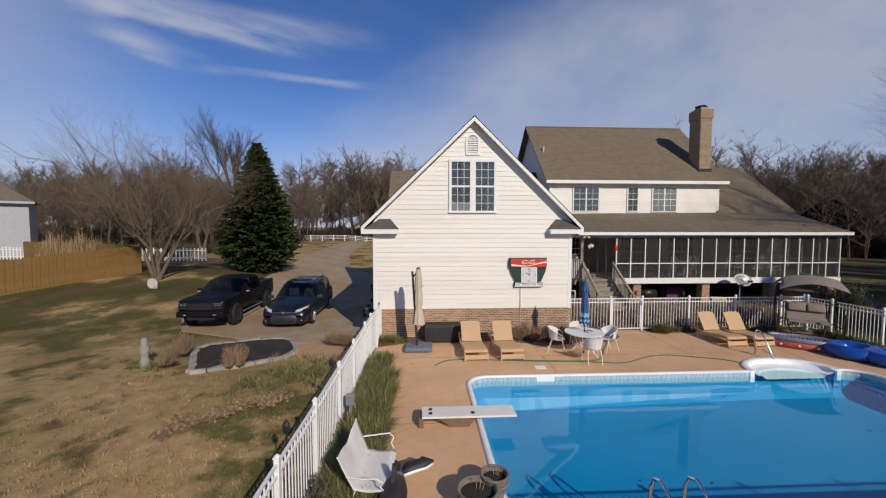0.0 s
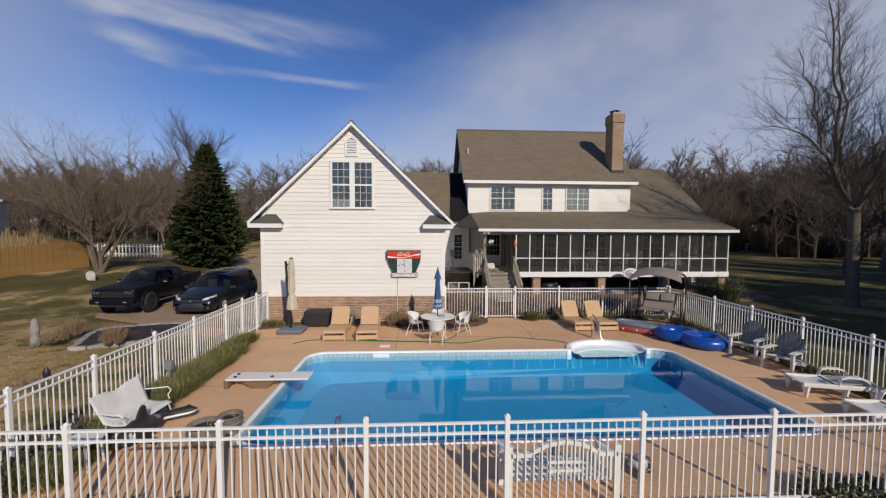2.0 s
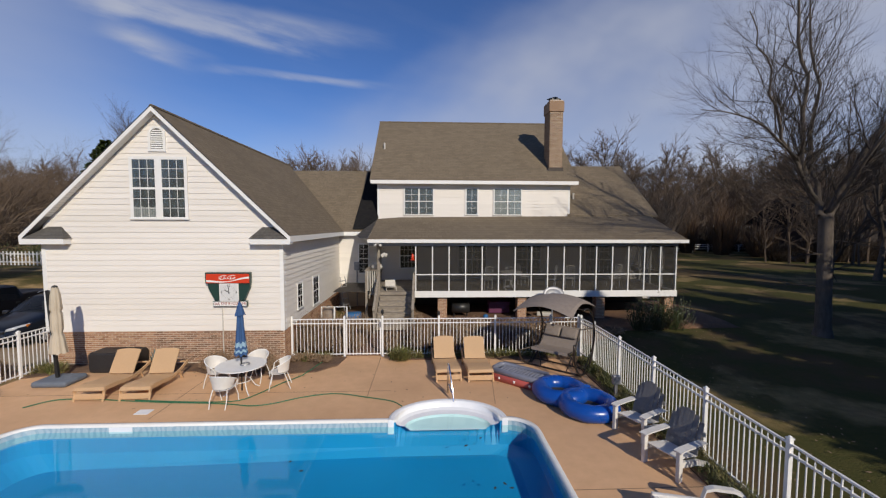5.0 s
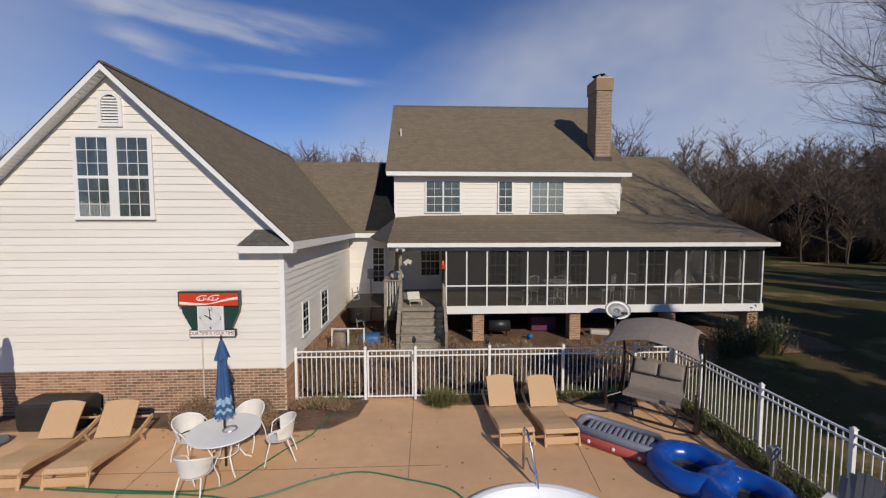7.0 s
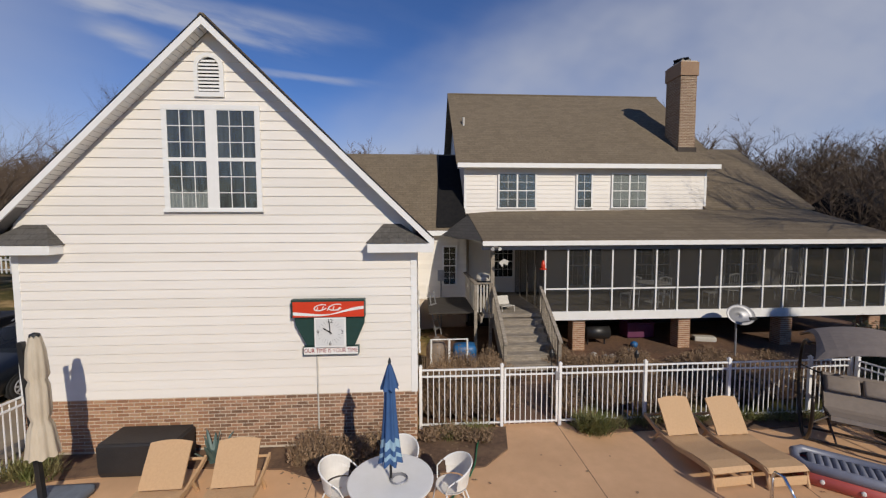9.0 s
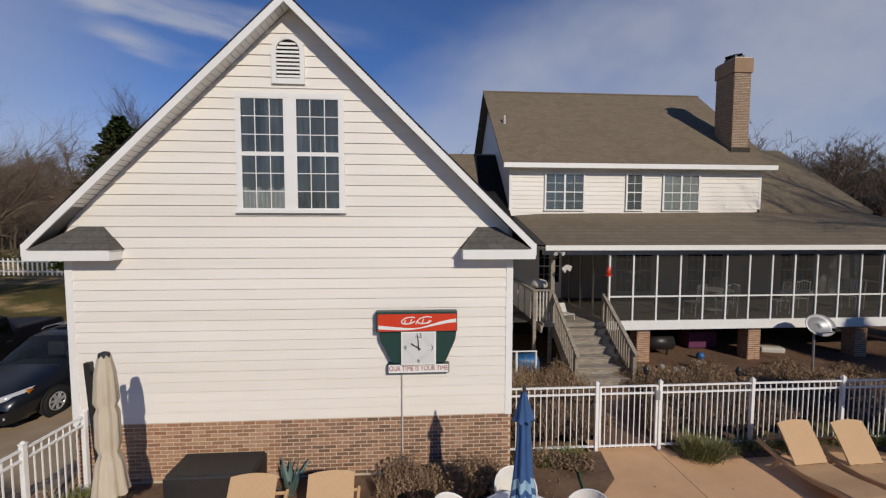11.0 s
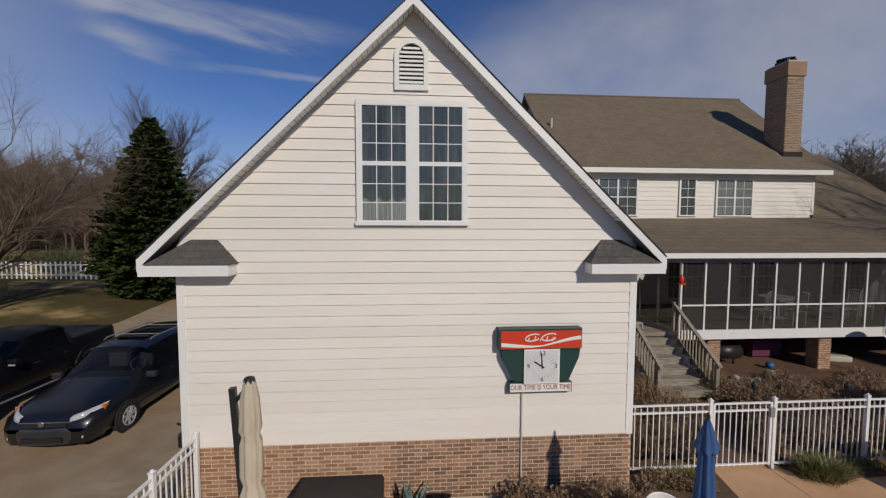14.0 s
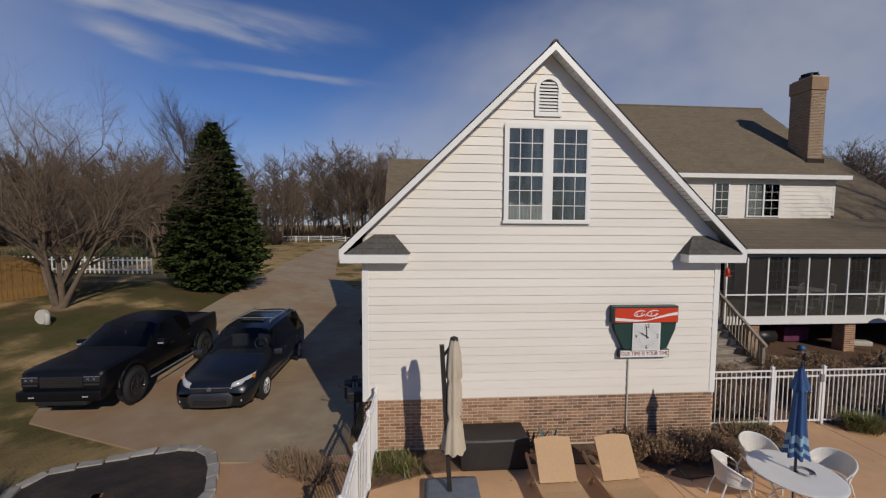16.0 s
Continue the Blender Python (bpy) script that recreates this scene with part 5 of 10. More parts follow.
def fence_run(label, posts, skip=()):
    f = thing("fence", label, "fence", group="white pool fence")
    prev = None
    for i, (x, y) in enumerate(posts):
        gz = max(ground_z(x, y), 0.0)
        d = Vector(posts[min(i + 1, len(posts) - 1)]) - Vector(posts[max(i - 1, 0)])
        ob = piece("post", ME_POST, f, (x, y, gz))
        ob.rotation_euler = (0, 0, math.atan2(d.y, d.x))
        if prev and i not in skip:
            fence_panel(f, prev, (x, y))
        prev = (x, y)
    return f


def fence_panel(f, a, b, z=0.0, gap=0.032):
    a, b = Vector((*a, z)), Vector((*b, z))
    d = b - a
    ln = d.length
    d.normalize()
    turn = math.atan2(d.y, d.x)
    m = Matrix.Translation(a) @ Matrix.Rotation(turn, 4, "Z")
    for za, zb, w in ((TOPZ - 0.03, TOPZ, 0.018), (1.13, 1.16, 0.018), (0.09, 0.12, 0.018)):
        bm = bmesh.new()
        box(bm, gap, ln - gap, -w, w, za, zb, 0.0, m)
        part("rail", bm, M_FENCE, f)
    n = max(2, round((ln - 2 * gap) / 0.115))
    for k in range(1, n):
        p = a + d * (gap + (ln - 2 * gap) * k / n)
        ob = piece("picket", ME_SHORT if k % 2 else ME_LONG, f, p)
        ob.rotation_euler = (0, 0, turn)


fence_run("white aluminium picket fence on the near side of the pool", [(-2.30 + 1.874 * k, 3.5) for k in range(10)])
fence_run("white aluminium picket fence between pool and lawn", [(-2.33, 3.62), (-2.31, 4.68), (-2.28, 6.22), (-2.26, 7.9), (-2.24, 9.45), (-2.22, 11.15), (-2.2, 12.25), (-2.13, 13.25), (-2.1, 14.2)])
fence_run("white aluminium picket fence beside the grass strip", [(14.62, 3.62), (14.76, 5.35), (14.82, 7.08), (14.85, 8.82), (14.87, 10.55), (14.88, 12.2), (14.88, 13.85), (14.8, 14.7)])
fence_run("white aluminium picket fence with gate opening below the porch", [(5.05, 14.8), (6.78, 14.8), (8.05, 14.8), (9.95, 14.8), (11.87, 14.8), (13.78, 14.8), (14.75, 14.8)], skip=(2,))
gate = thing("gate", "closed white aluminium picket gate", "gate")
fence_panel(gate, (6.82, 14.8), (8.01, 14.8), 0.0, 0.012)
for x in (6.85, 7.98):
    part("gate_stile", cube(x - 0.02, x + 0.02, 14.78, 14.82, 0.08, 1.30, 0.003), M_FENCE, gate)
part("latch", cube(7.93, 8.02, 14.74, 14.78, 1.02, 1.2, 0.01), M_GREYMET, gate, "grey gate latch")

# ---- pool furniture and fittings ----
def rows_of(n, f):
    return [f(i / (n - 1)) for i in range(n)]


def plank_strip(width, path, thick, n_across=2):
    """A bent panel of the given width along (y, z) points."""
    rows = [[(-width / 2 + width * k / n_across, y, z) for k in range(n_across + 1)] for y, z in path]
    return surf(bmesh.new(), rows, solid=thick)


def sun_lounger(label, back_deg, group):
    """A woven lounger: foot at -y, head at +y, origin below the foot end."""
    t = thing("sun_lounger", label, "lounger", group=group)
    w = 0.70
    seat = [(0.0, 0.27), (0.06, 0.335), (0.25, 0.35), (0.5, 0.33), (0.75, 0.29), (1.0, 0.27), (1.22, 0.275)]
    part("seat", plank_strip(w, seat, 0.035), M_WICKER, t)
    a = radians(back_deg)
    ln = 0.72
    back = [(1.22 + math.cos(a) * ln * s, 0.29 + math.sin(a) * ln * s + 0.015 * math.sin(s * 3.1)) for s in (0, 0.2, 0.4, 0.6, 0.8, 0.95, 1.0)]
    hw = w / 2 - 0.03
    rows = [[(hw * (-1 + k / 4), y - 0.03 * (k / 4 - 1) ** 2 * math.cos(a) * q, z - 0.03 * (k / 4 - 1) ** 2 * math.sin(a) * q) for k in range(9)] for (y, z), q in zip(back, (0, 0, 0, 0, 0, 0.9, 1.3))]
    part("backrest", surf(bmesh.new(), rows, solid=0.03), M_WICKER, t)
    part("head_bar", bar([(-w / 2, 1.90, 0.40), (w / 2, 1.90, 0.40)], 0.025, 8), M_WICKER, t)
    for s in (-1, 1):
        x = s * (w / 2)
        side = [(0.0, 0.25), (0.1, 0.31), (0.5, 0.29), (0.85, 0.25), (1.25, 0.25), (1.6, 0.32), (1.93, 0.42)]
        rows = [[(x - 0.02, y, z - 0.06), (x + 0.02, y, z - 0.06), (x + 0.02, y, z + 0.02), (x - 0.02, y, z + 0.02)] for y, z in side]
        part("side_rail", surf(bmesh.new(), rows, closed_u=True), M_WICKER, t)
        part("leg", bar([(x, 0.06, 0.27), (x, -0.02, 0.0)], 0.03, 8), M_WICKER, t)
        part("leg", bar([(x, 1.45, 0.26), (x, 1.62, 0.0)], 0.03, 8), M_WICKER, t)
    part("foot_panel", plank_strip(w, [(-0.01, 0.05), (0.0, 0.13), (0.01, 0.19)], 0.02), M_WICKER, t)
    part("support_strut", bar([(0, 1.35, 0.26), (0, 1.22 + math.cos(a) * 0.5, 0.27 + math.sin(a) * 0.5)], 0.014, 6), M_WICKER, t)
    return t


lng = sun_lounger("tan woven sun lounger with propped-up back", 55, "loungers by the garage")
lng.matrix_basis = pose(1.06, 11.68, 0.0, 0, 0, 1) @ Matrix.Diagonal((1, 0.9, 1, 1))
copy_thing(lng, pose(2.18, 11.68, 0.0, 0, 0, 3))
lng2 = sun_lounger("tan woven sun lounger with raised back", 56, "loungers by the back fence")
lng2.matrix_basis = pose(10.17, 12.62, 0.0, 0, 0, 4) @ Matrix.Diagonal((1, 0.92, 1, 1))
copy_thing(lng2, pose(11.08, 12.56, 0.0, 0, 0, 2))

# round white table
TX, TY = 4.61, 12.17
table = thing("patio_table", "round white metal patio table with umbrella hole", "table", pose(TX, TY, 0))
part("tabletop", lathe(bmesh.new(), [(0.03, 0.70), (0.585, 0.70), (0.61, 0.705), (0.61, 0.725), (0.585, 0.73), (0.03, 0.73)], 40, cap=False), M_WHITE, table)
for k in range(4):
    a = radians(45 + 90 * k)
    c, s = math.cos(a), math.sin(a)
    part("leg", bar([(0.42 * c, 0.42 * s, 0.70), (0.30 * c, 0.30 * s, 0.5), (0.22 * c, 0.22 * s, 0.3), (0.34 * c, 0.34 * s, 0.08), (0.46 * c, 0.46 * s, 0.0)], 0.014, 6), M_WHITE, table)
part("brace_ring", bar([(0.22 * math.cos(radians(15 * k)), 0.22 * math.sin(radians(15 * k)), 0.3) for k in range(24)], 0.01, 6, closed=True), M_WHITE, table)
dish_bm = lathe(bmesh.new(), [(0.10, 0.735), (0.13, 0.75), (0.12, 0.77)], 14, (0.12, -0.05, 0), cap=False)
tagged(link_bm("ashtray", dish_bm, M_GREYMET), "small grey dish on the patio table", "dish").matrix_basis = pose(TX, TY, 0)


def patio_chair():
    t = thing("patio_chair", "white wire-mesh patio armchair beside the round table", "chair", group="chairs round the patio table")
    part("seat", lathe(bmesh.new(), [(0.02, 0.415), (0.2, 0.418), (0.235, 0.43), (0.24, 0.445), (0.2, 0.435), (0.02, 0.43)], 20, cap=False), M_PLASTIC, t)
    rows = []
    for zz, r in ((0.47, 0.235), (0.58, 0.25), (0.70, 0.27), (0.80, 0.285)):
        rows.append([(r * math.cos(radians(a)), 0.02 + r * math.sin(radians(a)), zz - (0.14 * ((a - 90) / 100) ** 2 if zz > 0.6 else 0)) for a in range(-5, 186, 10)])
    part("backrest", surf(bmesh.new(), rows, solid=0.008), M_PLASTIC, t)
    rim = [(0.29 * math.cos(radians(a)), 0.02 + 0.29 * math.sin(radians(a)), 0.81 - 0.15 * ((a - 90) / 100) ** 2) for a in range(-10, 191, 10)]
    part("rim", tube(bmesh.new(), rim, 0.013, 6), M_WHITE, t)
    for sx in (-1, 1):
        part("leg", bar([(sx * 0.2, -0.14, 0.43), (sx * 0.24, -0.2, 0.2), (sx * 0.22, -0.24, 0.0)], 0.012, 6), M_WHITE, t)
        part("leg", bar([(sx * 0.18, 0.16, 0.43), (sx * 0.21, 0.24, 0.2), (sx * 0.2, 0.3, 0.0)], 0.012, 6), M_WHITE, t)
        part("arm_support", bar([(sx * 0.285, -0.05, 0.66), (sx * 0.27, -0.14, 0.6), (sx * 0.2, -0.16, 0.44)], 0.011, 6), M_WHITE, t)
    return t


ch = patio_chair()
spots = [(-95, 0.78), (15, 0.92), (82, 0.72), (160, 0.82)]
for i, (a, r) in enumerate(spots):
    m = pose(TX + r * math.cos(radians(a)), TY + r * math.sin(radians(a)), 0, 0, 0, a - 90)
    if i == 0:
        ch.matrix_basis = m
    else:
        copy_thing(ch, m)


def folded_canopy(profile, folds, seed, sides=36):
    rnd = random.Random(seed)
    rings = []
    ph = rnd.random() * 6
    for r, z, amp in profile:
        rings.append([((r * (1 + amp * math.cos(folds * 2 * math.pi * k / sides + ph + z * 0.7))) * math.cos(2 * math.pi * k / sides),
                       (r * (1 + amp * math.cos(folds * 2 * math.pi * k / sides + ph + z * 0.7))) * math.sin(2 * math.pi * k / sides), z + 0.02 * math.sin(folds * 2 * math.pi * k / sides)) for k in range(sides)])
    return surf(bmesh.new(), rings, closed_u=True)


umb = thing("table_umbrella", "closed blue market umbrella with pale striped hem", "umbrella", pose(TX, TY, 0))
part("pole", bar([(0, 0, 0.02), (0, 0, 2.43)], 0.019, 10), M_BLACK, umb)
part("canopy", folded_canopy([(0.104, 1.42, 0.2), (0.092, 1.6, 0.2), (0.080, 1.8, 0.18), (0.068, 2.1, 0.14)], 7, 1), M_BLUECLOTH, umb, "furled blue canvas", True)
part("canopy_hem", folded_canopy([(0.152, 1.0, 0.2), (0.140, 1.08, 0.2)], 7, 1), M_BLUECLOTH, umb, smooth=True)
part("canopy_stripe", folded_canopy([(0.140, 1.08, 0.2), (0.132, 1.14, 0.2)], 7, 1), M_LTBLUE, umb, "pale blue stripe", True)
part("canopy_hem", folded_canopy([(0.132, 1.14, 0.2), (0.124, 1.22, 0.2)], 7, 1), M_BLUECLOTH, umb, smooth=True)
part("canopy_stripe", folded_canopy([(0.124, 1.22, 0.2), (0.112, 1.34, 0.2)], 7, 1), M_LTBLUE, umb, "pale blue stripe", True)
part("canopy_hem", folded_canopy([(0.112, 1.34, 0.2), (0.104, 1.42, 0.2)], 7, 1), M_BLUECLOTH, umb, smooth=True)
part("top_flap", folded_canopy([(0.120, 2.06, 0.16), (0.088, 2.18, 0.12), (0.048, 2.32, 0.05), (0.016, 2.40, 0.0)], 7, 4), M_BLUECLOTH, umb, "short blue top flap", True)
part("finial", lathe(bmesh.new(), [(0.012, 2.40), (0.025, 2.43), (0.008, 2.49)], 10), M_BLACK, umb)

cant = thing("cantilever_umbrella", "furled cream cantilever umbrella on a dark mast", "umbrella", pose(-0.71, 12.88, 0))
part("mast", bar([(-0.05, 0, 0.10), (-0.20, 0, 2.62)], 0.05, 4), M_BLACK, cant)
part("arm", bar([(-0.19, 0, 2.42), (0.0, 0, 2.66)], 0.025, 8), M_BLACK, cant)
part("canopy", folded_canopy([(0.19, 0.86, 0.13), (0.165, 1.05, 0.13), (0.14, 1.3, 0.12), (0.10, 1.42, 0.05), (0.125, 1.55, 0.13), (0.12, 1.95, 0.13), (0.10, 2.04, 0.06), (0.125, 2.12, 0.12), (0.105, 2.5, 0.1), (0.07, 2.7, 0.05)], 8, 2), M_CREAMCLOTH, cant, "furled cream canvas tied in two places", True)
part("finial", lathe(bmesh.new(), [(0.07, 2.70), (0.06, 2.74), (0.01, 2.76)], 12), M_BLACK, cant)
part("crank_box", cube(-0.13, -0.02, -0.10, -0.03, 1.12, 1.30, 0.015), M_BLACK, cant)
bag = bmesh.new()
box(bag, -0.46, 0.46, -0.36, 0.36, 0.0, 0.16, 0.07)
for v in bag.verts:
    v.co.z += 0.02 * noise.noise((v.co.x * 4, v.co.y * 4, 1)) if v.co.z > 0.05 else 0
    v.co.x += 0.03 * noise.noise((v.co.y * 5, v.co.z * 5, 5))
part("weight_bag", bag, M_GREYBAG, cant, "slate grey vinyl base weight bag", True)

box_t = thing("storage_box", "black vinyl-covered storage box by the brick wall", "storage box", pose(0.15, 13.86, 0.02) @ Matrix.Diagonal((0.98, 0.80, 0.80, 1)))
sb_ = bmesh.new()
rows = []
for z, hx, hy in ((0.0, 0.62, 0.36), (0.1, 0.65, 0.38), (0.52, 0.66, 0.385), (0.68, 0.66, 0.385), (0.72, 0.63, 0.36)):
    rows.append([(sx * hx, sy * hy, z) for sx, sy in ((-1, -1), (-0.3, -1.02), (0.3, -1.01), (1, -1), (1.01, 0), (1, 1), (0, 1.0), (-1, 1), (-1.01, 0))])
surf(sb_, rows, closed_u=True)
sb_.faces.ensure_lookup_table()
top = [v for v in sb_.verts if v.co.z > 0.715]
sb_.faces.new(top)
part("cover", sb_, M_BLACKV, box_t)
part("lid", cube(-0.64, 0.64, -0.37, 0.37, 0.722, 0.745, 0.012), M_BLACKV, box_t)

agave = thing("agave", "blue-green spiky agave in the bed", "plant", pose(1.27, 13.85, 0.02))
for k in range(13):
    a = k * 2.4
    tilt = 0.25 + 0.5 * (k % 4) / 3
    ln = 0.62 - 0.02 * k
    rows = []
    for s in (0, 0.3, 0.6, 0.85, 1.0):
        wd = 0.055 * (1 - s) ** 0.6 + 0.004
        px, pz = math.sin(tilt) * ln * s, math.cos(tilt) * ln * s + 0.02
        c, q = math.cos(a), math.sin(a)
        rows.append([(px * c - wd * q, px * q + wd * c, pz + 0.01), (px * c, px * q, pz - 0.015), (px * c + wd * q, px * q - wd * c, pz + 0.01)])
    part("leaf", surf(bmesh.new(), rows, solid=0.006), M_AGAVE, agave)

# wall clock sign
sign = thing("clock_sign", "lit-box wall clock sign with red header on green cabinet", "sign")
SY = GY0 - 0.025
part("cabinet", prism(bmesh.new(), [(2.68, 2.60), (2.70, 2.45), (2.90, 2.06), (3.80, 2.06), (3.97, 2.45), (3.99, 2.60)], SY - 0.12, SY, "y"), M_DKGREEN, sign, "dark green tapered cabinet")
part("header_box", cube(2.63, 4.00, SY - 0.155, SY, 2.60, 2.945, 0.008), M_DKGREEN, sign)
part("header_face", cube(2.665, 3.985, SY - 0.161, SY - 0.156, 2.615, 2.905), M_RED, sign, "bright red header panel")


def ribbon(pts_lo, pts_hi, y):
    bm = bmesh.new()
    rows = [[(x, y, z) for x, z in pts_lo], [(x, y, z) for x, z in pts_hi]]
    return surf(bm, rows, solid=0.002)


lo = [(2.67 + 1.31 * k / 24, 2.655 - 0.022 * math.sin(k / 24 * 4.2) + 0.085 * smoothstep(8, 24, k)) for k in range(25)]
hi = [(x, z + 0.018 + 0.045 * abs(math.cos(k / 24 * 2.6 + 0.2))) for k, (x, z) in enumerate(lo)]
part("wave_ribbon", ribbon(lo, hi, SY - 0.164), M_SIGNWHITE, sign, "white wave ribbon")
emb = bmesh.new()
for x0, x1, z0, z1 in ((3.06, 3.30, 2.74, 2.85), (3.33, 3.58, 2.745, 2.855)):
    cx, cz = (x0 + x1) / 2, (z0 + z1) / 2
    ringp = [(cx + (x1 - x0) / 2 * math.cos(radians(a)), SY - 0.163, cz + (z1 - z0) / 2 * math.sin(radians(a)) + 0.02 * math.cos(radians(a))) for a in range(30, 340, 20)]
    tube(emb, ringp, 0.012, 5)
for k in range(5):
    x = 3.10 + k * 0.1
    tube(emb, [(x, SY - 0.163, 2.735), (x + 0.03, SY - 0.163, 2.80 + 0.02 * (k % 2))], 0.011, 5)
part("emblem", emb, M_SIGNWHITE, sign, "white looping emblem")
part("clock_frame", cube(3.05, 3.64, SY - 0.152, SY - 0.121, 2.03, 2.61, 0.006), M_SIGNWHITE, sign, "white square clock frame")
part("clock_face", cube(3.08, 3.61, SY - 0.157, SY - 0.1525, 2.06, 2.58), mat("clock_face_paper", (0.66, 0.66, 0.64), (0.6, 0.6, 0.58), 4, 0.4), sign)
CXc, CZc = 3.345, 2.32
for k in range(24):
    a = 2 * math.pi * k / 24
    if k % 6:
        part("hour_mark", box(bmesh.new(), -0.002, 0.002, -0.001, 0.001, 0.15, 0.235, 0, Matrix.Translation((CXc, SY - 0.1585, CZc)) @ Matrix.Rotation(a, 4, "Y")), M_GREYMET, sign)
for ang, ln, wd in ((-58, 0.15, 0.011), (-4, 0.22, 0.009)):
    bm = bmesh.new()
    box(bm, -wd, wd, -0.002, 0.002, -0.04, ln, 0, Matrix.Translation((CXc, SY - 0.162, CZc)) @ Matrix.Rotation(radians(ang), 4, "Y"))
    part("clock_pointer", bm, M_BLACK, sign)


def lettering(text, size, material, parent, m, name="lettering", squeeze=1.0):
    cu_ = bpy.data.curves.new(name, "FONT")
    cu_.body, cu_.size, cu_.align_x, cu_.align_y, cu_.extrude = text, size, "CENTER", "CENTER", 0.0015
    tmp = bpy.data.objects.new(name, cu_)
    scene.collection.objects.link(tmp)
    bpy.context.view_layer.update()
    me = bpy.data.meshes.new_from_object(tmp.evaluated_get(bpy.context.evaluated_depsgraph_get()))
    bpy.data.objects.remove(tmp)
    me.materials.clear()
    me.materials.append(material)
    ob = new(name, me)
    ob.parent = parent
    ob.matrix_basis = m @ Matrix.Diagonal((squeeze, 1, 1, 1))
    return ob


for txt, dx_, dz_ in (("12", 0.0, 0.215), ("3", 0.225, 0), ("6", 0, -0.215), ("9", -0.225, 0)):
    lettering(txt, 0.105, M_BLACK, sign, pose(CXc + dx_, SY - 0.1595, CZc + dz_, 90, 0, 0))
part("text_panel", cube(2.82, 3.87, SY - 0.10, SY, 1.865, 2.035, 0.006), M_DKGREEN, sign)
part("text_face", cube(2.835, 3.855, SY - 0.106, SY - 0.101, 1.88, 2.02), M_SIGNWHITE, sign, "white name board")
lettering("OUR TIME IS YOUR TIME", 0.115, M_REDINK, sign, pose(3.345, SY - 0.1085, 1.952, 90, 0, 0), squeeze=0.80)
part("cable_conduit", bar([(3.06, SY - 0.01, 1.87), (3.06, SY - 0.012, 0.6), (3.07, SY - 0.03, 0.05)], 0.016, 8), M_DIRTYWHITE, sign, "cream cable conduit")

# green hose lying on the deck
hp = [(-0.2, 11.35), (0.2, 11.75), (1.0, 11.78), (2.07, 11.64), (3.1, 11.52), (4.05, 11.45), (4.75, 11.36), (5.25, 11.26), (5.75, 11.38), (6.39, 11.72), (7.15, 11.89), (7.98, 11.65), (8.66, 11.4), (8.93, 11.12)]
hp2 = [(2.2, 11.68), (3.4, 11.55), (4.4, 11.5), (4.85, 11.6), (5.1, 11.9), (5.48, 12.6), (5.95, 13.32), (6.14, 14.05), (6.35, 14.7)]


def soft_path(p, n=6):
    out = []
    for i in range(len(p) - 1):
        a, b, c, d = p[max(i - 1, 0)], p[i], p[i + 1], p[min(i + 2, len(p) - 1)]
        for k in range(n):
            s = k / n
            out.append(tuple(0.5 * (2 * b[j] + (c[j] - a[j]) * s + (2 * a[j] - 5 * b[j] + 4 * c[j] - d[j]) * s * s + (3 * b[j] - a[j] - 3 * c[j] + d[j]) * s ** 3) for j in range(2)))
    return out + [p[-1]]


hose = thing("garden_hose", "long green garden hose lying across the deck", "hose")
part("hose_run", bar([(x, y, 0.016) for x, y in soft_path(hp)], 0.014, 6), M_HOSE, hose)
part("hose_run", bar([(x, y, 0.016 + (0.03 if y > 13.2 else 0)) for x, y in soft_path(hp2)], 0.014, 6), M_HOSE, hose)

# chrome ladder, step rail and diving board
lad = thing("pool_ladder", "polished steel pool ladder at the water's edge", "ladder")
for x in (2.62, 3.12):
    p = [(x, 4.72, 0.0), (x, 4.74, 0.45), (x, 4.82, 0.60), (x, 4.98, 0.68), (x, 5.14, 0.62), (x, 5.22, 0.45), (x, 5.25, -0.1), (x, 5.25, -1.0)]
    part("side_tube", bar(p, 0.024, 10), M_CHROME, lad, smooth=True)
for z in (-0.25, -0.55, -0.85):
    part("tread", cube(2.62, 3.12, 5.21, 5.29, z, z + 0.02), M_STEP, lad)
rail = thing("step_rail", "bent steel figure-four rail beside the entry step", "handrail")
p = [(10.1, 11.86, 0.0), (10.1, 11.87, 0.70), (10.1, 11.83, 0.80), (10.12, 11.72, 0.80), (10.15, 11.6, 0.62), (10.2, 11.4, 0.22), (10.22, 11.3, 0.0), (10.22, 11.22, -0.2)]
part("rail_tube", bar(p, 0.022, 10), M_CHROME, rail, smooth=True)
part("rail_tube", bar([(10.1, 11.86, 0.06), (10.1, 11.80, 0.22), (10.12, 11.72, 0.30), (10.15, 11.6, 0.2), (10.2, 11.42, 0.16)], 0.018, 8), M_CHROME, rail, smooth=True)
M_STAND = mat("brown_moulded_stand", (0.20, 0.125, 0.075), (0.15, 0.09, 0.055), 6, 0.8)
board = thing("diving_board", "white diving board on a low tan stand", "diving board")
part("board", box(bmesh.new(), -0.60, 1.34, 7.74, 8.20, 0.22, 0.265, 0.015), M_BOARD, board)
part("stand", prism(bmesh.new(), [(-0.28, 0.218), (-0.22, 0.16), (0.0, 0.0), (0.36, 0.0), (0.50, 0.16), (0.56, 0.218)], 7.82, 8.12, "y"), M_STAND, board, "dark tan moulded stand")
# brown block stands in for the shaded underside at the board's end
part("end_shade_block", box(bmesh.new(), -0.66, -0.56, 7.80, 8.14, 0.0, 0.215, 0.01), M_STAND, board, "brown block for the board's shaded underside")
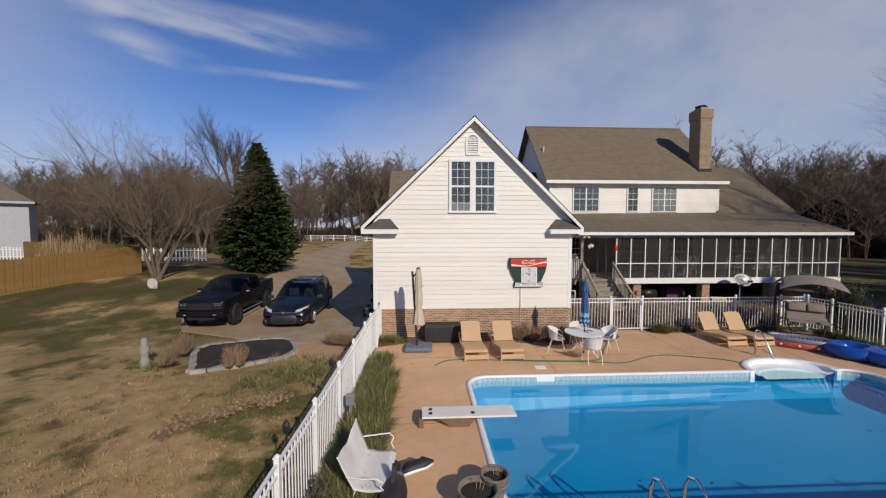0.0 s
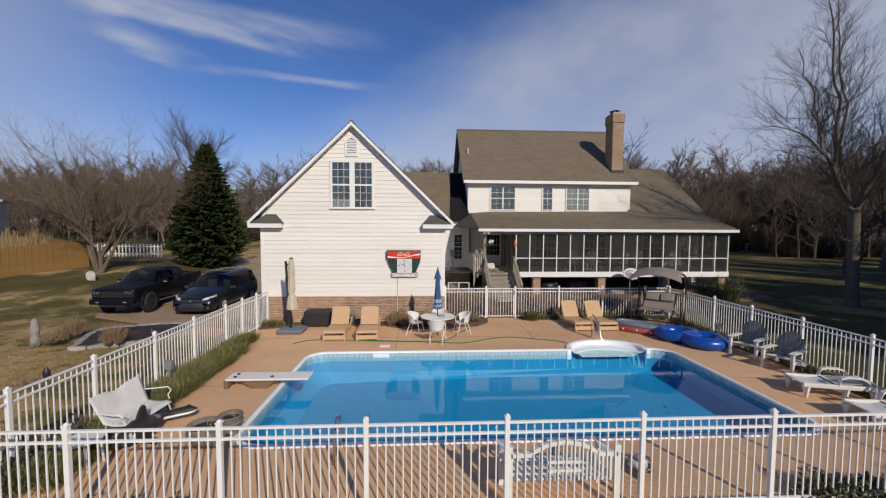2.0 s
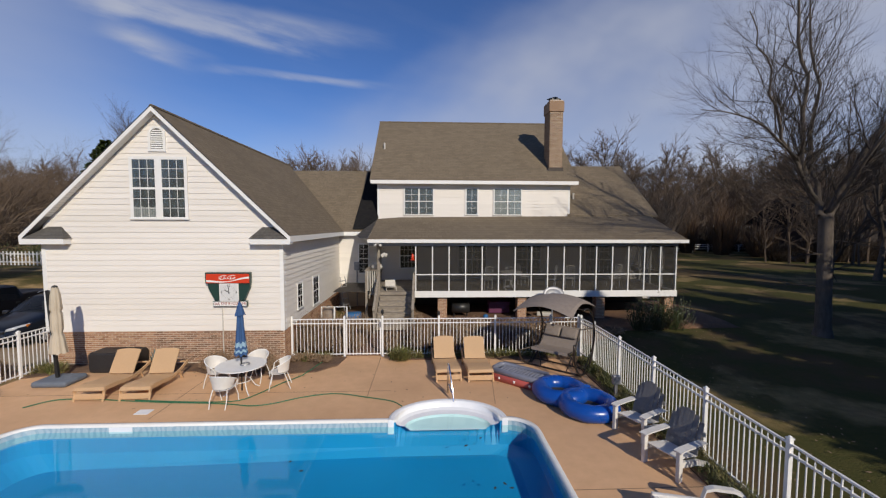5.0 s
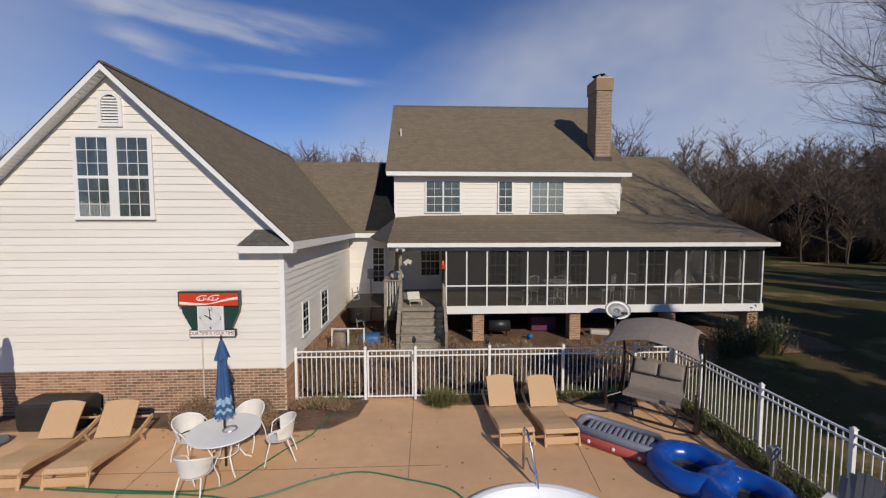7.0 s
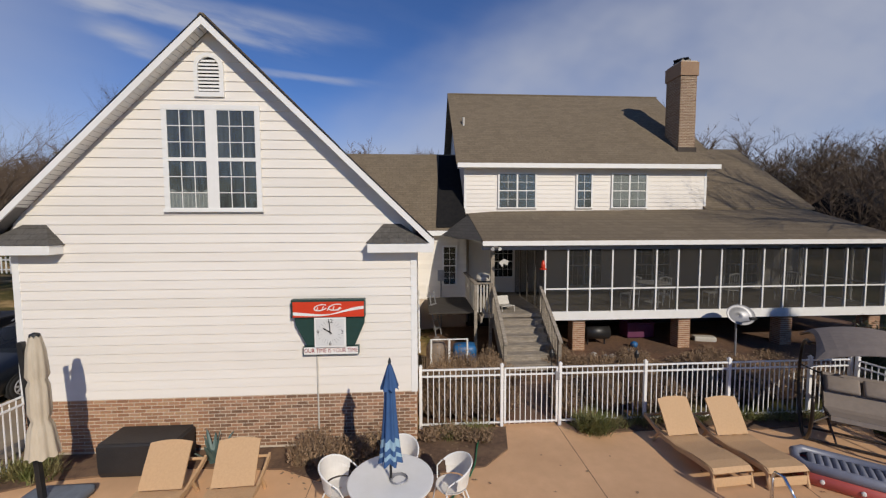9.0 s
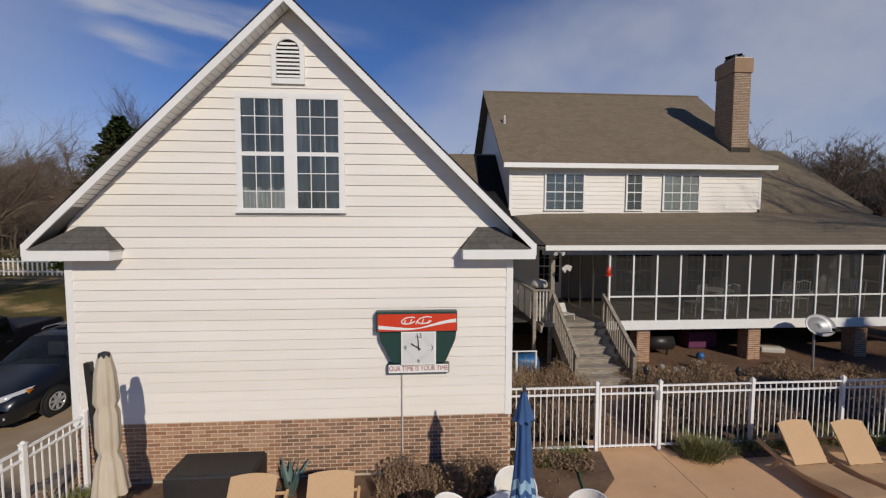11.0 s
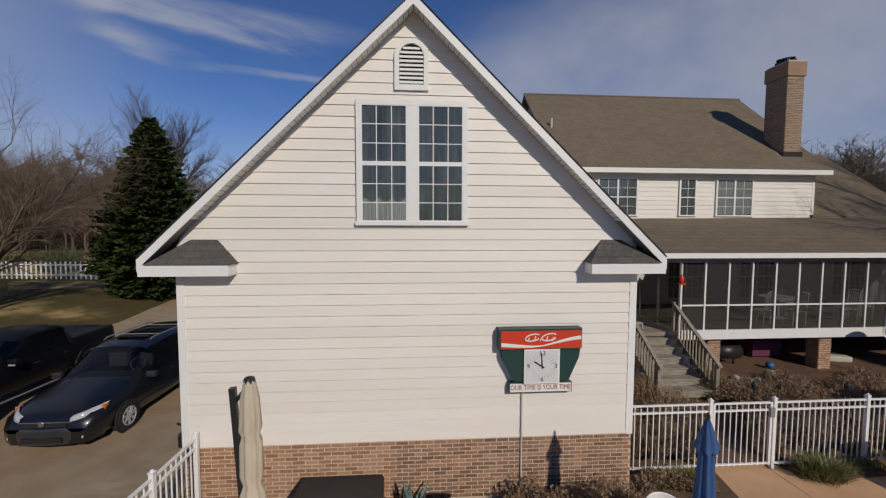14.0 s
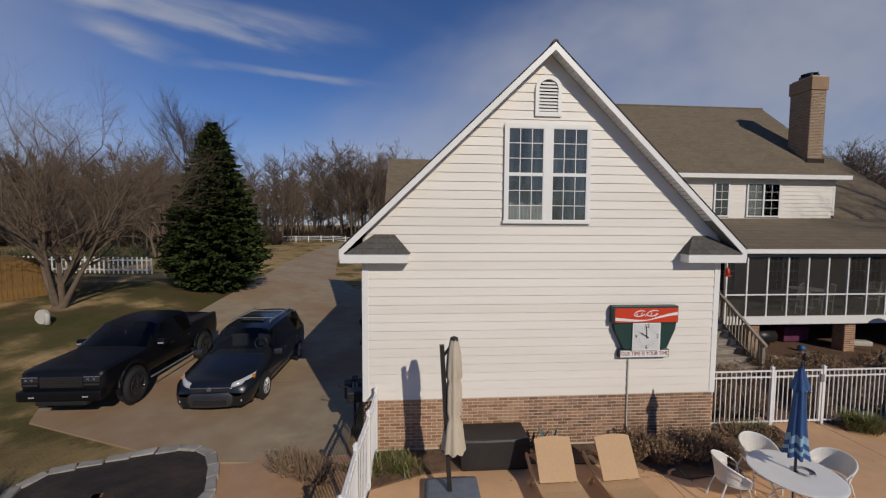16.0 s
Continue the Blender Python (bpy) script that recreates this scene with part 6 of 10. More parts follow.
for x in (-0.42, 0.45):
    part("bolt", lathe(bmesh.new(), [(0.04, 0.266), (0.04, 0.285), (0.02, 0.29)], 10, (x, 7.88, 0)), M_BLACK, board)
    if x < 0:
        part("bolt", lathe(bmesh.new(), [(0.04, 0.266), (0.04, 0.285), (0.02, 0.29)], 10, (x, 8.06, 0)), M_BLACK, board)


def adirondack():
    t = thing("adirondack_chair", "resin armchair with grey slatted back and white arms", "chair", group="resin armchairs")
    for k in range(7):
        x = -0.255 + 0.085 * k
        h = 1.02 - 0.17 * (abs(k - 3) / 3) ** 2.2
        part("back_slat", plank_strip(0.083, [(0.22, 0.30), (0.31, 0.30 + (h - 0.3) * 0.5), (0.40, h - 0.05), (0.41, h)], 0.02), M_GREYSLAT, t).location.x = x
    for k in range(5):
        y = -0.32 + 0.115 * k
        part("seat_slat", cube(-0.29, 0.29, y, y + 0.1, 0.36 - 0.02 * k, 0.385 - 0.02 * k, 0.006), M_PLASTIC, t)
    for s in (-1, 1):
        x = s * 0.33
        rows = [[(x - 0.07, y, z), (x + 0.07, y, z)] for y, z in ((-0.42, 0.56), (-0.3, 0.575), (0.1, 0.57), (0.34, 0.56))]
        part("arm", surf(bmesh.new(), rows, solid=0.025), M_PLASTIC, t)
        part("front_leg", box(bmesh.new(), x - 0.035, x + 0.035, -0.40, -0.30, 0.0, 0.55, 0.01), M_PLASTIC, t)
        rows = [[(x - 0.03, y, z), (x + 0.03, y, z), (x + 0.03, y, z - 0.1), (x - 0.03, y, z - 0.1)] for y, z in ((-0.36, 0.36), (0.15, 0.27), (0.55, 0.1))]
        part("rear_leg", surf(bmesh.new(), rows, closed_u=True), M_PLASTIC, t)
    part("back_brace", cube(-0.30, 0.30, 0.44, 0.47, 0.58, 0.66), M_PLASTIC, t)
    return t


ad = adirondack()
ad.matrix_basis = pose(14.12, 9.78, 0.0, 0, 0, -62)
copy_thing(ad, pose(14.10, 8.58, 0.0, 0, 0, -66))


M_GREYV2 = mat("pale_grey_resin", (0.36, 0.35, 0.33), (0.30, 0.29, 0.27), 8, 0.6)


def resin_chaise():
    """A low moulded chaise, foot at -y."""
    t = thing("chaise_lounge", "flat white resin chaise lounge with arms", "lounger", group="resin chaises")
    for k in range(9):
        y = 0.02 + 0.085 * k
        part("seat_slat", cube(-0.28, 0.28, y, y + 0.083, 0.30 - 0.03 * math.sin(k * 0.35), 0.325 - 0.03 * math.sin(k * 0.35), 0.005), M_PLASTIC, t)
    for k in range(10):
        y = 0.82 + 0.09 * k
        part("back_slat", cube(-0.27, 0.27, y, y + 0.087, 0.33 + 0.006 * k, 0.352 + 0.006 * k, 0.005), M_GREYV2 if 1 <= k <= 8 else M_PLASTIC, t)
    for s in (-1, 1):
        x = s * 0.31
        part("side_rail", box(bmesh.new(), x - 0.035, x + 0.035, 0.0, 1.75, 0.25, 0.35, 0.02), M_PLASTIC, t)
        rows = [[(x - 0.045, y, z), (x + 0.045, y, z), (x + 0.045, y, z - 0.045), (x - 0.045, y, z - 0.045)] for y, z in ((0.80, 0.34), (0.86, 0.52), (0.98, 0.56), (1.3, 0.555), (1.45, 0.5), (1.56, 0.34))]
        part("arm", surf(bmesh.new(), rows, closed_u=True), M_PLASTIC, t)
        for y in (0.1, 1.0, 1.62):
            rows = [[(x - 0.05 * (1 - q) - 0.02, y - 0.06 * (1 - q) - 0.02, 0.26 * (1 - q)), (x + 0.05 * (1 - q) + 0.02, y - 0.02, 0.26 * (1 - q)), (x + 0.02, y + 0.06 * (1 - q) + 0.02, 0.26 * (1 - q))] for q in (0, 0.5, 1)]
            part("leg", surf(bmesh.new(), rows, closed_u=True), M_PLASTIC, t)
    return t


cz = resin_chaise()
cz.matrix_basis = pose(12.92, 7.12, 0.0, 0, 0, -104) @ Matrix.Diagonal((1, 0.86, 1, 1))
copy_thing(cz, pose(12.82, 5.66, 0.0, 0, 0, -97))

# double swim ring
tub = thing("double_swim_ring", "glossy blue inflatable double swim ring", "pool float")
for cx, cy in ((12.98, 11.46), (13.38, 10.68)):
    rows = []
    for i in range(40):
        a = 2 * math.pi * i / 40
        r2 = 0.205 * (1 + 0.025 * math.sin(a * 9 + cx))
        rows.append([(cx + (0.51 + r2 * math.cos(b)) * math.cos(a), cy + (0.51 + r2 * math.cos(b)) * math.sin(a), 0.20 + r2 * 0.95 * math.sin(b)) for b in [2 * math.pi * k / 16 for k in range(16)]])
    rows.append(rows[0])
    part("ring", surf(bmesh.new(), rows, closed_u=True), M_TUBE, tub, smooth=True)
    part("net_floor", lathe(bmesh.new(), [(0.33, 0.16), (0.28, 0.12), (0.02, 0.10)], 24, (cx, cy, 0), cap=False), M_BLACK, tub, "dark mesh floor")
bm = bmesh.new()
bmesh.ops.create_uvsphere(bm, u_segments=20, v_segments=12, radius=1.0)
for v in bm.verts:
    v.co = Vector((13.52 + v.co.x * 0.24 + v.co.y * 0.10, 11.32 + v.co.y * 0.16 + v.co.x * 0.08, 0.26 + v.co.z * 0.14))
part("pillow", bm, M_TUBE, tub, smooth=True)

# ribbed raft
raft = thing("pool_raft", "grey ribbed inflatable raft with coral sides", "pool float", pose(12.2, 12.48, 0.0, 0, 0, -41) @ Matrix.Diagonal((0.78, 0.80, 0.95, 1)))
for k in range(12):
    y = -0.55 + 0.1 * k
    x = -0.72 + k * 0.13
    part("rib", bar([(x, -0.30, 0.26), (x, -0.15, 0.29), (x, 0.15, 0.29), (x, 0.30, 0.26)], 0.065, 8), M_GREYV, raft, smooth=True)
outl = [(-0.85, -0.38), (0.85, -0.38), (1.0, -0.2), (1.0, 0.2), (0.85, 0.38), (-0.85, 0.38), (-1.0, 0.2), (-1.0, -0.2)]
part("lower_tube", bar([(x, y, 0.12) for x, y in outl], 0.12, 10, closed=True), M_PINK, raft, "coral red lower tube", True)
part("upper_tube", bar([(x, y, 0.30) for x, y in outl], 0.09, 10, closed=True), M_GREYV, raft, smooth=True)
part("raft_floor", slab(bmesh.new(), outl, 0.1, 0.2), M_GREYV, raft)
for x in (-0.6, 0.0, 0.6):
    part("valve", lathe(bmesh.new(), [(0.04, 0), (0.04, 0.02), (0.02, 0.03)], 10), M_SIGNWHITE, raft, "white valve cap").matrix_basis = pose(x, -0.495, 0.14, 90, 0, 0)

# hanging double lounger: a ring frame, a sling bed and a square canopy
sw = thing("swing_lounger", "taupe double swing bed in a ring frame under a matching canopy", "swing lounger", pose(13.48, 13.42, 0, 0, 0, -40))
rows = []
for i in range(13):
    u = -1 + i / 6
    rows.append([(u * (0.90 - 0.10 * (1 - abs(v) ** 2)) if abs(u) > 0.99 else u * 0.90, v * 1.05, 2.33 - 0.19 * (u * u + v * v) - 0.05 * max(abs(u), abs(v)) ** 6 + 0.05 * abs(abs(u) - abs(v)) * max(abs(u), abs(v)) ** 2) for v in [-1 + k / 6 for k in range(13)]])
part("canopy", surf(bmesh.new(), rows, solid=0.012), M_TAUPE, sw, "taupe square domed canvas canopy")
for sx in (-1, 1):
    for sy in (-1, 1):
        part("canopy_rib", bar([(0, 0, 2.30), (sx * 0.45, sy * 0.52, 2.20), (sx * 0.88, sy * 1.02, 1.88)], 0.011, 6), M_BRONZE, sw)
for sx in (-0.86, 0.86):
    hoop = [(sx, 0.12 + 0.92 * math.cos(radians(a)), 1.0 + 0.97 * math.sin(radians(a))) for a in range(100, -196, -8)]
    part("side_hoop", bar(hoop, 0.030, 8), M_BRONZE, sw, "curved bronze side hoop", True)
    part("hoop_brace", bar([(sx, 0.98, 0.72), (sx, 0.55, 0.42), (sx, 0.05, 0.03)], 0.018, 6), M_BRONZE, sw)
part("top_bar", bar([(-0.86, 0.0, 1.97), (0, 0.0, 2.05), (0.86, 0.0, 1.97)], 0.022, 8), M_BRONZE, sw)
part("floor_bar", bar([(-0.86, -0.1, 0.04), (0.86, -0.1, 0.04)], 0.026, 8), M_BRONZE, sw)
part("floor_bar", bar([(-0.86, 0.42, 0.07), (0.86, 0.42, 0.07)], 0.026, 8), M_BRONZE, sw)
part("canopy_stem", bar([(0, 0.0, 2.04), (0, 0, 2.31)], 0.03, 8), M_BRONZE, sw)
for sx in (-1, 1):
    part("bed_rail", bar([(sx * 0.56, -0.46, 0.72), (sx * 0.56, 0.2, 0.64), (sx * 0.56, 0.66, 1.24)], 0.02, 8), M_BRONZE, sw)
    part("bed_stay", bar([(sx * 0.56, -0.40, 0.71), (sx * 0.86, -0.72, 0.62)], 0.018, 6), M_BRONZE, sw)
    part("bed_stay", bar([(sx * 0.56, 0.62, 1.20), (sx * 0.86, 0.98, 1.24)], 0.018, 6), M_BRONZE, sw)
    part("bed_stay", bar([(sx * 0.56, 0.2, 0.65), (sx * 0.40, 0.42, 0.09)], 0.018, 6), M_BRONZE, sw)
    part("bed_stay", bar([(sx * 0.56, 0.1, 0.65), (sx * 0.40, -0.1, 0.06)], 0.018, 6), M_BRONZE, sw)
part("cross_bar", bar([(-0.56, -0.46, 0.72), (0.56, -0.46, 0.72)], 0.02, 6), M_BRONZE, sw)
part("bed", plank_strip(1.12, [(-0.50, 0.66), (-0.48, 0.74), (-0.25, 0.71), (0.05, 0.665), (0.2, 0.68), (0.34, 0.80), (0.66, 1.24)], 0.045, 4), M_TAUPE, sw, "taupe padded sling bed")
for sx in (-1, 1):
    pil = bmesh.new()
    box(pil, -0.25, 0.25, -0.16, 0.16, -0.05, 0.05, 0.045)
    bmesh.ops.transform(pil, verts=pil.verts[:], matrix=Matrix.Translation((sx * 0.27, 0.46, 1.08)) @ Matrix.Rotation(radians(54), 4, "X"))
    part("pillow", pil, M_TAUPE, sw, smooth=True)
    part("pillow_strap", bar([(sx * 0.27, 0.39, 0.96), (sx * 0.27, 0.40, 1.06), (sx * 0.27, 0.52, 1.20)], 0.012, 5), M_GREYSLAT, sw)

# satellite dish on a pole in the yard
dsh = thing("satellite_dish", "grey satellite dish on a steel pole", "satellite dish", pose(14.95, 18.2, 0.0))
part("pole", bar([(0, 0, 0), (0, 0.02, 1.3)], 0.03, 8), M_GREYMET, dsh)
bm = bmesh.new()
rows = [[(0.46 * r * math.cos(2 * math.pi * k / 24), 0.12 * r * r - 0.06, 0.33 * r * math.sin(2 * math.pi * k / 24)) for k in range(24)] for r in (0.05, 0.35, 0.7, 1.0)]
surf(bm, rows, closed_u=True, solid=0.012)
for v in bm.verts:
    v.co = Matrix.Translation((0, -0.1, 1.5)) @ Matrix.Rotation(radians(-28), 4, "X") @ Vector((v.co.x, -v.co.y, v.co.z))
part("reflector", bm, M_GREYMET, dsh, "pale grey oval reflector", True)
part("feed_arm", bar([(0, -0.05, 1.25), (0, -0.5, 1.42), (0, -0.58, 1.5)], 0.015, 6), M_GREYMET, dsh)
part("feed_horn", box(bmesh.new(), -0.09, 0.09, -0.64, -0.54, 1.47, 1.55, 0.01), M_BLACK, dsh)

# pool cleaner left on the near deck
pcl = thing("pool_cleaner", "grey and white pool cleaner with a coiled hose on the deck", "pool cleaner", pose(7.49, 4.30, 0.0, 0, 0, 25))
part("housing", box(bmesh.new(), -0.13, 0.13, -0.10, 0.10, 0.06, 0.22, 0.05), M_DIRTYWHITE, pcl, smooth=True)
part("top_cap", lathe(bmesh.new(), [(0.07, 0.21), (0.06, 0.27), (0.03, 0.30)], 14), M_GREYMET, pcl, smooth=True)
for sx in (-0.15, 0.15):
    for sy in (-0.08, 0.09):
        part("wheel", lathe(bmesh.new(), [(0.075, -0.02), (0.08, 0.0), (0.075, 0.02)], 16), M_GREYSLAT, pcl).matrix_basis = pose(sx, sy, 0.08, 0, 90, 0)
part("hose", bar([(0.22 * math.cos(a) + 0.02 * a, 0.18 * math.sin(a) + 0.05, 0.03 + 0.012 * a) for a in [0.4 * k for k in range(26)]], 0.018, 6), M_GREYMET, pcl, smooth=True)
part("hose_float", lathe(bmesh.new(), [(0.02, -0.05), (0.05, -0.03), (0.05, 0.03), (0.02, 0.05)], 12, (-0.12, 0.28, 0.05)), M_SIGNWHITE, pcl)

# white garden bench by the near fence
bench = thing("garden_bench", "white wooden garden bench with arched slatted back", "bench", pose(6.0, 3.85, 0.0, 0, 0, 0))
for k in range(13):
    x = -0.66 + 0.11 * k
    top = 0.78 + 0.17 * max(0.0, math.cos(x / 0.42 * 1.3)) if abs(x) < 0.45 else 0.78
    part("back_slat", box(bmesh.new(), x - 0.022, x + 0.022, -0.32, -0.295, 0.42, top, 0.003), M_PLASTIC, bench)
crest = [(-0.74, 0.80), (-0.48, 0.80), (-0.40, 0.86), (-0.24, 0.94), (0, 0.98), (0.24, 0.94), (0.40, 0.86), (0.48, 0.80), (0.74, 0.80)]
rows = [[(x, -0.34, z - 0.03), (x, -0.28, z - 0.03), (x, -0.28, z + 0.03), (x, -0.34, z + 0.03)] for x, z in crest]
part("crest_rail", surf(bmesh.new(), rows, closed_u=True), M_PLASTIC, bench)
for z in (0.56, 0.68):
    part("mid_rail", box(bmesh.new(), -0.24, 0.24, -0.345, -0.325, z, z + 0.04), M_PLASTIC, bench)
for k in range(5):
    part("seat_slat", box(bmesh.new(), -0.72, 0.72, -0.27 + 0.11 * k, -0.18 + 0.11 * k, 0.41, 0.435, 0.004), M_PLASTIC, bench)
for s in (-1, 1):
    part("back_post", box(bmesh.new(), s * 0.75 - 0.035, s * 0.75 + 0.035, -0.34, -0.27, 0, 0.92, 0.006), M_PLASTIC, bench)
    part("leg", box(bmesh.new(), s * 0.75 - 0.035, s * 0.75 + 0.035, 0.24, 0.31, 0, 0.62, 0.006), M_PLASTIC, bench)
    part("arm", box(bmesh.new(), s * 0.75 - 0.05, s * 0.75 + 0.05, -0.3, 0.36, 0.62, 0.65, 0.008), M_PLASTIC, bench)

# white mesh loveseat: a wide sling seat and a straight flared back
lv = thing("mesh_loveseat", "white expanded-metal loveseat with a straight flared back", "loveseat", pose(-1.34, 5.98, 0.0, 0, 0, 86) @ Matrix.Scale(0.86, 4))
rows = []
for j in range(15):
    v = j / 14
    row = []
    for k in range(17):
        u = -1 + k / 8
        if v < 0.5:
            q = v / 0.5
            row.append((u * 0.60, -0.32 + 0.54 * q, 0.43 - 0.045 * math.sin(math.pi * q) - 0.06 * max(0, 0.15 - q) / 0.15))
        else:
            q = (v - 0.5) / 0.5
            row.append((u * (0.60 + 0.05 * q), 0.22 + 0.05 * math.sin(q * 1.5) + 0.20 * q, 0.42 + (0.50 + 0.11 * abs(u) ** 3 - 0.03 * math.cos(2 * math.pi * u)) * q))
    rows.append(row)
part("mesh_shell", surf(bmesh.new(), rows, solid=0.010), M_PLASTIC, lv, "white mesh seat and back", True)
part("back_rim", bar(rows[-1], 0.012, 6), M_WHITE, lv)
part("front_rim", bar(rows[0], 0.012, 6), M_WHITE, lv)
for s in (-1, 1):
    part("arm", bar([(s * 0.62, 0.33, 0.66), (s * 0.68, 0.05, 0.67), (s * 0.70, -0.18, 0.69), (s * 0.68, -0.27, 0.62), (s * 0.64, -0.22, 0.53), (s * 0.61, -0.28, 0.43)], 0.013, 6), M_WHITE, lv)
    part("leg_loop", bar([(s * 0.54, -0.28, 0.40), (s * 0.60, -0.36, 0.02), (s * 0.60, 0.32, 0.02), (s * 0.54, 0.20, 0.40)], 0.015, 6), M_WHITE, lv)

# inflatable whale: head at -x, tail at +x
orca = thing("orca_float", "black and white inflatable whale float", "pool float", pose(-1.0, 5.62, 0.0, 0, 0, 82) @ Matrix.Scale(0.58, 4))
prof_o = [(-0.88, 0.03, 0.30), (-0.84, 0.14, 0.30), (-0.72, 0.25, 0.31), (-0.5, 0.34, 0.34), (-0.2, 0.38, 0.37), (0.1, 0.34, 0.37), (0.4, 0.24, 0.36), (0.65, 0.14, 0.38), (0.82, 0.08, 0.42)]
rows = [[(x, r * 0.95 * math.cos(a), zc + r * math.sin(a)) for a in [2 * math.pi * k / 18 for k in range(18)]] for x, r, zc in prof_o]
part("body", surf(bmesh.new(), rows, closed_u=True), M_BLACKV, orca, smooth=True)
rows = [[(x, r * 0.97 * math.cos(a), zc + r * 1.02 * math.sin(a)) for a in [math.pi * (1.15 + 0.7 * k / 6) for k in range(7)]] for x, r, zc in [(x, r * 1.02, zc) for x, r, zc in prof_o[1:-1]]]
part("belly", surf(bmesh.new(), rows), M_SIGNWHITE, orca, "white belly", True)
part("saddle_patch", surf(bmesh.new(), [[(x, r * 0.97 * math.cos(a), zc + r * 1.02 * math.sin(a)) for a in [math.pi * (0.2 + 0.6 * k / 8) for k in range(9)]] for x, r, zc in [(0.36, 0.256, 0.36), (0.46, 0.22, 0.365), (0.56, 0.185, 0.37)]]), M_GREYV, orca, "grey saddle patch", True)
for s, sy in ((-1, 0.035), (1, 0.035)):
    fin = [(-0.22, 0.70), (-0.12, 0.92), (-0.02, 1.06), (0.05, 1.10), (0.10, 1.02), (0.13, 0.86), (0.16, 0.68)]
    if s > 0:
        part("dorsal_fin", prism(bmesh.new(), fin, -0.05, 0.05, "y"), M_BLACKV, orca)
    rows = [[(x, s * y0, z), (x + 0.05, s * (y0 + w) * 0.6, z + 0.07), (x, s * (y0 + w), z)] for x, y0, w, z in ((0.70, 0.0, 0.10, 0.40), (0.88, 0.02, 0.38, 0.43), (1.04, 0.05, 0.66, 0.46), (1.16, 0.16, 0.66, 0.48), (1.24, 0.42, 0.46, 0.50))]
    part("tail_fluke", surf(bmesh.new(), rows, solid=0.05), M_BLACKV, orca, smooth=True)
    part("fluke_underside", surf(bmesh.new(), [[(x - 0.03, y, z - 0.075) for x, y, z in r] for r in rows], solid=0.03), M_SIGNWHITE, orca, "white fluke underside", True)
    rows = [[(-0.40 + 0.10 * q, s * (0.28 + 0.42 * q), 0.24 - 0.16 * q), (-0.18 + 0.08 * q, s * (0.28 + 0.40 * q), 0.26 - 0.16 * q), (-0.05 - 0.02 * q, s * (0.28 + 0.36 * q), 0.22 - 0.14 * q)] for q in (0, 0.3, 0.6, 0.85, 1.0)]
    part("side_fin", surf(bmesh.new(), rows, solid=0.06), M_BLACKV, orca, smooth=True)
    part("eye_patch", lathe(bmesh.new(), [(0.12, 0), (0.10, 0.012), (0.01, 0.02)], 14), M_SIGNWHITE, orca, "white eye patch").matrix_basis = pose(-0.60, s * 0.225, 0.47, -62 * s, 0, -s * 25) @ Matrix.Diagonal((1.45, 0.95, 1, 1))


M_URN = mat("weathered_grey_urn", (0.21, 0.175, 0.14), (0.12, 0.10, 0.08), 14, 0.85, bump=0.5, c3=(0.30, 0.26, 0.21), scale3=4)


def wash_tub(x, y, r, h):
    """A flared urn with a banded collar, filled with soil and a few dry stems."""
    t = thing("planter_tub", "weathered grey-brown round planter at the pool corner", "planter", pose(x, y, 0), group="planter tubs")
    part("tub", lathe(bmesh.new(), [(r * 0.62, 0.0), (r * 0.72, h * 0.25), (r * 0.90, h * 0.68), (r * 0.92, h * 0.70), (r * 0.98, h * 0.95), (r, h), (r * 0.9, h), (r * 0.86, h * 0.8)], 26, cap=False), M_URN, t, smooth=True)
    for q, rr in ((0.70, 0.94), (1.0, 0.97)):
        part("rim", bar([(r * rr * math.cos(2 * math.pi * k / 26), r * rr * math.sin(2 * math.pi * k / 26), h * q) for k in range(26)], 0.022, 6, closed=True), M_URN, t)
    part("potting_soil", lathe(bmesh.new(), [(r * 0.88, h * 0.82), (r * 0.5, h * 0.86), (0.01, h * 0.87)], 22, cap=False), M_WETSOIL, t, "dark potting soil")
    stems = bmesh.new()
    for k in range(3):
        a = 0.6 + k * 0.5
        tube(stems, [(0.3 * r * math.cos(a), 0.3 * r * math.sin(a), h * 0.85), (0.5 * r * math.cos(a), 0.5 * r * math.sin(a), h + 0.05), (0.7 * r * math.cos(a + 0.3), 0.7 * r * math.sin(a + 0.3), h + 0.03)], 0.005, 4)
    part("dry_stem", stems, M_STRAW, t)
    return t


M_WETSOIL = mat("wet_potting_soil", (0.022, 0.018, 0.014), (0.035, 0.028, 0.02), 20, 0.9, bump=0.6)
wash_tub(0.20, 5.42, 0.29, 0.36)
wash_tub(0.50, 5.72, 0.21, 0.38)
side_tb = thing("side_table", "round white resin side table near the fence", "table", pose(-1.38, 4.85, 0))
part("tabletop", lathe(bmesh.new(), [(0.02, 0.44), (0.27, 0.44), (0.29, 0.455), (0.27, 0.47), (0.02, 0.47)], 24, cap=False), M_PLASTIC, side_tb)
for k in range(4):
    a = radians(45 + 90 * k)
    part("leg", bar([(0.2 * math.cos(a), 0.2 * math.sin(a), 0.44), (0.24 * math.cos(a), 0.24 * math.sin(a), 0)], 0.02, 6), M_PLASTIC, side_tb)


def torch(x, y, h):
    t = thing("garden_torch", "dark garden torch on a thin stake by the fence", "torch", pose(x, y, 0.0), group="garden torches")
    part("stake", bar([(0, 0, 0), (0, 0, h)], 0.010, 6), M_BLACK, t)
    part("burner", lathe(bmesh.new(), [(0.02, h), (0.05, h + 0.03), (0.055, h + 0.12), (0.03, h + 0.16), (0.02, h + 0.19)], 10), M_BLACK, t)


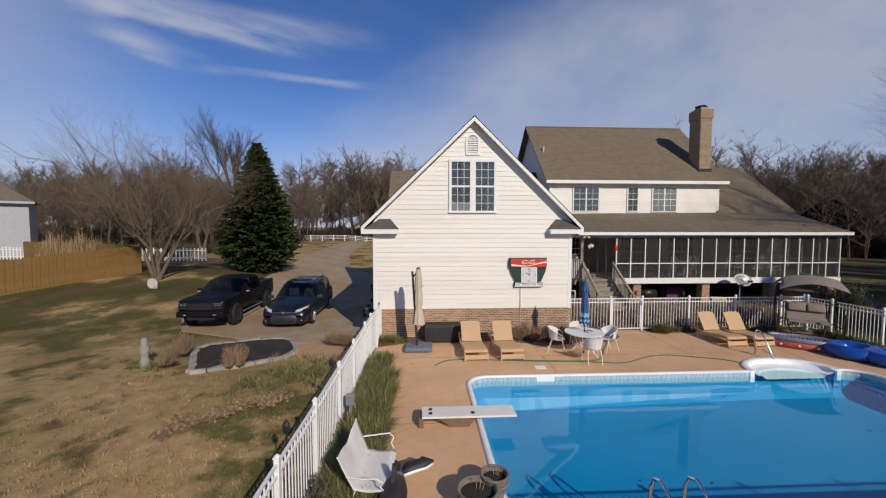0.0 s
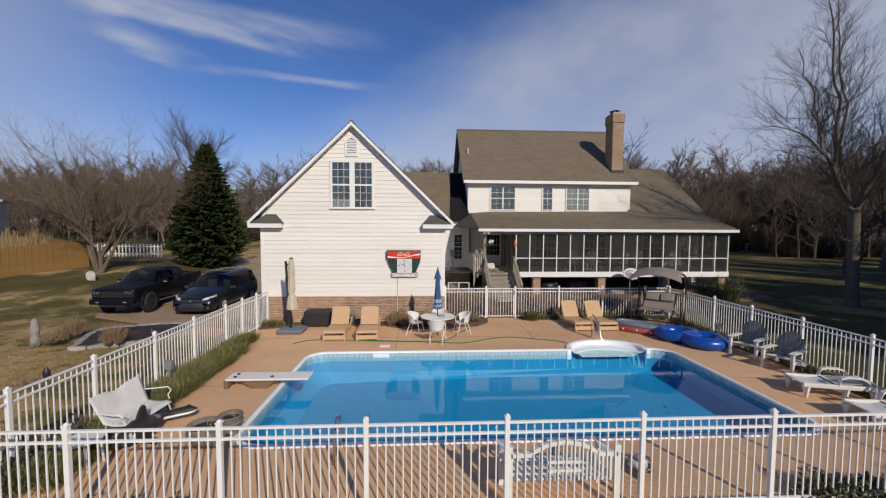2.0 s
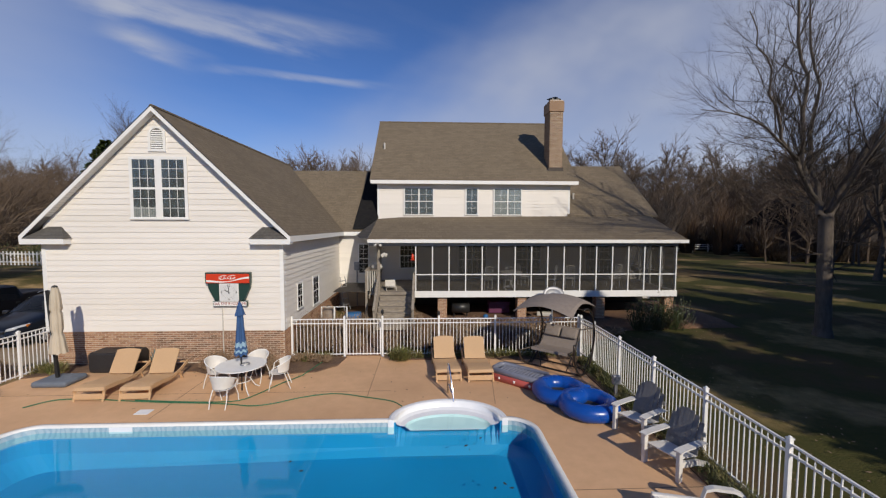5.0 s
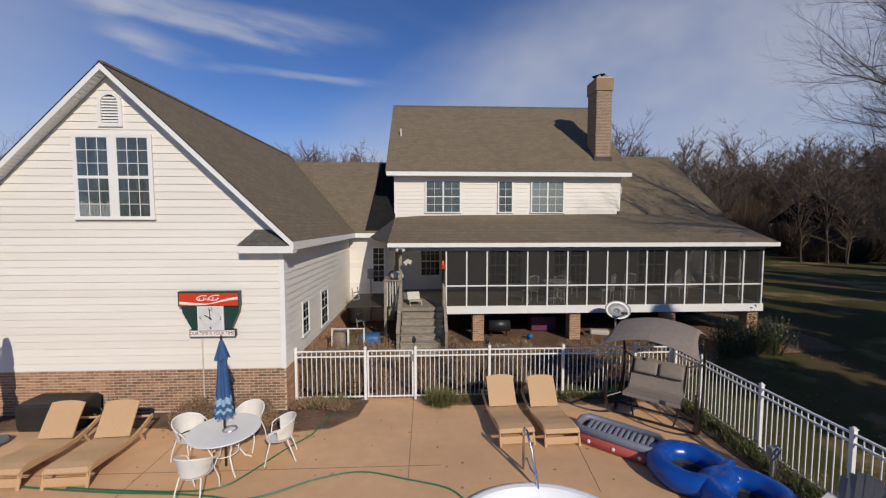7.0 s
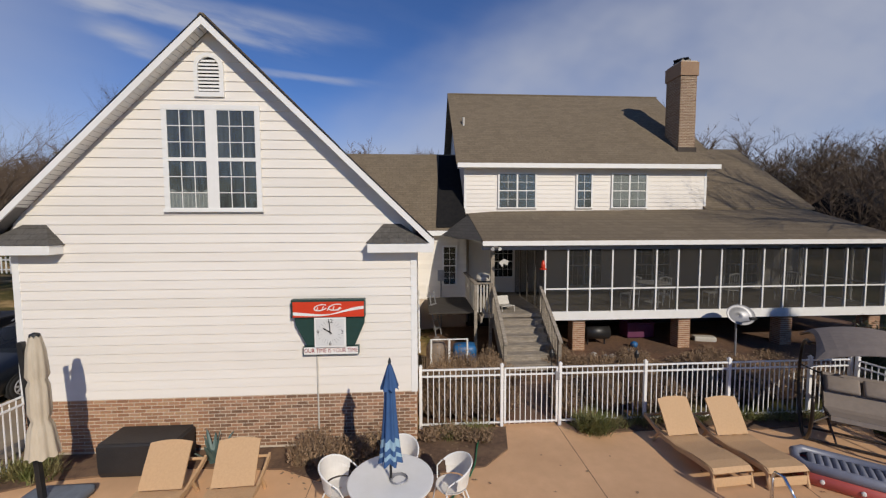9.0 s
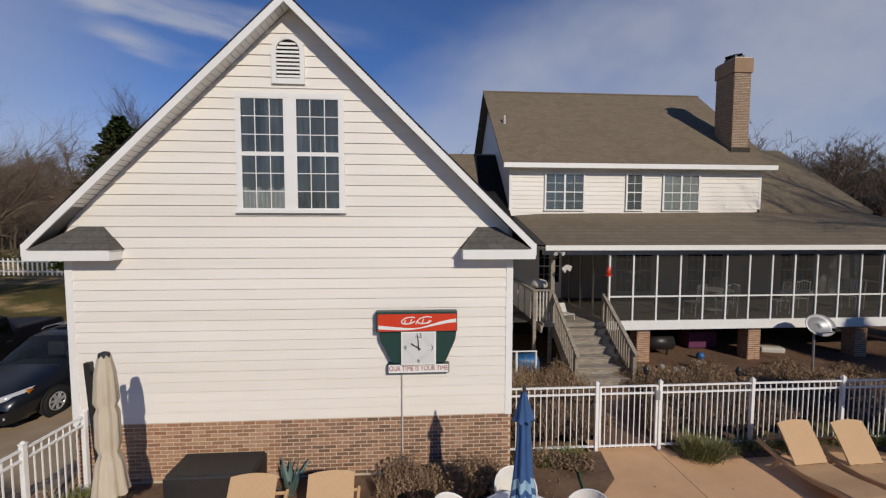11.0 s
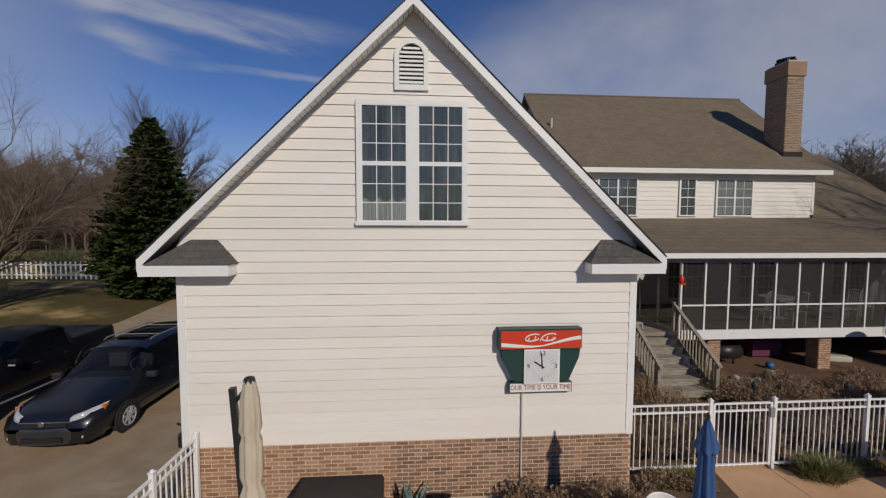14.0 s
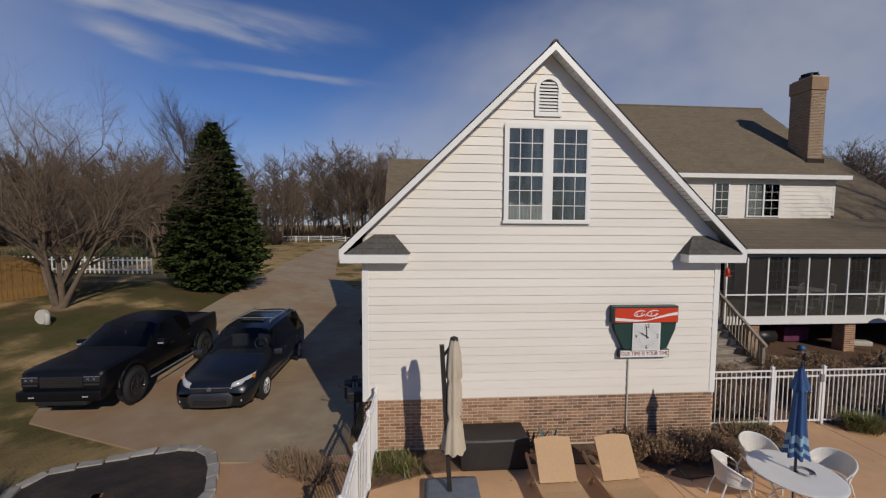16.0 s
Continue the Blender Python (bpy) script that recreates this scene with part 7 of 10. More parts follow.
torch(-2.48, 5.49, 1.22)
torch(-2.45, 8.08, 1.22)
torch(8.0, 15.2, 1.35)
torch(9.95, 15.15, 1.3)
mbox = thing("outlet_box", "grey weatherproof outlet box on a post", "electrical box", pose(-2.08, 8.1, 0))
part("post", cube(-0.03, 0.03, -0.03, 0.03, 0.0, 0.4), M_GREYMET, mbox)
part("cover", cube(-0.09, 0.09, -0.06, 0.06, 0.4, 0.62, 0.012), M_GREYMET, mbox)
mb2 = copy_thing(mbox, pose(14.38, 11.35, 0))

# ---- porch stairs and things round the house ----
stairs = thing("porch_stairs", "weathered grey wooden porch stairs with railings", "stairs")
SX0, SX1 = 7.46, 8.93
N_ST = 6
for k in range(N_ST):
    y0 = 17.35 + 0.29 * k
    z1 = 0.40 + 0.185 * k
    part("tread", box(bmesh.new(), SX0, SX1, y0 - 0.02, y0 + 0.30, z1 - 0.04, z1, 0.006), M_WOOD, stairs)
    part("riser", box(bmesh.new(), SX0 + 0.02, SX1 - 0.02, y0 + 0.0, y0 + 0.02, z1 - 0.19, z1 - 0.041), M_WOOD, stairs)
for x in (SX0 - 0.04, SX1 + 0.04):
    part("stringer", prism(bmesh.new(), [(17.3, 0.1), (17.3, 0.36), (19.05, 1.47), (19.2, 1.47), (19.2, 1.2), (17.6, 0.1)], x - 0.02, x + 0.02, "x"), M_WOOD, stairs)
    part("newel", box(bmesh.new(), x - 0.045, x + 0.045, 17.28, 17.37, 0.0, 1.08, 0.006), M_WOOD, stairs)
    part("newel", box(bmesh.new(), x - 0.045, x + 0.045, 18.99, 19.08, 1.0, 2.34, 0.006), M_WOOD, stairs)
    part("handrail", prism(bmesh.new(), [(17.2, 1.02), (17.2, 1.07), (19.08, 2.35), (19.08, 2.29)], x - 0.05, x + 0.05, "x"), M_WOOD, stairs)
    for k in range(12):
        y = 17.46 + 0.125 * k
        z = (y - 17.2) * 0.676
        part("baluster", box(bmesh.new(), x - 0.017, x + 0.017, y - 0.017, y + 0.017, 0.20 + z, 1.015 + z), M_WOOD, stairs)
# side deck with railing west of the stairs
# deck wood coloured near black for the garage's shade on the boards
M_SHADEWOOD = mat("shade_dark_deck", (0.055, 0.045, 0.036), (0.035, 0.03, 0.025), 5, 0.8, bump=0.2, stretch=(1, 6, 6))
deck2 = thing("side_deck", "weathered wooden side deck with railing, boards coloured dark for shade", "deck")
for k in range(9):
    part("deck_board", box(bmesh.new(), 5.35, 7.30, 19.3 + 0.3 * k, 19.585 + 0.3 * k, 1.42, 1.46, 0.004), M_SHADEWOOD, deck2)
part("rim_joist", box(bmesh.new(), 6.98, 7.045, 18.9, 21.9, 1.2, 1.41), M_WOOD, deck2)
for x, y in ((6.85, 19.12), (7.33, 19.1)):
    part("rail_post", box(bmesh.new(), x - 0.05, x + 0.05, y - 0.05, y + 0.05, 0.1, 2.42, 0.006), M_WOOD, deck2)
part("roof_post", box(bmesh.new(), 7.34, 7.46, 19.1, 19.22, 1.46, 3.73, 0.006), M_WOOD, deck2, "square porch roof post")
part("top_rail", box(bmesh.new(), 6.78, 7.42, 19.05, 19.2, 2.42, 2.46), M_WOOD, deck2)
part("top_rail", prism(bmesh.new(), [(19.3, 2.42), (19.3, 2.46), (22.0, 2.46), (22.0, 2.42)], 6.78, 6.92, "x"), M_WOOD, deck2)
for k in range(5):
    part("baluster", box(bmesh.new(), 6.90 + 0.10 * k, 6.94 + 0.10 * k, 19.1, 19.14, 1.5, 2.42), M_DIRTYWHITE, deck2)
for k in range(3):
    part("infill_panel", box(bmesh.new(), 6.83, 6.86, 19.45 + 0.8 * k, 20.05 + 0.8 * k, 1.5, 2.35), M_DIRTYWHITE, deck2)
gr = thing("kettle_grill", "white-lidded grill on the side deck", "grill", pose(7.22, 19.85, 1.46))
part("lid", lathe(bmesh.new(), [(0.27, 0.98), (0.26, 1.08), (0.2, 1.18), (0.05, 1.23)], 18), M_DIRTYWHITE, gr, smooth=True)
part("bowl", lathe(bmesh.new(), [(0.05, 0.72), (0.2, 0.78), (0.27, 0.97)], 18), M_BLACK, gr, smooth=True)
for k in range(3):
    a = 2.1 * k
    part("leg", bar([(0.15 * math.cos(a), 0.15 * math.sin(a), 0.78), (0.28 * math.cos(a), 0.28 * math.sin(a), 0.0)], 0.014, 6), M_BLACK, gr)
lc = thing("deck_chair", "small white folding chair at the stair head", "chair", pose(7.90, 19.5, 1.48, 0, 0, 12) @ Matrix.Diagonal((1.1, 1.0, 0.62, 1)))
part("seat", plank_strip(0.42, [(-0.25, 0.30), (0.2, 0.24)], 0.03), M_DIRTYWHITE, lc)
part("backrest", plank_strip(0.42, [(0.2, 0.25), (0.34, 0.68)], 0.03), M_DIRTYWHITE, lc)
for s in (-1, 1):
    part("leg", bar([(s * 0.2, -0.22, 0.29), (s * 0.2, -0.26, 0.0)], 0.012, 6), M_DIRTYWHITE, lc)
    part("leg", bar([(s * 0.2, 0.15, 0.25), (s * 0.2, 0.25, 0.0)], 0.012, 6), M_DIRTYWHITE, lc)
hang = thing("wind_ornament", "white bird-shaped hanging ornament", "ornament", pose(7.68, 18.75, 3.1))
part("cord", bar([(0, 0, 0.15), (0, 0, 0.63)], 0.004, 4), M_BLACK, hang)
part("figure", prism(bmesh.new(), [(-0.16, 0.05), (0.0, 0.16), (0.16, 0.1), (0.1, -0.05), (0.0, 0.02), (-0.05, -0.1)], -0.015, 0.015, "y"), M_DIRTYWHITE, hang)
feeder = thing("bird_feeder", "red glass hummingbird feeder", "bird feeder", pose(8.92, 18.7, 2.95))
part("bottle", lathe(bmesh.new(), [(0.06, 0.0), (0.07, 0.1), (0.05, 0.2), (0.02, 0.26)], 12), M_RED, feeder, smooth=True)
part("base", lathe(bmesh.new(), [(0.11, -0.03), (0.11, 0.0), (0.05, 0.01)], 14), M_RED, feeder)
part("hook", bar([(0, 0, 0.26), (0, 0, 0.76)], 0.006, 4), M_BLACK, feeder)
pl = thing("porch_floodlight", "twin white floodlight under the porch eave", "outdoor lamp", pose(7.42, 18.72, 3.62))
for s in (-1, 1):
    part("lamp_head", lathe(bmesh.new(), [(0.03, 0), (0.05, 0.06), (0.06, 0.1)], 12), M_WHITE, pl).matrix_basis = pose(s * 0.08, 0, 0, 120, 0, s * 25)
part("bracket", cube(-0.06, 0.06, -0.01, 0.03, -0.02, 0.06), M_WHITE, pl)
# furniture on the screened porch
def porch_chair(x, y, turn):
    t = thing("porch_chair", "white high-back chair on the screened porch", "chair", pose(x, y, 1.48, 0, 0, turn), group="porch chairs")
    part("seat", cube(-0.22, 0.22, -0.2, 0.22, 0.43, 0.46, 0.01), M_WHITE, t)
    for sx in (-0.2, 0.2):
        part("back_post", bar([(sx, 0.2, 0.0), (sx, 0.22, 0.45), (sx, 0.28, 1.05)], 0.018, 6), M_WHITE, t)
        part("front_leg", bar([(sx, -0.18, 0.0), (sx, -0.18, 0.43)], 0.018, 6), M_WHITE, t)
    for k in range(4):
        part("back_slat", bar([(-0.12 + 0.08 * k, 0.22, 0.46), (-0.12 + 0.08 * k, 0.27, 1.0)], 0.01, 5), M_WHITE, t)
    part("crest", bar([(-0.22, 0.28, 1.0), (0, 0.29, 1.08), (0.22, 0.28, 1.0)], 0.022, 6), M_WHITE, t)


for x, y, a in ((12.3, 19.7, 200), (13.35, 19.6, 178), (14.35, 20.9, 100), (15.35, 19.8, -100), (16.4, 20.2, 170), (18.6, 20.3, -80)):
    porch_chair(x, y, a)
pt = thing("porch_table", "white round table on the screened porch", "table", pose(13.6, 20.4, 1.48))
part("tabletop", lathe(bmesh.new(), [(0.02, 0.70), (0.55, 0.70), (0.55, 0.73), (0.02, 0.74)], 24, cap=False), M_WHITE, pt)
part("pedestal", lathe(bmesh.new(), [(0.3, 0.0), (0.06, 0.08), (0.05, 0.7)], 12), M_WHITE, pt)
# clutter below the porch
tk = thing("barrel_smoker", "black barrel smoker under the porch", "smoker", pose(11.1, 19.6, 0.22))
bm = lathe(bmesh.new(), [(0.05, -0.42), (0.24, -0.4), (0.25, 0.4), (0.05, 0.42)], 18)
bmesh.ops.rotate(bm, verts=bm.verts[:], cent=(0, 0, 0), matrix=Matrix.Rotation(radians(90), 3, "Y"))
bmesh.ops.translate(bm, verts=bm.verts[:], vec=(0, 0, 0.42))
part("barrel", bm, M_BLACK, tk, smooth=True)
for sx in (-0.3, 0.3):
    part("leg", bar([(sx, 0, 0.2), (sx, 0, -0.05)], 0.03, 6), M_BLACK, tk)
mg = thing("plastic_tote", "magenta plastic tote under the porch", "storage tote", pose(13.0, 20.4, 0.24))
part("tote_body", box(bmesh.new(), -0.5, 0.5, -0.3, 0.3, 0, 0.5, 0.04), M_PURPLE, mg)
part("tote_lid", box(bmesh.new(), -0.52, 0.52, -0.32, 0.32, 0.5, 0.56, 0.02), M_PURPLE, mg)
bl = tagged(link_bm("play_ball", lathe(bmesh.new(), [(0.03, 0), (0.16, 0.06), (0.2, 0.18), (0.16, 0.31), (0.03, 0.37)], 16), M_BLUEPL, True), "blue ball lying on the soil", "ball")
bl.matrix_basis = pose(12.2, 19.15, 0.2) @ Matrix.Scale(0.6, 4)
ws = tagged(link_bm("foam_block", box(bmesh.new(), -0.35, 0.35, -0.15, 0.15, 0, 0.18, 0.05), M_DIRTYWHITE), "dirty white foam block under the porch", "foam block")
ws.matrix_basis = pose(15.07, 19.7, 0.2, 0, 0, -15)
rk = random.Random(4)
for k in range(5):
    bm = bmesh.new()
    bmesh.ops.create_icosphere(bm, subdivisions=2, radius=0.10)
    for v in bm.verts:
        v.co *= 1 + 0.3 * noise.noise(v.co * 6 + Vector((k, 0, 0)))
        v.co.z *= 0.7
    r_ = tagged(link_bm("garden_rock", bm, M_STONE), "pale rounded rock on the soil", "rock", "rocks below the porch")
    r_.location = (10.4 + rk.random() * 1.6, 18.2 + rk.random() * 0.7, 0.24)
# pool equipment by the garage's east wall: white pipework, filter, blue tarp
pe = thing("pool_pump", "white pool pipework with tan filter tank", "pool equipment", pose(5.85, 17.3, 0.1) @ Matrix.Diagonal((1, 1, 0.72, 1)))
part("pipe", bar([(-0.50, 0, 0.0), (-0.50, 0, 1.50), (0.50, 0, 1.50), (0.50, 0, 0.3), (0.6, 0, 0.1)], 0.035, 8), M_WHITE, pe)
part("pipe", bar([(-0.0, 0.02, 1.50), (-0.0, 0.02, 0.3)], 0.035, 8), M_WHITE, pe)
part("filter_tank", lathe(bmesh.new(), [(0.25, 0.0), (0.30, 0.3), (0.30, 1.05), (0.2, 1.28), (0.08, 1.32), (0.08, 1.45)], 18, (-0.33, 0.40, 0)), mat("tan_filter_tank", (0.22, 0.17, 0.125), (0.17, 0.13, 0.10), 8, 0.6), pe, smooth=True)
part("pump_motor", box(bmesh.new(), 0.05, 0.45, 0.3, 0.55, 0.05, 0.35, 0.05), M_BLACK, pe)
tp = bmesh.new()
box(tp, 6.05, 6.75, 18.1, 18.6, 0.1, 0.72, 0.14)
for v in tp.verts:
    v.co.z += 0.06 * noise.noise(v.co * 3)
tagged(link_bm("tarp_bundle", tp, M_BLUEPL, True), "bright blue tarpaulin bundle by the steps", "tarpaulin")
mt = thing("meter_box", "grey electricity meter on the wing wall", "electrical box", pose(5.90, 22.17, 1.75))
part("cabinet", cube(-0.13, 0.13, -0.14, -0.005, 0.35, 0.78, 0.01), M_GREYMET, mt)
part("conduit", bar([(0, -0.05, 0.35), (0, -0.05, -1.8)], 0.03, 8), M_GREYMET, mt)
ladder2 = thing("step_ladder", "grey step ladder leaning by the garage wall", "ladder", pose(5.55, 20.6, 0.35, 0, 0, 60))
for s in (-0.2, 0.2):
    part("side_rail", bar([(s, -0.2, 0), (s * 0.8, 0.1, 1.6)], 0.022, 6), M_GREYMET, ladder2)
for k in range(5):
    part("step", cube(-0.19, 0.19, -0.2 + 0.06 * k, -0.08 + 0.06 * k, 0.28 * (k + 1) - 0.02, 0.28 * (k + 1)), M_GREYMET, ladder2)

# ---- vehicles ----
def car_skin(stations, window_y, wind_y):
    """stations: y, bottom, belt, top, half width, roof half width. Returns body and glass meshes."""
    def section(y, b, belt, top, w, rw):
        half = [(w * 0.86, b), (w * 0.97, b + 0.1), (w, b + 0.32), (w * 1.0, (b + belt) / 2 + 0.12), (w * 0.975, belt), (rw + (w - rw) * 0.12, top - 0.07 if top - belt > 0.2 else belt + (top - belt) * 0.5), (rw * 0.86, top - 0.015), (rw * 0.4, top + 0.012), (0, top + 0.016)]
        return [(x, y, z) for x, z in half] + [(-x, y, z) for x, z in half[-2::-1]]
    secs = [section(*s) for s in stations]
    body, glass = bmesh.new(), bmesh.new()
    for bm, want in ((body, False), (glass, True)):
        cache = {}

        def vert(i, k):
            if (i, k) not in cache:
                cache[i, k] = bm.verts.new(secs[i][k])
            return cache[i, k]
        n = len(secs[0])
        for i in range(len(secs) - 1):
            ya, yb = stations[i][0], stations[i + 1][0]
            for k in range(n - 1):
                kk = min(k, n - 2 - k)
                side = kk == 4 and window_y[0] <= ya and yb <= window_y[1]
                screen = kk in (5, 6, 7) and any(abs(ya - a) < 0.01 and abs(yb - b) < 0.01 for a, b in wind_y)
                if (side or screen) == want:
                    bm.faces.new((vert(i, k), vert(i + 1, k), vert(i + 1, k + 1), vert(i, k + 1)))
        if not want:
            for i in (0, len(secs) - 1):
                bm.faces.new([vert(i, k) for k in range(n)])
    return body, glass


def wheel(parent, x, y, r, w, s, skin, alloy, spokes):
    """A wheel whose rim stands just proud of the body's side at half width skin."""
    wh = new("wheel")
    wh.parent = parent
    wh.matrix_basis = pose(x, y, r, 0, 90 * s, 0)
    part("tyre", lathe(bmesh.new(), [(r * 0.62, -w), (r * 0.9, -w), (r, -w * 0.7), (r, w * 0.75), (r * 0.93, w), (r * 0.66, w * 1.02), (r * 0.64, w * 0.9)], 28, cap=False), M_TYRE, wh, smooth=True)
    part("rim", lathe(bmesh.new(), [(r * 0.66, w * 1.0), (r * 0.61, w * 1.02), (r * 0.58, w * 0.86), (0.02, w * 0.86)], 26, cap=False), M_DARKLENS, wh)
    part("rim_lip", bar([(r * 0.62 * math.cos(2 * math.pi * k / 26), r * 0.62 * math.sin(2 * math.pi * k / 26), w * 1.0) for k in range(26)], 0.014, 6, closed=True), alloy, wh)
    for k in range(spokes):
        bm = bmesh.new()
        box(bm, 0.04, r * 0.62, -0.026, 0.026, w * 0.86, w * 1.03, 0.006, Matrix.Rotation(k * 2 * math.pi / spokes, 4, "Z"))
        part("spoke", bm, alloy, wh)
    part("hub_cap", lathe(bmesh.new(), [(0.075, w * 0.86), (0.07, w * 1.05), (0.02, w * 1.08)], 14), alloy, wh)
    off = skin - abs(x)
    # dark ring laid on the uncut body side as the wheel well's shade
    part("wheel_well_shade", lathe(bmesh.new(), [(r * 1.15, off - 0.02), (r * 1.15, off + 0.012), (r * 0.9, off + 0.012)], 30, cap=False), M_TYRE, wh)


van = thing("minivan", "dark slate grey minivan parked on the driveway", "minivan", pose(-6.36, 18.95, ground_z(-6.3, 18.0) + 0.05, 0, 0, 0) @ Matrix.Diagonal((0.98, 1.0, 0.98, 1)))
st = [(-2.52, 0.24, 0.50, 0.60, 0.70, 0.50), (-2.46, 0.20, 0.62, 0.74, 0.84, 0.62), (-2.30, 0.20, 0.74, 0.86, 0.93, 0.72), (-1.95, 0.22, 0.86, 0.98, 0.965, 0.78), (-1.45, 0.22, 0.96, 1.08, 0.98, 0.80), (-1.22, 0.22, 1.00, 1.14, 0.98, 0.80), (-0.85, 0.22, 1.02, 1.40, 0.98, 0.73), (-0.42, 0.22, 1.03, 1.66, 0.98, 0.67), (0.0, 0.22, 1.04, 1.73, 0.98, 0.68), (0.9, 0.22, 1.05, 1.76, 0.98, 0.69), (1.9, 0.22, 1.06, 1.73, 0.97, 0.67), (2.25, 0.24, 1.07, 1.66, 0.95, 0.64), (2.45, 0.26, 1.05, 1.25, 0.92, 0.66), (2.53, 0.30, 0.95, 1.05, 0.86, 0.6)]
b_, g_ = car_skin(st, (-0.86, 2.26), [(-1.22, -0.85), (-0.85, -0.42), (2.25, 2.45)])
part("body", b_, M_VAN, van, "slate grey painted body", True)
part("glazing", g_, M_SCREENGLASS, van, "tinted window glass", True)
part("cabin_floor", box(bmesh.new(), -0.8, 0.8, -0.9, 2.1, 0.85, 0.98), M_DARKIN, van)
for sx in (-0.4, 0.4):
    part("front_seat", box(bmesh.new(), sx - 0.24, sx + 0.24, 0.05, 0.25, 0.9, 1.36, 0.06), M_GREYSLAT, van)
    part("head_rest", box(bmesh.new(), sx - 0.13, sx + 0.13, 0.12, 0.24, 1.38, 1.54, 0.05), M_GREYSLAT, van)
for sx in (-1, 1):
    for yy in (-1.53, 1.50):
        wheel(van, sx * 0.905, yy, 0.335, 0.105, sx, 0.98, M_ALLOY, 7)
    hl = bmesh.new()
    rows = []
    for q in (0, 0.25, 0.5, 0.75, 1.0):
        x = sx * (0.50 + 0.42 * q)
        y = -2.44 + 0.42 * q * q
        rows.append([(x, y + 0.02, 0.66 + 0.06 * q), (x, y - 0.055, 0.70 + 0.07 * q), (x, y - 0.015, 0.77 + 0.11 * q), (x, y + 0.07, 0.79 + 0.12 * q)])
    part("headlamp", surf(hl, rows), M_LAMPGLASS, van, "clear headlamp lens", True)
    part("turn_signal", box(bmesh.new(), sx * 0.90 - 0.03, sx * 0.90 + 0.03, -2.12, -2.0, 0.74, 0.88, 0.01), M_AMBER, van, "amber turn signal")
    part("fog_lamp", box(bmesh.new(), sx * 0.66 - 0.1, sx * 0.66 + 0.1, -2.50, -2.44, 0.33, 0.40, 0.02), M_LAMPGLASS, van)
    part("door_mirror", box(bmesh.new(), sx * 1.0 + (0 if sx > 0 else -0.24), sx * 1.0 + (0.24 if sx > 0 else 0), -0.95, -0.82, 1.02, 1.17, 0.04), M_VANLOW, van, "pewter door mirror")
    part("sill_trim", box(bmesh.new(), sx * 0.985 - 0.015, sx * 0.985 + 0.015, -1.15, 1.12, 0.40, 0.48, 0.006), M_VANLOW, van)
    part("roof_rail", bar([(sx * 0.60, -0.1, 1.76), (sx * 0.60, 0.0, 1.80), (sx * 0.60, 1.7, 1.79), (sx * 0.60, 1.85, 1.74)], 0.018, 6), M_GREYMET, van)
    for yy in (0.1, 1.25):
        part("door_handle", box(bmesh.new(), sx * 0.985 - 0.012, sx * 0.985 + 0.012, yy, yy + 0.16, 0.86, 0.89), M_VANLOW, van)
for y in (0.3, 1.3):
    part("roof_crossbar", bar([(-0.6, y, 1.80), (0.6, y, 1.80)], 0.016, 6), M_GREYMET, van)
low = bmesh.new()
rows = [[(sx_ * 0.9, y, 0.22), (sx_ * 0.93, y - 0.03, 0.35), (sx_ * 0.92, y - 0.03, 0.5), (sx_ * 0.88, y, 0.58)] for sx_, y in ((-1.0, -2.12), (-0.85, -2.40), (-0.5, -2.52), (0, -2.555), (0.5, -2.52), (0.85, -2.40), (1.0, -2.12))]
part("front_bumper", surf(low, rows), M_VANLOW, van, "pewter front bumper", True)
part("grille", box(bmesh.new(), -0.46, 0.46, -2.545, -2.47, 0.60, 0.70, 0.02), M_BLACK, van)
part("grille_bar", bar([(-0.50, -2.51, 0.70), (0, -2.555, 0.72), (0.50, -2.51, 0.70)], 0.011, 6), M_RIM, van)
part("grille_bar", bar([(-0.46, -2.53, 0.64), (0, -2.56, 0.65), (0.46, -2.53, 0.64)], 0.009, 6), M_VANLOW, van)
part("steering_wheel", bar([(0.4 + 0.18 * math.cos(2 * math.pi * k / 18), -0.32 + 0.06 * math.sin(2 * math.pi * k / 18), 1.17 + 0.16 * math.sin(2 * math.pi * k / 18)) for k in range(18)], 0.016, 6, closed=True), M_GREYMET, van)
part("dashboard", box(bmesh.new(), -0.76, 0.76, -0.95, -0.5, 0.95, 1.06, 0.04), M_GREYSLAT, van)
part("badge", lathe(bmesh.new(), [(0.06, 0), (0.05, 0.012), (0.01, 0.014)], 14), M_RIM, van).matrix_basis = pose(0, -2.565, 0.69, 90, 0, 0)
part("lower_intake", box(bmesh.new(), -0.4, 0.4, -2.60, -2.5, 0.30, 0.40, 0.01), M_BLACK, van)
part("sunroof", box(bmesh.new(), -0.36, 0.36, 0.0, 0.6, 1.752, 1.772, 0.008), M_CARGLASS, van)

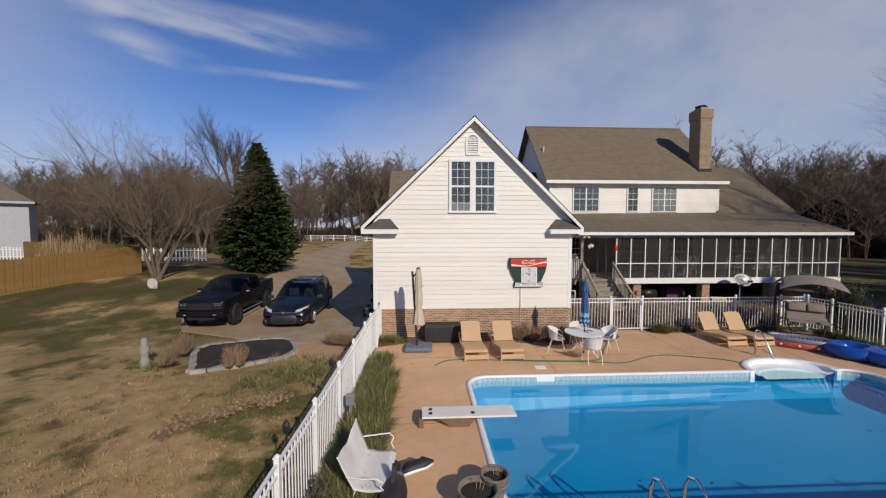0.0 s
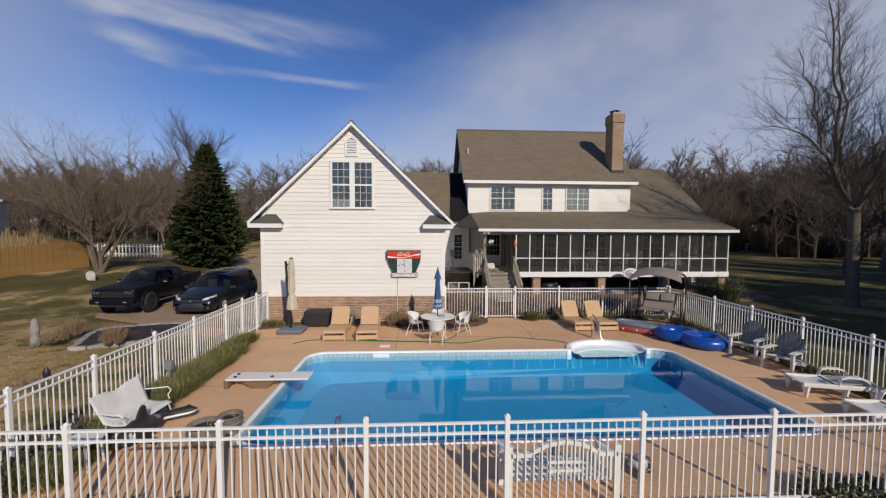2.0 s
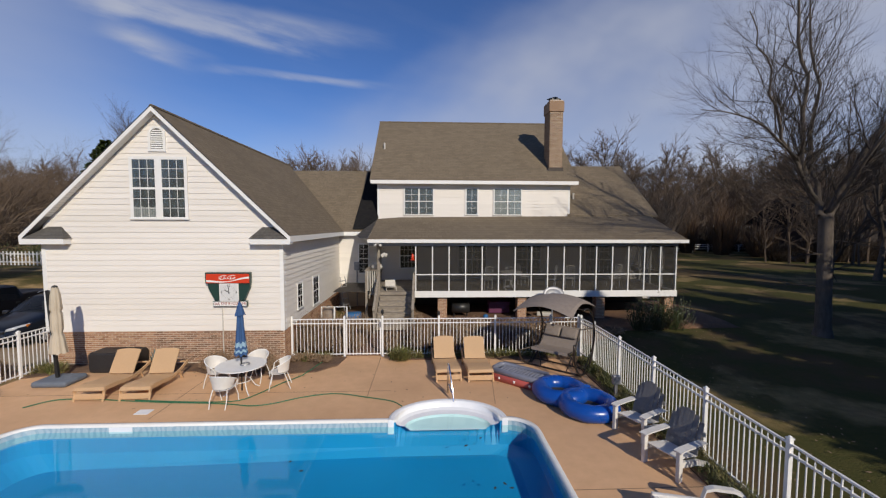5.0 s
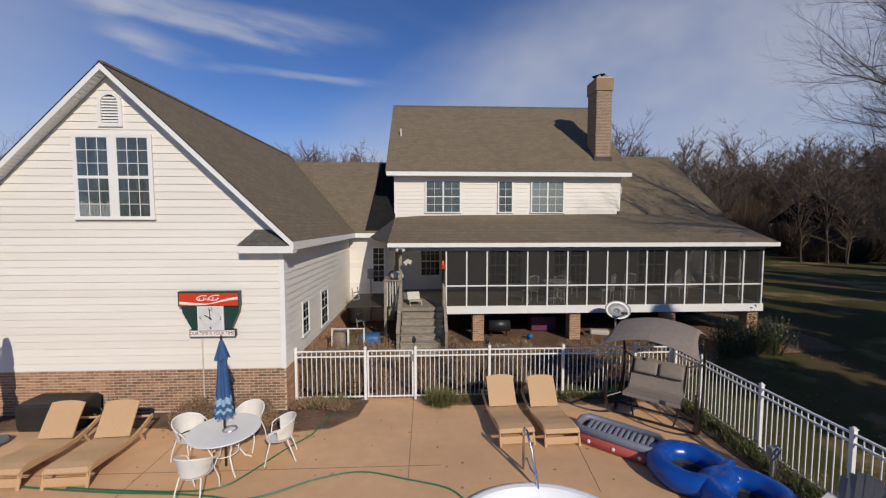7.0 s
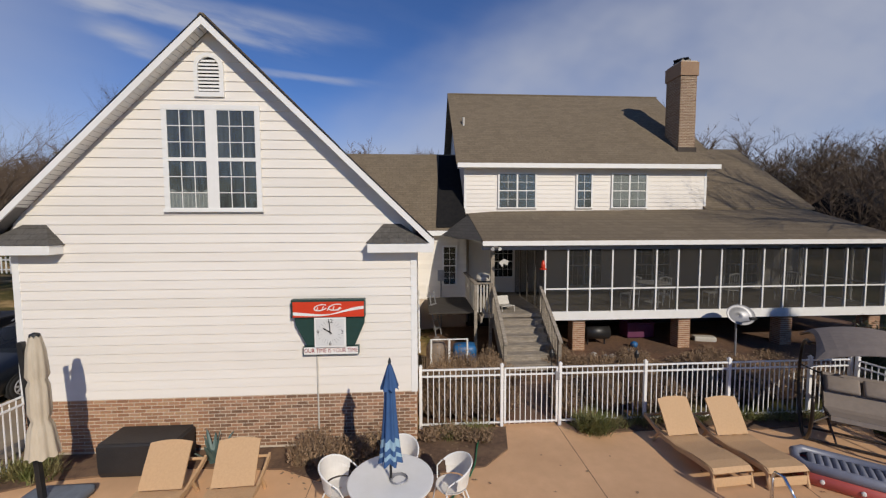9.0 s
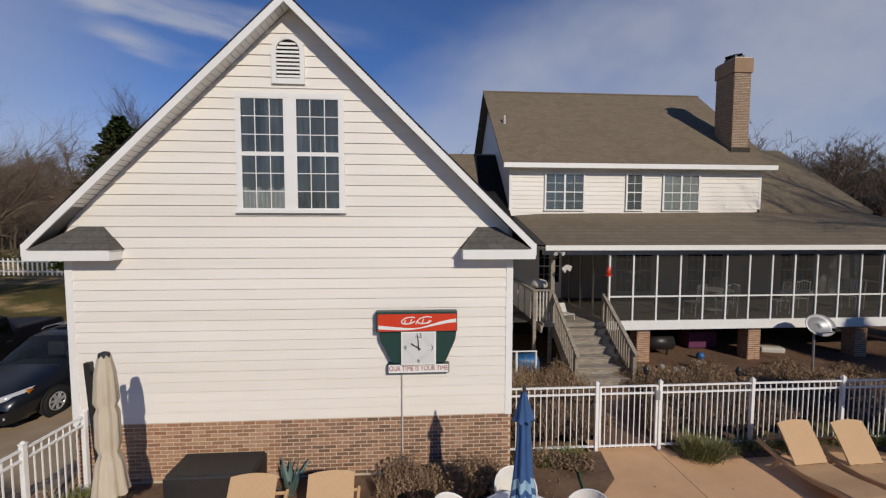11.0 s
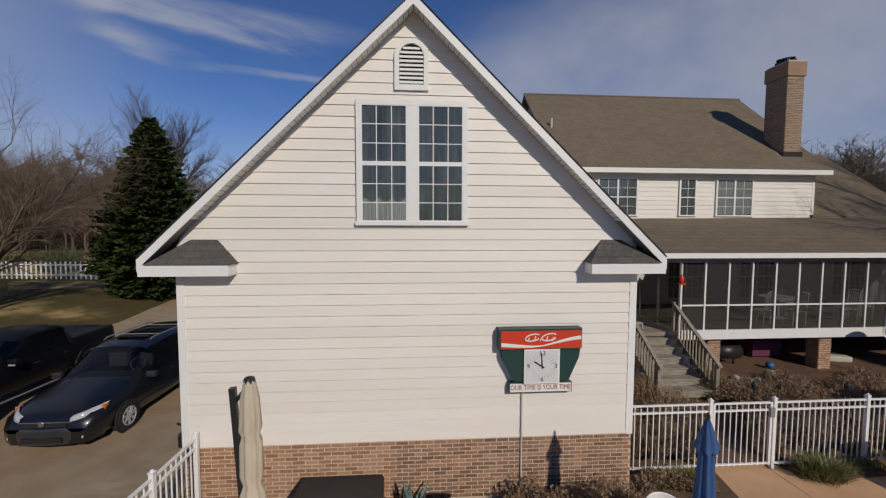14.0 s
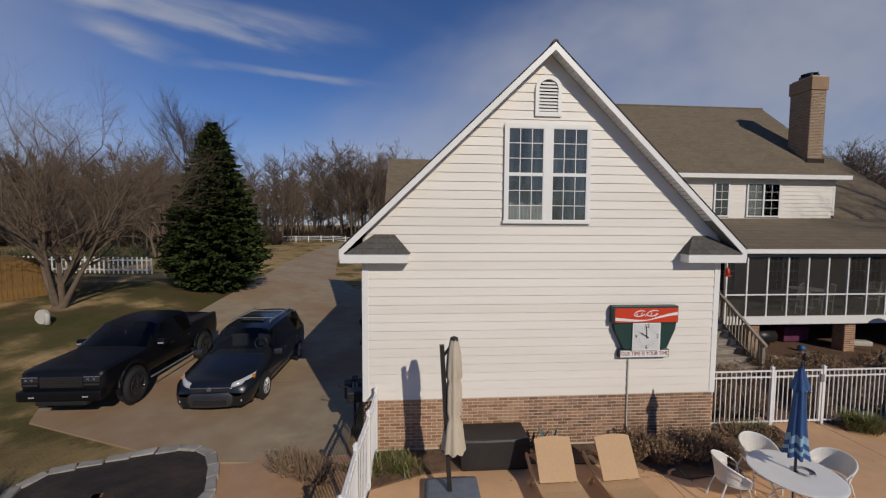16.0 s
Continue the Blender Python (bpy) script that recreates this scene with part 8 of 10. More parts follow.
truck = thing("pickup_truck", "black lifted pickup truck parked on the driveway", "pickup truck", pose(-9.56, 18.85, ground_z(-10.1, 18.5) + 0.05, 0, 0, 0) @ Matrix.Diagonal((0.94, 0.94, 0.98, 1)))
st = [(-2.80, 0.60, 1.00, 1.06, 0.88, 0.86), (-2.76, 0.56, 1.10, 1.17, 0.97, 0.95), (-2.66, 0.54, 1.15, 1.22, 0.99, 0.965), (-2.2, 0.54, 1.18, 1.26, 1.0, 0.97), (-1.5, 0.54, 1.20, 1.29, 1.0, 0.97), (-1.18, 0.54, 1.22, 1.31, 1.0, 0.95), (-0.80, 0.54, 1.23, 1.62, 1.0, 0.82), (-0.46, 0.54, 1.24, 1.83, 1.0, 0.77), (0.2, 0.54, 1.25, 1.88, 1.0, 0.77), (1.05, 0.54, 1.25, 1.85, 1.0, 0.76), (1.17, 0.54, 1.33, 1.40, 1.0, 0.95), (1.22, 0.54, 1.36, 1.41, 1.0, 0.97), (2.66, 0.58, 1.38, 1.43, 1.0, 0.97), (2.80, 0.62, 1.36, 1.41, 0.98, 0.95)]
b_, g_ = car_skin(st, (-0.81, 1.06), [(-1.18, -0.80), (-0.80, -0.46)])
part("body", b_, M_TRUCK, truck, "black painted body", True)
part("glazing", g_, M_CARGLASS, truck, "tinted window glass", True)
part("cabin_floor", box(bmesh.new(), -0.8, 0.8, -0.95, 1.0, 1.0, 1.15), M_DARKIN, truck)
part("mirror_tag", box(bmesh.new(), -0.03, 0.03, -0.62, -0.60, 1.50, 1.62), M_SIGNWHITE, truck)
for sx in (-1, 1):
    for yy in (-1.78, 1.75):
        wheel(truck, sx * 0.95, yy, 0.44, 0.155, sx, 1.0, M_BLACKV, 6)
        part("fender_flare", bar([(sx * 1.0, yy + 0.56 * math.cos(radians(a)), 0.50 + 0.56 * math.sin(radians(a))) for a in range(-10, 191, 20)], 0.05, 8), M_TRUCK, truck)
    hl = new("headlamp")
    hl.parent = truck
    hl.matrix_basis = pose(sx * 0.72, -2.80, 1.0)
    part("housing", box(bmesh.new(), -0.20, 0.20, -0.03, 0.10, -0.075, 0.075, 0.02), M_DARKLENS, hl, "smoked lamp housing")
    for dx in (-0.07, 0.07):
        part("projector", lathe(bmesh.new(), [(0.04, 0.0), (0.035, 0.02), (0.012, 0.03)], 12), M_CHROME, hl, "bright projector lens").matrix_basis = pose(dx, -0.03, 0.0, 90, 0, 0)
    part("trim_strip", box(bmesh.new(), -0.19, 0.19, -0.036, -0.02, 0.06, 0.072), M_GREYMET, hl)
    part("parking_lamp", box(bmesh.new(), sx * 0.72 - 0.19, sx * 0.72 + 0.19, -2.845, -2.72, 0.85, 0.905, 0.015), M_VANLOW, truck, "grey lower lamp lens")
    part("tow_hook", box(bmesh.new(), sx * 0.62 - 0.07, sx * 0.62 + 0.07, -2.93, -2.86, 0.60, 0.63, 0.01), M_ALLOY, truck)
    part("door_mirror", box(bmesh.new(), sx * 1.0 + (0 if sx > 0 else -0.25), sx * 1.0 + (0.25 if sx > 0 else 0), -0.84, -0.70, 1.24, 1.42, 0.05), M_TRUCK, truck)
    part("mirror_trim", box(bmesh.new(), sx * 1.14 - 0.08, sx * 1.14 + 0.08, -0.85, -0.838, 1.27, 1.31), M_ALLOY, truck)
    part("running_board", bar([(sx * 1.04, -1.15, 0.42), (sx * 1.04, 1.15, 0.42)], 0.024, 8), M_GREYMET, truck, "grey running board")
    for y in (-0.78, 0.12):
        part("door_handle", box(bmesh.new(), sx * 1.0 - 0.012, sx * 1.0 + 0.016, y + 0.68, y + 0.84, 1.08, 1.11), M_BLACKV, truck)
    part("bed_rail", box(bmesh.new(), sx * 0.92 - 0.05, sx * 0.92 + 0.05, 1.24, 2.74, 1.40, 1.45, 0.015), M_BLACKV, truck)
part("grille", box(bmesh.new(), -0.50, 0.50, -2.83, -2.7, 0.80, 1.07, 0.02), M_BLACK, truck)
for z in (0.86, 0.94, 1.01):
    part("grille_bar", box(bmesh.new(), -0.48, 0.48, -2.845, -2.82, z, z + 0.022), M_BLACKV, truck)
part("emblem", box(bmesh.new(), -0.10, 0.10, -2.856, -2.84, 0.93, 0.965, 0.005), M_BRONZE, truck)
part("front_bumper", box(bmesh.new(), -0.99, 0.99, -2.92, -2.68, 0.50, 0.76, 0.06), M_TRUCK, truck)
part("skid_plate", box(bmesh.new(), -0.6, 0.6, -2.86, -2.5, 0.38, 0.50, 0.03), M_BLACK, truck)
part("tailgate", box(bmesh.new(), -0.9, 0.9, 2.74, 2.82, 0.72, 1.40, 0.02), M_TRUCK, truck)
part("bed_cover", box(bmesh.new(), -0.86, 0.86, 1.22, 2.66, 1.40, 1.43, 0.01), M_BLACKV, truck, "black tonneau cover")

bin_ = thing("wheelie_bin", "black wheeled rubbish bin by the garage wall", "rubbish bin", pose(-3.05, 21.6, ground_z(-3.05, 21.6) + 0.05, 0, 0, 90))
rows = [[(sx * w, sy * d, z) for sx, sy in ((-1, -1), (1, -1), (1, 1), (-1, 1))] for z, w, d in ((0.02, 0.22, 0.24), (0.9, 0.30, 0.33))]
part("bin_body", surf(bmesh.new(), rows, closed_u=True), M_BLACKV, bin_)
part("bin_lid", box(bmesh.new(), -0.32, 0.32, -0.36, 0.36, 0.9, 0.99, 0.03), M_BLACKV, bin_)
for sx in (-0.2, 0.2):
    bm = lathe(bmesh.new(), [(0.1, -0.03), (0.1, 0.03)], 14)
    part("bin_wheel", bm, M_TYRE, bin_).matrix_basis = pose(sx, 0.26, 0.1, 0, 90, 0)
bike = thing("covered_bicycle", "dark bicycle leaning beside the fence corner", "bicycle", pose(-2.72, 15.6, ground_z(-2.9, 15.3) + 0.05, 0, 0, 8))
for y in (-0.5, 0.5):
    part("wheel", bar([(0, y + 0.33 * math.cos(2 * math.pi * k / 24), 0.34 + 0.33 * math.sin(2 * math.pi * k / 24)) for k in range(24)], 0.02, 6, closed=True), M_TYRE, bike)
part("frame", bar([(0, -0.5, 0.34), (0, -0.35, 0.85), (0, 0.1, 0.4), (0, 0.25, 0.88), (0, -0.33, 0.8)], 0.018, 6), M_BLACK, bike)
part("frame", bar([(0, 0.1, 0.4), (0, 0.5, 0.34), (0, 0.24, 0.8)], 0.014, 6), M_BLACK, bike)
part("saddle", box(bmesh.new(), -0.07, 0.07, 0.14, 0.40, 0.9, 0.96, 0.025), M_BLACKV, bike)
for sx in (-0.16, 0.16):
    part("pannier", box(bmesh.new(), sx - 0.09, sx + 0.09, 0.30, 0.66, 0.42, 0.78, 0.04), M_BLACKV, bike, "black pannier bag")
    part("grip", bar([(sx * 1.75, -0.30, 1.0), (sx * 2.2, -0.24, 1.0)], 0.02, 6), M_TYRE, bike)
part("rack", bar([(-0.06, 0.25, 0.82), (-0.06, 0.70, 0.82), (0.06, 0.70, 0.82), (0.06, 0.25, 0.82)], 0.01, 5), M_BLACK, bike)
part("rear_reflector", box(bmesh.new(), -0.03, 0.03, 0.70, 0.72, 0.74, 0.80), M_RED, bike, "red rear reflector")
part("front_basket", box(bmesh.new(), -0.16, 0.16, -0.72, -0.44, 0.78, 1.02, 0.03), M_BLACK, bike)
part("handlebar", bar([(-0.28, -0.3, 1.0), (0, -0.38, 0.95), (0.28, -0.3, 1.0)], 0.014, 6), M_BLACK, bike)

# ---- pond with stone edging ----
pond_pts = [(-7.27, 11.45), (-6.3, 11.9), (-5.5, 12.4), (-4.9, 13.05), (-5.05, 13.9), (-5.6, 14.8), (-6.3, 14.95), (-7.2, 14.7), (-8.35, 14.1), (-8.15, 13.2), (-7.7, 12.4)]
pond_pts = [(x, y) for x, y in soft_path(pond_pts + [pond_pts[0]], 5)][:-1]
pond = thing("garden_pond", "drained garden pond with silted liner and stone edging", "pond")
pz = 0.0
bm = bmesh.new()
cxp, cyp = -6.6, 13.3
rings_ = []
for f, z in ((1.0, 0.07), (0.95, 0.05), (0.88, 0.02), (0.6, 0.015), (0.05, 0.012)):
    rings_.append([(cxp + (x - cxp) * f, cyp + (y - cyp) * f, z + ground_z(x, y) * f + 0.03 + 0.01 * noise.noise((x * 2, y * 2, f))) for x, y in pond_pts])
part("liner", surf(bm, rings_, closed_u=True), M_PONDLINER, pond, "dark silted pond liner", True)
i = 0
acc = 0.0
rs = random.Random(8)
step_len = 0.42
last = Vector(pond_pts[0])
for p in pond_pts[1:] + pond_pts[:1]:
    v = Vector(p)
    while (v - last).length > step_len:
        d = (v - last).normalized()
        mid = last + d * step_len / 2
        last = last + d * step_len
        bm = bmesh.new()
        box(bm, -0.205, 0.205, -0.10, 0.10, 0, 0.12, 0.025)
        for q in bm.verts:
            q.co += Vector((noise.noise(q.co * 4 + Vector((i, 0, 0))), noise.noise(q.co * 4 + Vector((0, i, 0))), noise.noise(q.co * 5 + Vector((0, 0, i))))) * 0.035
        st_ = part("edging_stone", bm, M_STONE, pond)
        st_.matrix_basis = pose(mid.x, mid.y, ground_z(mid.x, mid.y) + 0.0, 0, 0, math.degrees(math.atan2(d.y, d.x)) + rs.uniform(-7, 7))
        i += 1
statue = tagged(link_bm("garden_statue", lathe(bmesh.new(), [(0.16, 0.0), (0.13, 0.25), (0.1, 0.32), (0.12, 0.45), (0.15, 0.6), (0.09, 0.72), (0.1, 0.82), (0.05, 0.92)], 14), M_STONE, True), "weathered grey stone garden figure beside the pond", "statue")
statue.location = (-8.95, 12.1, ground_z(-8.95, 12.1))
marker = thing("stone_marker", "pale round stone ornament on the lawn", "garden ornament", pose(-15.9, 22.9, ground_z(-15.9, 22.9)) @ Matrix.Scale(0.68, 4))
part("disc", prism(bmesh.new(), [(0.36 * math.cos(2 * math.pi * k / 20), 0.42 + 0.42 * math.sin(2 * math.pi * k / 20)) for k in range(20)], -0.09, 0.09, "y"), M_DIRTYWHITE, marker)
part("figure", lathe(bmesh.new(), [(0.16, 0), (0.12, 0.3), (0.14, 0.5), (0.06, 0.68)], 12, (0.38, -0.15, 0)), M_DIRTYWHITE, marker, smooth=True)

# ---- boundary fences ----
wf = thing("board_fence", "orange-brown stained board privacy fence", "fence")
a, b = Vector((-19.3, 27.0)), Vector((-26.2, 14.4))
n = 84
d = (b - a)
for k in range(n):
    p = a + d * (k / n)
    q = a + d * ((k + 0.97) / n)
    z0 = ground_z(p.x, p.y)
    nrm = Vector((-d.y, d.x)).normalized() * (0.012 if k % 2 else -0.012)
    bm = bmesh.new()
    ang = math.atan2(d.y, d.x)
    box(bm, 0, (q - p).length, -0.01, 0.01, 0, 1.78 + 0.02 * (k % 3), 0)
    ob = part("board", bm, M_CEDAR, wf)
    ob.matrix_basis = Matrix.Translation((p.x + nrm.x, p.y + nrm.y, z0)) @ Matrix.Rotation(ang, 4, "Z")
wf2 = thing("board_fence", "orange-brown stained board privacy fence, far run", "fence")
a, b = Vector((-19.4, 26.95)), Vector((-34.0, 34.5))
d = b - a
for k in range(40):
    p = a + d * (k / 40)
    bm = bmesh.new()
    box(bm, 0, d.length / 41, -0.01, 0.01, 0, 1.75 + 0.02 * (k % 3), 0)
    ob = part("board", bm, M_CEDAR, wf2)
    ob.matrix_basis = Matrix.Translation((p.x, p.y, ground_z(p.x, p.y))) @ Matrix.Rotation(math.atan2(d.y, d.x), 4, "Z")
pf = thing("picket_fence", "white picket fence beyond the bare tree", "fence")
a, b = Vector((-18.9, 34.0)), Vector((-40.0, 36.5))
d = b - a
for k in range(64):
    p = a + d * (k / 64)
    bm = bmesh.new()
    box(bm, -0.05, 0.05, -0.01, 0.01, 0.1, 1.22, 0)
    ob = part("picket", bm, M_FENCE, pf)
    ob.location = (p.x, p.y, ground_z(p.x, p.y))
for z in (0.35, 1.0):
    bm = bmesh.new()
    tube(bm, [(a.x, a.y + 0.04, ground_z(a.x, a.y) + z), ((a.x + b.x) / 2, (a.y + b.y) / 2 + 0.04, ground_z((a.x + b.x) / 2, (a.y + b.y) / 2) + z), (b.x, b.y + 0.04, ground_z(b.x, b.y) + z)], 0.05, 4)
    part("rail", bm, M_FENCE, pf)


def rail_fence(label, a, b, n):
    f = thing("rail_fence", label, "fence")
    a, b = Vector(a), Vector(b)
    d = b - a
    for k in range(n + 1):
        p = a + d * (k / n)
        ob = part("post", cube(-0.07, 0.07, -0.07, 0.07, 0, 1.25), M_FENCE, f)
        ob.location = (p.x, p.y, ground_z(p.x, p.y))
        if k < n:
            q = a + d * ((k + 1) / n)
            for z in (0.45, 0.8, 1.1):
                part("rail", bar([(p.x, p.y, ground_z(p.x, p.y) + z), (q.x, q.y, ground_z(q.x, q.y) + z)], 0.05, 4), M_FENCE, f)


rail_fence("white three-rail fence along the far lawn", (28, 64), (62, 62), 14)
rail_fence("white three-rail fence by the road", (-30, 80), (-8, 84), 10)

# ---- neighbouring houses ----
def small_house(label, x0, x1, y0, y1, z0, h, rh, wall, roof, along):
    t = thing("neighbour_house", label, "house")
    part("outer_wall", cube(x0, x1, y0, y1, z0, z0 + h), wall, t)
    o = 0.5
    if along == "hip":
        ym, hd = (y0 + y1) / 2, (y1 - y0) / 2 + o
        bm = bmesh.new()
        q = [bm.verts.new(v) for v in ((x0 - o, y0 - o, z0 + h - 0.2), (x1 + o, y0 - o, z0 + h - 0.2), (x1 + o, y1 + o, z0 + h - 0.2), (x0 - o, y1 + o, z0 + h - 0.2), (x0 - o + hd, ym, z0 + h + rh), (x1 + o - hd, ym, z0 + h + rh))]
        for f in ((0, 1, 5, 4), (1, 2, 5), (2, 3, 4, 5), (3, 0, 4), (3, 2, 1, 0)):
            bm.faces.new([q[k] for k in f])
        part("roof", bm, roof, t)
    elif along == "x":
        ym = (y0 + y1) / 2
        part("roof", prism(bmesh.new(), [(y0 - o, z0 + h - 0.2), (ym, z0 + h + rh), (y1 + o, z0 + h - 0.2)], x0 - o, x1 + o, "x"), roof, t)
    else:
        xm = (x0 + x1) / 2
        part("roof", prism(bmesh.new(), [(x0 - o, z0 + h - 0.2), (xm, z0 + h + rh), (x1 + o, z0 + h - 0.2)], y0 - o, y1 + o, "y"), roof, t)
    for k in range(3):
        xx = x0 + (x1 - x0) * (0.2 + 0.3 * k)
        w_ = part("window", cube(xx - 0.5, xx + 0.5, y0 - 0.06, y0 - 0.005, z0 + 1.0, z0 + 2.3), roof, t)
        part("pane", cube(xx - 0.42, xx + 0.42, y0 - 0.075, y0 - 0.065, z0 + 1.08, z0 + 2.22), M_CARGLASS, w_)
    part("fascia", cube(x0 - o, x1 + o, y0 - o - 0.04, y0 - o, z0 + h - 0.35, z0 + h - 0.12), wall, t)
    return t


white_house = small_house("white-sided neighbour house with brown hip roof", -53, -39.1, 41.1, 47.1, 1.0, 5.6, 2.6, mat("white_siding_far", (0.42, 0.43, 0.44), rough=0.7), M_PINEST, "hip")
white_house.matrix_basis = Matrix.Translation((-38.6, 40.6, 0)) @ Matrix.Rotation(radians(38), 4, "Z") @ Matrix.Translation((38.6, -40.6, 0))
# brick and roof colours taken near black to carry the house's shade
nh = small_house("brick neighbour house under bare trees, coloured near black for shade", 58.5, 76, 48, 59, 0.2, 4.6, 3.8, mat("shade_brick_far", (0.030, 0.022, 0.019), (0.022, 0.017, 0.014), 4, 0.9), mat("shade_roof_far", (0.016, 0.015, 0.015), rough=1.0, spec=0.05), "x")
part("chimney", cube(66.4, 66.9, 46.4, 46.9, 0.2, 6.8), M_BRICKJ, nh, "lit brick chimney stack")

# ---- trees and plants ----
def add_seg(V, F, p, q, r0, r1, sides):
    d = q - p
    if d.length < 1e-5:
        return
    d = d.normalized()
    a = d.cross(Vector((0.3, 0.5, 0.81)))
    a.normalize()
    b = d.cross(a)
    i0 = len(V)
    for c, r in ((p, r0), (q, r1)):
        for k in range(sides):
            t = 2 * math.pi * k / sides
            V.append(tuple(c + r * (math.cos(t) * a + math.sin(t) * b)))
    for k in range(sides):
        F.append((i0 + k, i0 + (k + 1) % sides, i0 + sides + (k + 1) % sides, i0 + sides + k))


def grow(V, F, rnd, p, d, length, r, level, top, opts):
    """A limb with bends, carrying smaller limbs; opts: splits, shrink, spread, rise, sides."""
    n = 4 if level < top else 2
    for i in range(n):
        nd = (d + Vector((rnd.gauss(0, 1), rnd.gauss(0, 1), rnd.gauss(0, 1))) * opts["bend"] + Vector((0, 0, opts["rise"]))).normalized()
        q = p + nd * (length / n)
        ra, rb = r * (1 - 0.55 * i / n), r * (1 - 0.55 * (i + 1) / n)
        add_seg(V, F, p, q, ra, rb, opts["sides"][min(level, len(opts["sides"]) - 1)])
        p, d = q, nd
        if level < top and i >= (opts["bare"] if level == 0 else 0):
            for _ in range(opts["splits"][min(level, len(opts["splits"]) - 1)]):
                ax = d.cross(Vector((rnd.gauss(0, 1), rnd.gauss(0, 1), rnd.gauss(0, 1))))
                if ax.length < 0.01:
                    continue
                cd = Matrix.Rotation(opts["spread"] * rnd.uniform(0.6, 1.35), 3, ax.normalized()) @ d
                grow(V, F, rnd, p, cd, length * opts["shrink"] * rnd.uniform(0.65, 1.15), rb * 0.62, level + 1, top, opts)


def bare_tree(label, x, y, seed, stems, top, opts, bark, twig, z=None, thick=0.2, group=""):
    rnd = random.Random(seed)
    t = thing("tree", label, "tree", pose(x, y, ground_z(x, y) - 0.05 if z is None else z), group=group)
    V, F = [], []
    VT, FT = [], []
    for (dx_, dy_, ln, r) in stems:
        d = Vector((dx_, dy_, 1)).normalized()
        p = Vector((dx_ * 0.15, dy_ * 0.15, 0))
        n = 5
        for i in range(n):
            nd = (d + Vector((rnd.gauss(0, 1), rnd.gauss(0, 1), 0)) * 0.03).normalized()
            q = p + nd * ln / n
            add_seg(V, F, p, q, r * (1.25 if i == 0 else 1 - opts.get("taper", 0.11) * i), r * (1 - opts.get("taper", 0.11) * (i + 1)), 9)
            p, d = q, nd
        for _ in range(opts["forks"]):
            a = rnd.uniform(0, 6.28)
            cd = (d + Vector((math.cos(a), math.sin(a), 0)) * opts["fork_spread"] * rnd.uniform(0.5, 1.2)).normalized()
            grow(VT, FT, rnd, p - d * rnd.uniform(0, ln * opts.get("along", 0.25)), cd, opts["limb"] * rnd.uniform(0.75, 1.15), r * opts.get("limb_r", 0.5), 0, top, opts)
    tr = raw("trunk", V, F, bark, t, True)
    cr = raw("crown", VT, FT, twig, t)
    return t


OAK = dict(taper=0.185, splits=[2, 2, 1, 1], shrink=0.60, spread=0.66, rise=0.05, bend=0.17, sides=[6, 4, 3, 3], bare=0, forks=17, fork_spread=1.25, limb=5.4, limb_r=0.19, along=0.68)


def leader(V, F, VT, FT, rnd, pts, r0, r1, opts, limb, per, first=1):
    """A main limb through pts, bearing side limbs that shorten towards its tip."""
    pts = [Vector(p) for p in pts]
    fine = []
    for i in range(len(pts) - 1):
        a, b, c, d = pts[max(i - 1, 0)], pts[i], pts[i + 1], pts[min(i + 2, len(pts) - 1)]
        for k in range(4):
            s = k / 4
            q = 0.5 * (2 * b + (c - a) * s + (2 * a - 5 * b + 4 * c - d) * s * s + (3 * b - a - 3 * c + d) * s ** 3)
            fine.append(q + Vector((rnd.gauss(0, 1), rnd.gauss(0, 1), rnd.gauss(0, 0.4))) * 0.05)
    fine.append(pts[-1])
    n = len(fine) - 1
    for i in range(n):
        ra, rb = r0 + (r1 - r0) * (i / n) ** 0.8, r0 + (r1 - r0) * ((i + 1) / n) ** 0.8
        add_seg(V, F, fine[i], fine[i + 1], ra, rb, 8)
        if i < first:
            continue
        d = (fine[i + 1] - fine[i]).normalized()
        for _ in range(per):
            ax = d.cross(Vector((rnd.gauss(0, 1), rnd.gauss(0, 1), rnd.gauss(0, 0.6))))
            if ax.length > 0.05:
                cd = Matrix.Rotation(rnd.uniform(0.45, 1.0), 3, ax.normalized()) @ d
                grow(VT, FT, rnd, fine[i], cd, limb * rnd.uniform(0.55, 1.1) * (1 - 0.45 * i / n), min(rb * 0.40, 0.022), 1, 3, opts)


